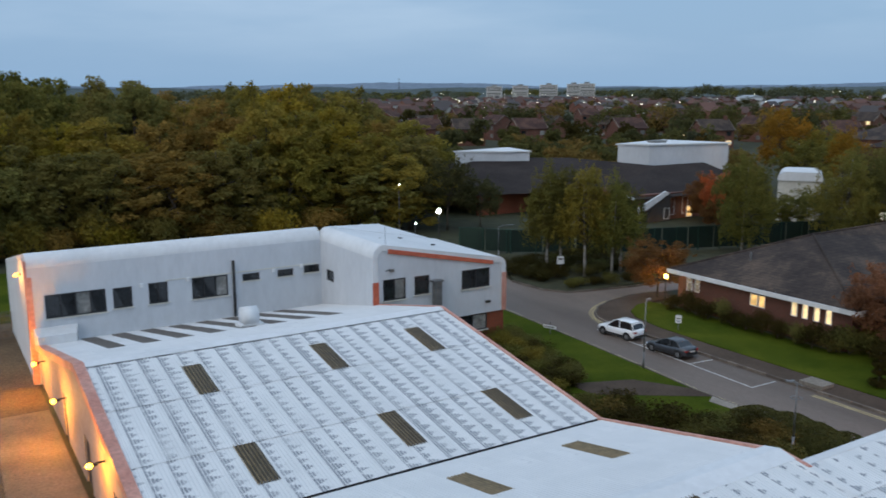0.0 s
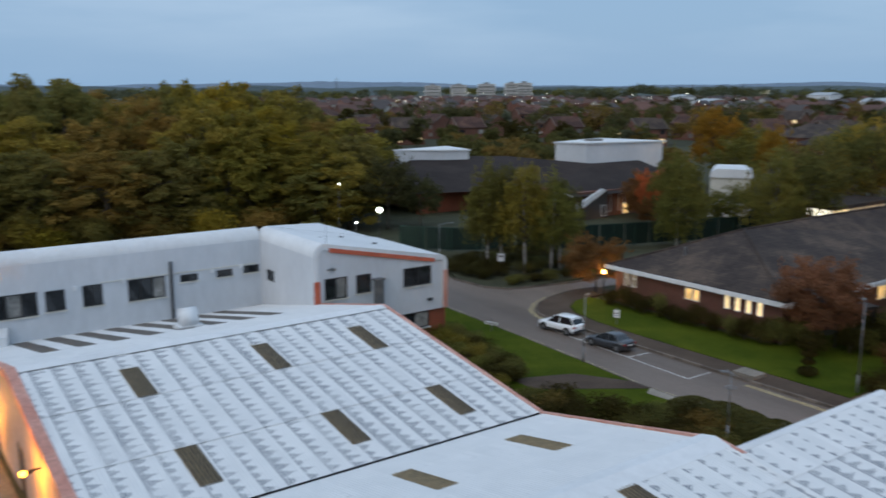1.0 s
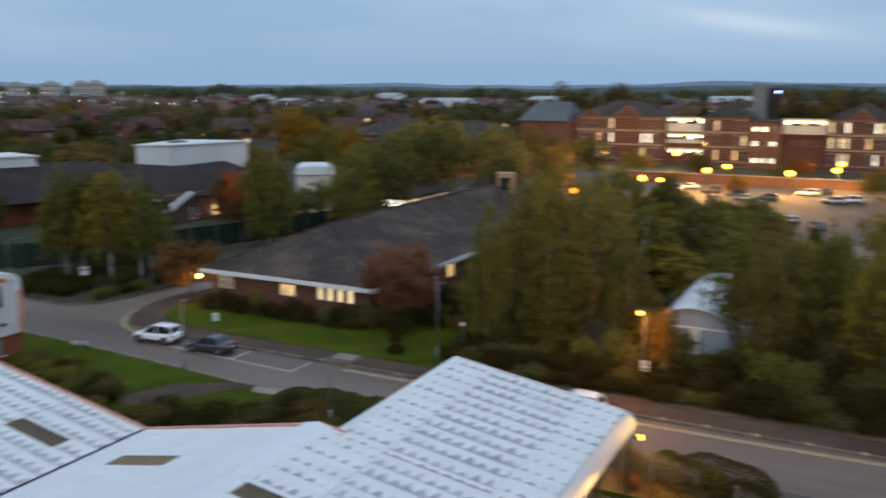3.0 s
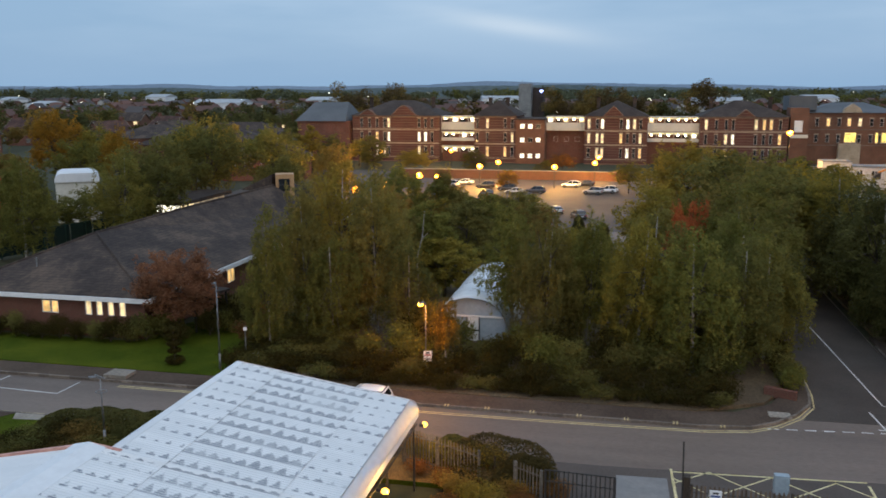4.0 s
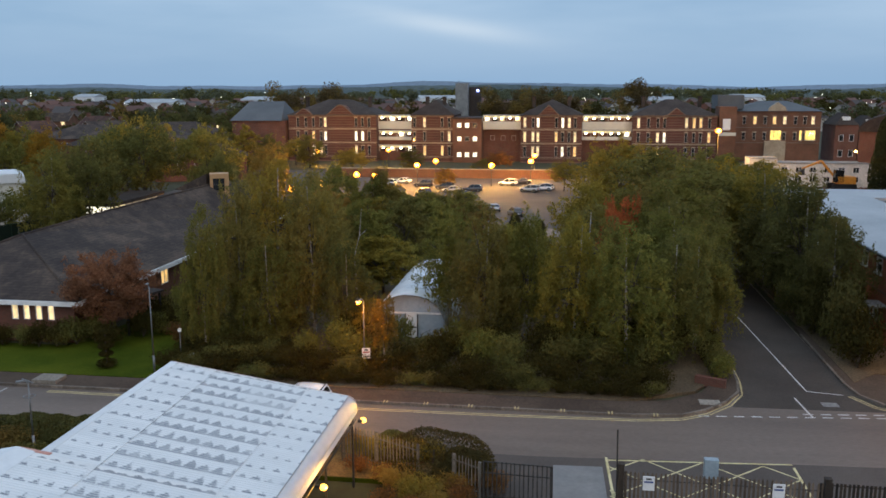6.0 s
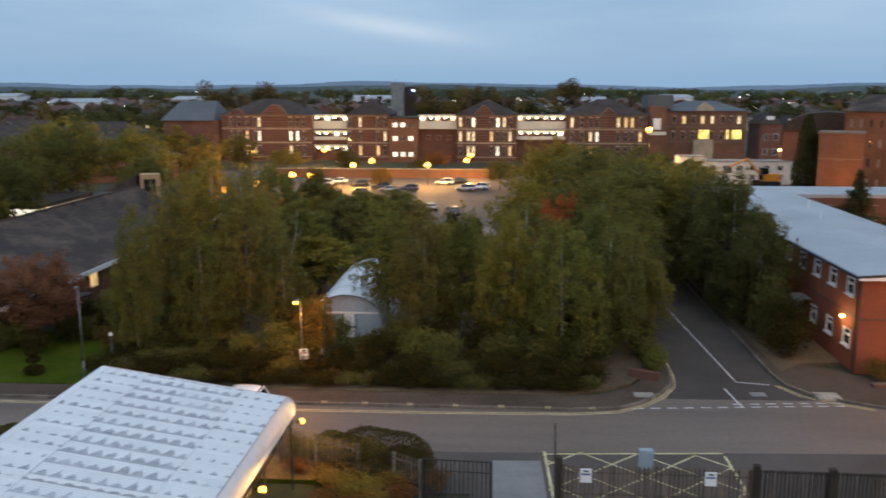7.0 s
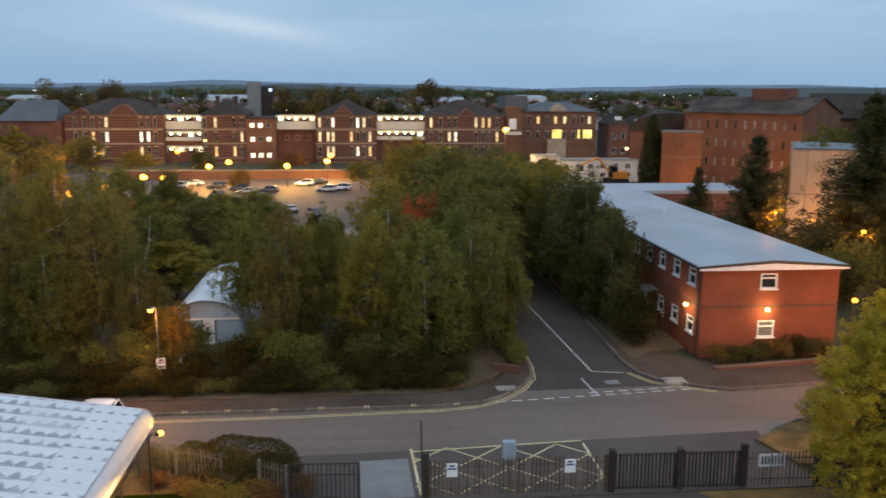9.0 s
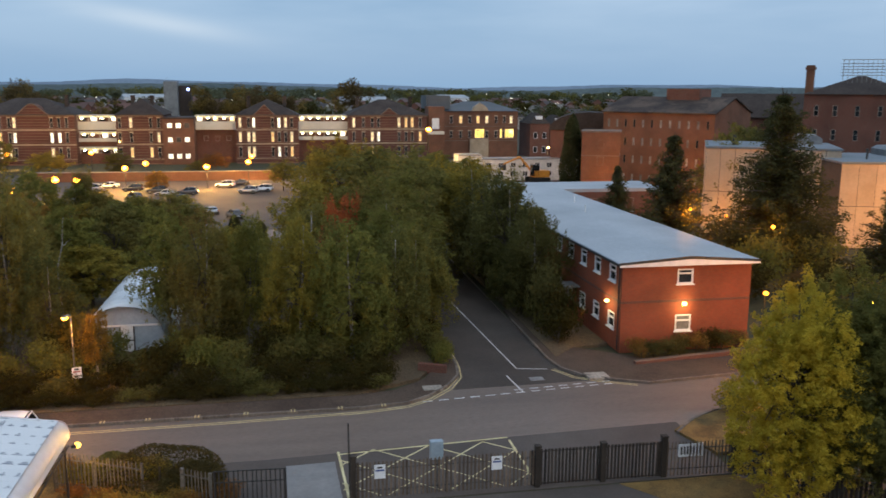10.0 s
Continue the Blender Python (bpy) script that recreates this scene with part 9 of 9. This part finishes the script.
def far_house(x, y, turn):
    """A plain gabled house added to the joined far town."""
    L, W, h = RT.uniform(8, 13), RT.uniform(7, 8.5), RT.uniform(4.8, 5.6)
    c, s = math.cos(radians(turn)), math.sin(radians(turn))

    def at(px, py, pz):
        return (x + px * c - py * s, y + px * s + py * c, pz)

    ends = [[at(e * L / 2, py, pz) for py, pz in ((-W / 2, -1), (W / 2, -1), (W / 2, h), (0, h + 2.6), (-W / 2, h))] for e in (-1, 1)]
    n = len(far_walls.v)
    far_walls.v += ends[0] + ends[1]
    far_walls.f += [(n, n + 1, n + 2, n + 3, n + 4), (n + 9, n + 8, n + 7, n + 6, n + 5), (n, n + 4, n + 9, n + 5), (n + 1, n + 6, n + 7, n + 2)]
    n = len(far_roofs.v)
    far_roofs.v += [at(e * (L / 2 + 0.3), py, pz) for e in (-1, 1) for py, pz in ((-W / 2 - 0.4, h - 0.2), (0, h + 2.8), (W / 2 + 0.4, h - 0.2))]
    far_roofs.f += [(n, n + 1, n + 4, n + 3), (n + 1, n + 2, n + 5, n + 4)]


for ring in range(15):
    d0 = 255 + ring * 42 + ring * ring * 2.2
    b = 18.0 + RT.uniform(0, 3)
    while b < 112:
        b += RT.uniform(13, 24) / d0 * 57.3
        d = d0 + RT.uniform(-12, 12) + (110 if b > 62 else 0)
        if RT.random() < 0.2 or (b > 62 and ring > 9):
            continue
        x, y, turn = math.sin(radians(b)) * d, math.cos(radians(b)) * d, 20 * (ring % 3) + RT.choice((0, 0, 0, 90)) + RT.uniform(-8, 8) - b * 0.5
        if d > 430 or b > 70:
            far_house(x, y, turn)
            continue
        k = RT.choices(range(5), (4, 3, 3, 1, 3))[0]
        m = pose(x, y, -0.2, 0, 0, turn)
        if k not in used:
            used.add(k)
            kinds[k].matrix_basis = m
            t = kinds[k]
        else:
            t = copy_thing(kinds[k], m)
        tagged(t, labels[k] + " in the town", "house", "houses of the town")


def town_mat(name, *cols):
    m, n, l, p = node_mat(name)
    geo = n.new("ShaderNodeNewGeometry")
    r = ramp(n, *[((i + 0.5) / len(cols), c) for i, c in enumerate(cols)])
    r.color_ramp.interpolation = "CONSTANT"
    l.new(geo.outputs["Random Per Island"], r.inputs["Fac"])
    l.new(r.outputs["Color"], p.inputs["Base Color"])
    p.inputs["Roughness"].default_value = 0.9
    return m


tagged(part("far_town_walls", far_walls, town_mat("town_walls", (0.16, 0.07, 0.05), (0.12, 0.06, 0.045), (0.4, 0.38, 0.35), (0.2, 0.1, 0.07))), "brick and rendered walls of far houses", "houses", "", "stuff")
tagged(part("far_town_roofs", far_roofs, town_mat("town_roofs", (0.1, 0.055, 0.045), (0.07, 0.06, 0.058), (0.13, 0.065, 0.05), (0.06, 0.05, 0.05))), "dark and red-brown roofs of far houses", "houses", "", "stuff")


def far_trees(name, spots, leaf, per, hues, label):
    """Far crowns as many small leaf quads in clumps, one sheet of woodland."""
    rng = np.random.default_rng(len(spots))
    groups = {}
    for x, y, h, r in spots:
        hue = hues[rng.integers(0, len(hues))]
        k = 9
        d = rng.normal(size=(k, 3))
        d /= np.linalg.norm(d, axis=1)[:, None]
        c = np.array([x, y, h * 0.55]) + d * np.array([r, r, h * 0.36]) * rng.uniform(0.3, 0.8, k)[:, None]
        p, o = clump_points(rng, c, rng.uniform(0.3, 0.5, k) * r, per, 0.8)
        groups.setdefault(hue, []).append((p, o))
    for hue, lst in groups.items():
        me = leaf_mesh("far_wood", np.vstack([p for p, _ in lst]), leaf, rng, np.vstack([o for _, o in lst]), 0.8)
        ob = tagged(part("far_wood", me, None), f"{HUES[hue]} {label}", "trees", "", "stuff")
        ob.color = (*hue, 1)


spots = []
for i in range(760):
    b = radians(RT.uniform(16, 112))
    d = 230 + 760 * RT.random() ** 1.2
    if math.degrees(b) > 62 and d < 330:
        d += 130
    spots.append((math.sin(b) * d, math.cos(b) * d, RT.uniform(6, 12.5) if d < 400 or math.degrees(b) > 46 else RT.uniform(5, 8), RT.uniform(3.5, 7)))
far_trees("far_wood", spots, 1.1, 260, (DEEP, PINE, SHADE, PINE, SHADE, HAZED, BROWN), "garden trees among the houses of the town")
spots = []
for i in range(700):
    b = radians(RT.uniform(14, 114))
    d = 950 + 1300 * RT.random()
    if 33 < math.degrees(b) < 43 and d < 1750:
        d += 900
    spots.append((math.sin(b) * d, math.cos(b) * d, RT.uniform(11, 18) + max(0, (d - 1300) / 260) + 3 * math.sin(b * 9) + 4 * max(0, math.sin(b * 23) + math.sin(b * 61)), RT.uniform(9, 18)))
far_trees("far_wood", spots, 3.0, 130, (HAZED, PINE, HAZED, DARK), "distant woods on the horizon")
UMBER = (0.12, 0.085, 0.04)
HUES[UMBER] = "brown autumn"
spots = [(328.5, -26.6, 26.5, 7.0), (330, -24.0, 24.0, 7.0), (327, -29.5, 21.0, 6.0)] + [(300 + RT.uniform(-10, 10), 77 + i * 4.2, 21.5 + RT.uniform(-1, 1), 6.5) for i in range(7)] + [(330 + RT.uniform(-10, 10), 4 + i * 5, 20.5 + RT.uniform(-1.5, 1.5), 6.5) for i in range(6)] + [(330 + RT.uniform(-10, 10), -4 + i * 5, 17.5, 5.5) for i in range(5)]
far_trees("far_wood", spots, 0.65, 1300, (UMBER, UMBER, BROWN), "tall trees behind the hospital")
spots = [(250 + RT.uniform(-16, 60), 150 + RT.uniform(-60, 60), RT.uniform(9, 13), 6) for i in range(26)] + [(300 * math.sin(radians(b)) , 300 * math.cos(radians(b)), 13, 8) for b in (35, 36.2, 37.4, 38.5, 43, 44, 46, 47.5, 50)]
for i in range(60):
    b, d = radians(RT.uniform(29, 52)), RT.uniform(128, 245)
    spots.append((math.sin(b) * d, math.cos(b) * d, RT.uniform(4.5, 7.5), RT.uniform(3, 5)))
far_trees("far_wood", spots, 0.85, 750, (DEEP, PINE, DEEP, BROWN), "dark trees beyond the school")

for i, (x, y, w, h) in enumerate(((978, 1390, 30, 24), (1019, 1360, 30, 25), (1063, 1327, 34, 27), (1100, 1296, 26, 28), (1122, 1283, 30, 29))):
    tb = thing("tower_block", "pale concrete tower block on the horizon", "tower block", x, y, 0, -38, "tower blocks")
    part("body", Shape().box(-w / 2, w / 2, -9, 9, -20, h), M["render_white"], tb)
    part("roof_house", Shape().box(-5, 5, -4, 4, h, h + 3), M["concrete_grey"], tb)
    for f in range(int((h + 8) / 2.9)):
        part("window_band", Shape().box(-w / 2 + 1.5, w / 2 - 1.5, -9.2, -8.9, h - 2.4 - f * 2.9, h - 1.0 - f * 2.9), M["glass_dark"] if f % 3 else M["blind"], tb)
for x, y, h in ((1205, 2190, 52), (1180, 925, 24), (2100, 260, 40)):
    ms = thing("radio_mast", "thin lattice mast on the horizon", "mast", x, y, 0, group="masts")
    part("lattice", Shape().tube((0, 0, 0), (0, 0, h), 2.2, 0.7, 4), M["steel"], ms)
for x, y, w, h in ((776, 454, 24, 13), (600, 300, 40, 10), (690, 250, 30, 11), (560, 420, 30, 9), (820, 120, 40, 11), (700, 560, 26, 11), (640, -60, 34, 11), (760, -150, 30, 12)):
    wh = thing("warehouse", "pale metal warehouse far off in the town", "warehouse", x, y, 0, RT.uniform(-30, 30), "far warehouses")
    part("body", Shape().box(-9, 9, -w / 2, w / 2, -1, h - 2.5), M["white_clad"], wh)
    part("roof", Shape().profile([(-9.5, h - 2.6), (0, h), (9.5, h - 2.6)], -w / 2 - 0.4, w / 2 + 0.4, "y"), M["grey_felt"], wh)

# pinpricks of far street lighting
pts = Shape()
for i in range(190):
    b, d = radians(RT.uniform(30, 112)), RT.uniform(300, 1500)
    r = 0.00028 * d
    pts.ball((math.sin(b) * d, math.cos(b) * d, RT.uniform(5.5, 9) + max(0, d - 900) * 0.008), r, r, r, 6, 4)
tagged(part("far_lights", pts, glow("far_light", (1.0, 0.86, 0.62), 9)), "scattered street and yard lights of the distant town", "lights", "", "stuff")

# hills round the horizon
def ridge_band(name, d, base, amp, seed, mat, label, n=420):
    s = Shape()
    rows = []
    for i in range(n + 1):
        b = radians(-20 + 160 * i / n)
        h = base + amp * (noise.noise((b * 3.1, seed, 0)) + 0.45 * noise.noise((b * 11, seed, 4))) + amp * 0.10 * noise.noise((b * 90, seed, 9))
        rows.append(((math.sin(b) * d, math.cos(b) * d, -2), (math.sin(b) * (d + 120), math.cos(b) * (d + 120), h)))
    for (a, c), (e, g) in zip(rows, rows[1:]):
        s.face(a, e, g, c)
    setting(name, s, mat, label, "hills")


# the haze of distance is mixed into both hill colours
M["hill_far_hazed"] = surf("hill_far_hazed", (0.15, 0.20, 0.26), (0.18, 0.23, 0.29), 0.002, 0.05, 1.0, bump=0, grit=0.12)
M["hill_near_hazed"] = surf("hill_near_hazed", (0.06, 0.082, 0.085), (0.085, 0.105, 0.10), 0.004, 0.06, 1.0, bump=0, grit=0.3)
ridge_band("backdrop_hills", 3350, 38, 24, 2.0, M["hill_far_hazed"], "hills along the horizon, coloured blue-grey with haze")
ridge_band("backdrop_rise", 2300, 23, 14, 7.0, M["hill_near_hazed"], "wooded rise beyond the town")

# from the plan's units to metres
for ob in [o for o in scene.objects if o.parent is None and o is not cam]:
    if ob.type == "LIGHT":
        ob.location *= K
    else:
        ob.matrix_basis = Matrix.Scale(K, 4) @ ob.matrix_basis
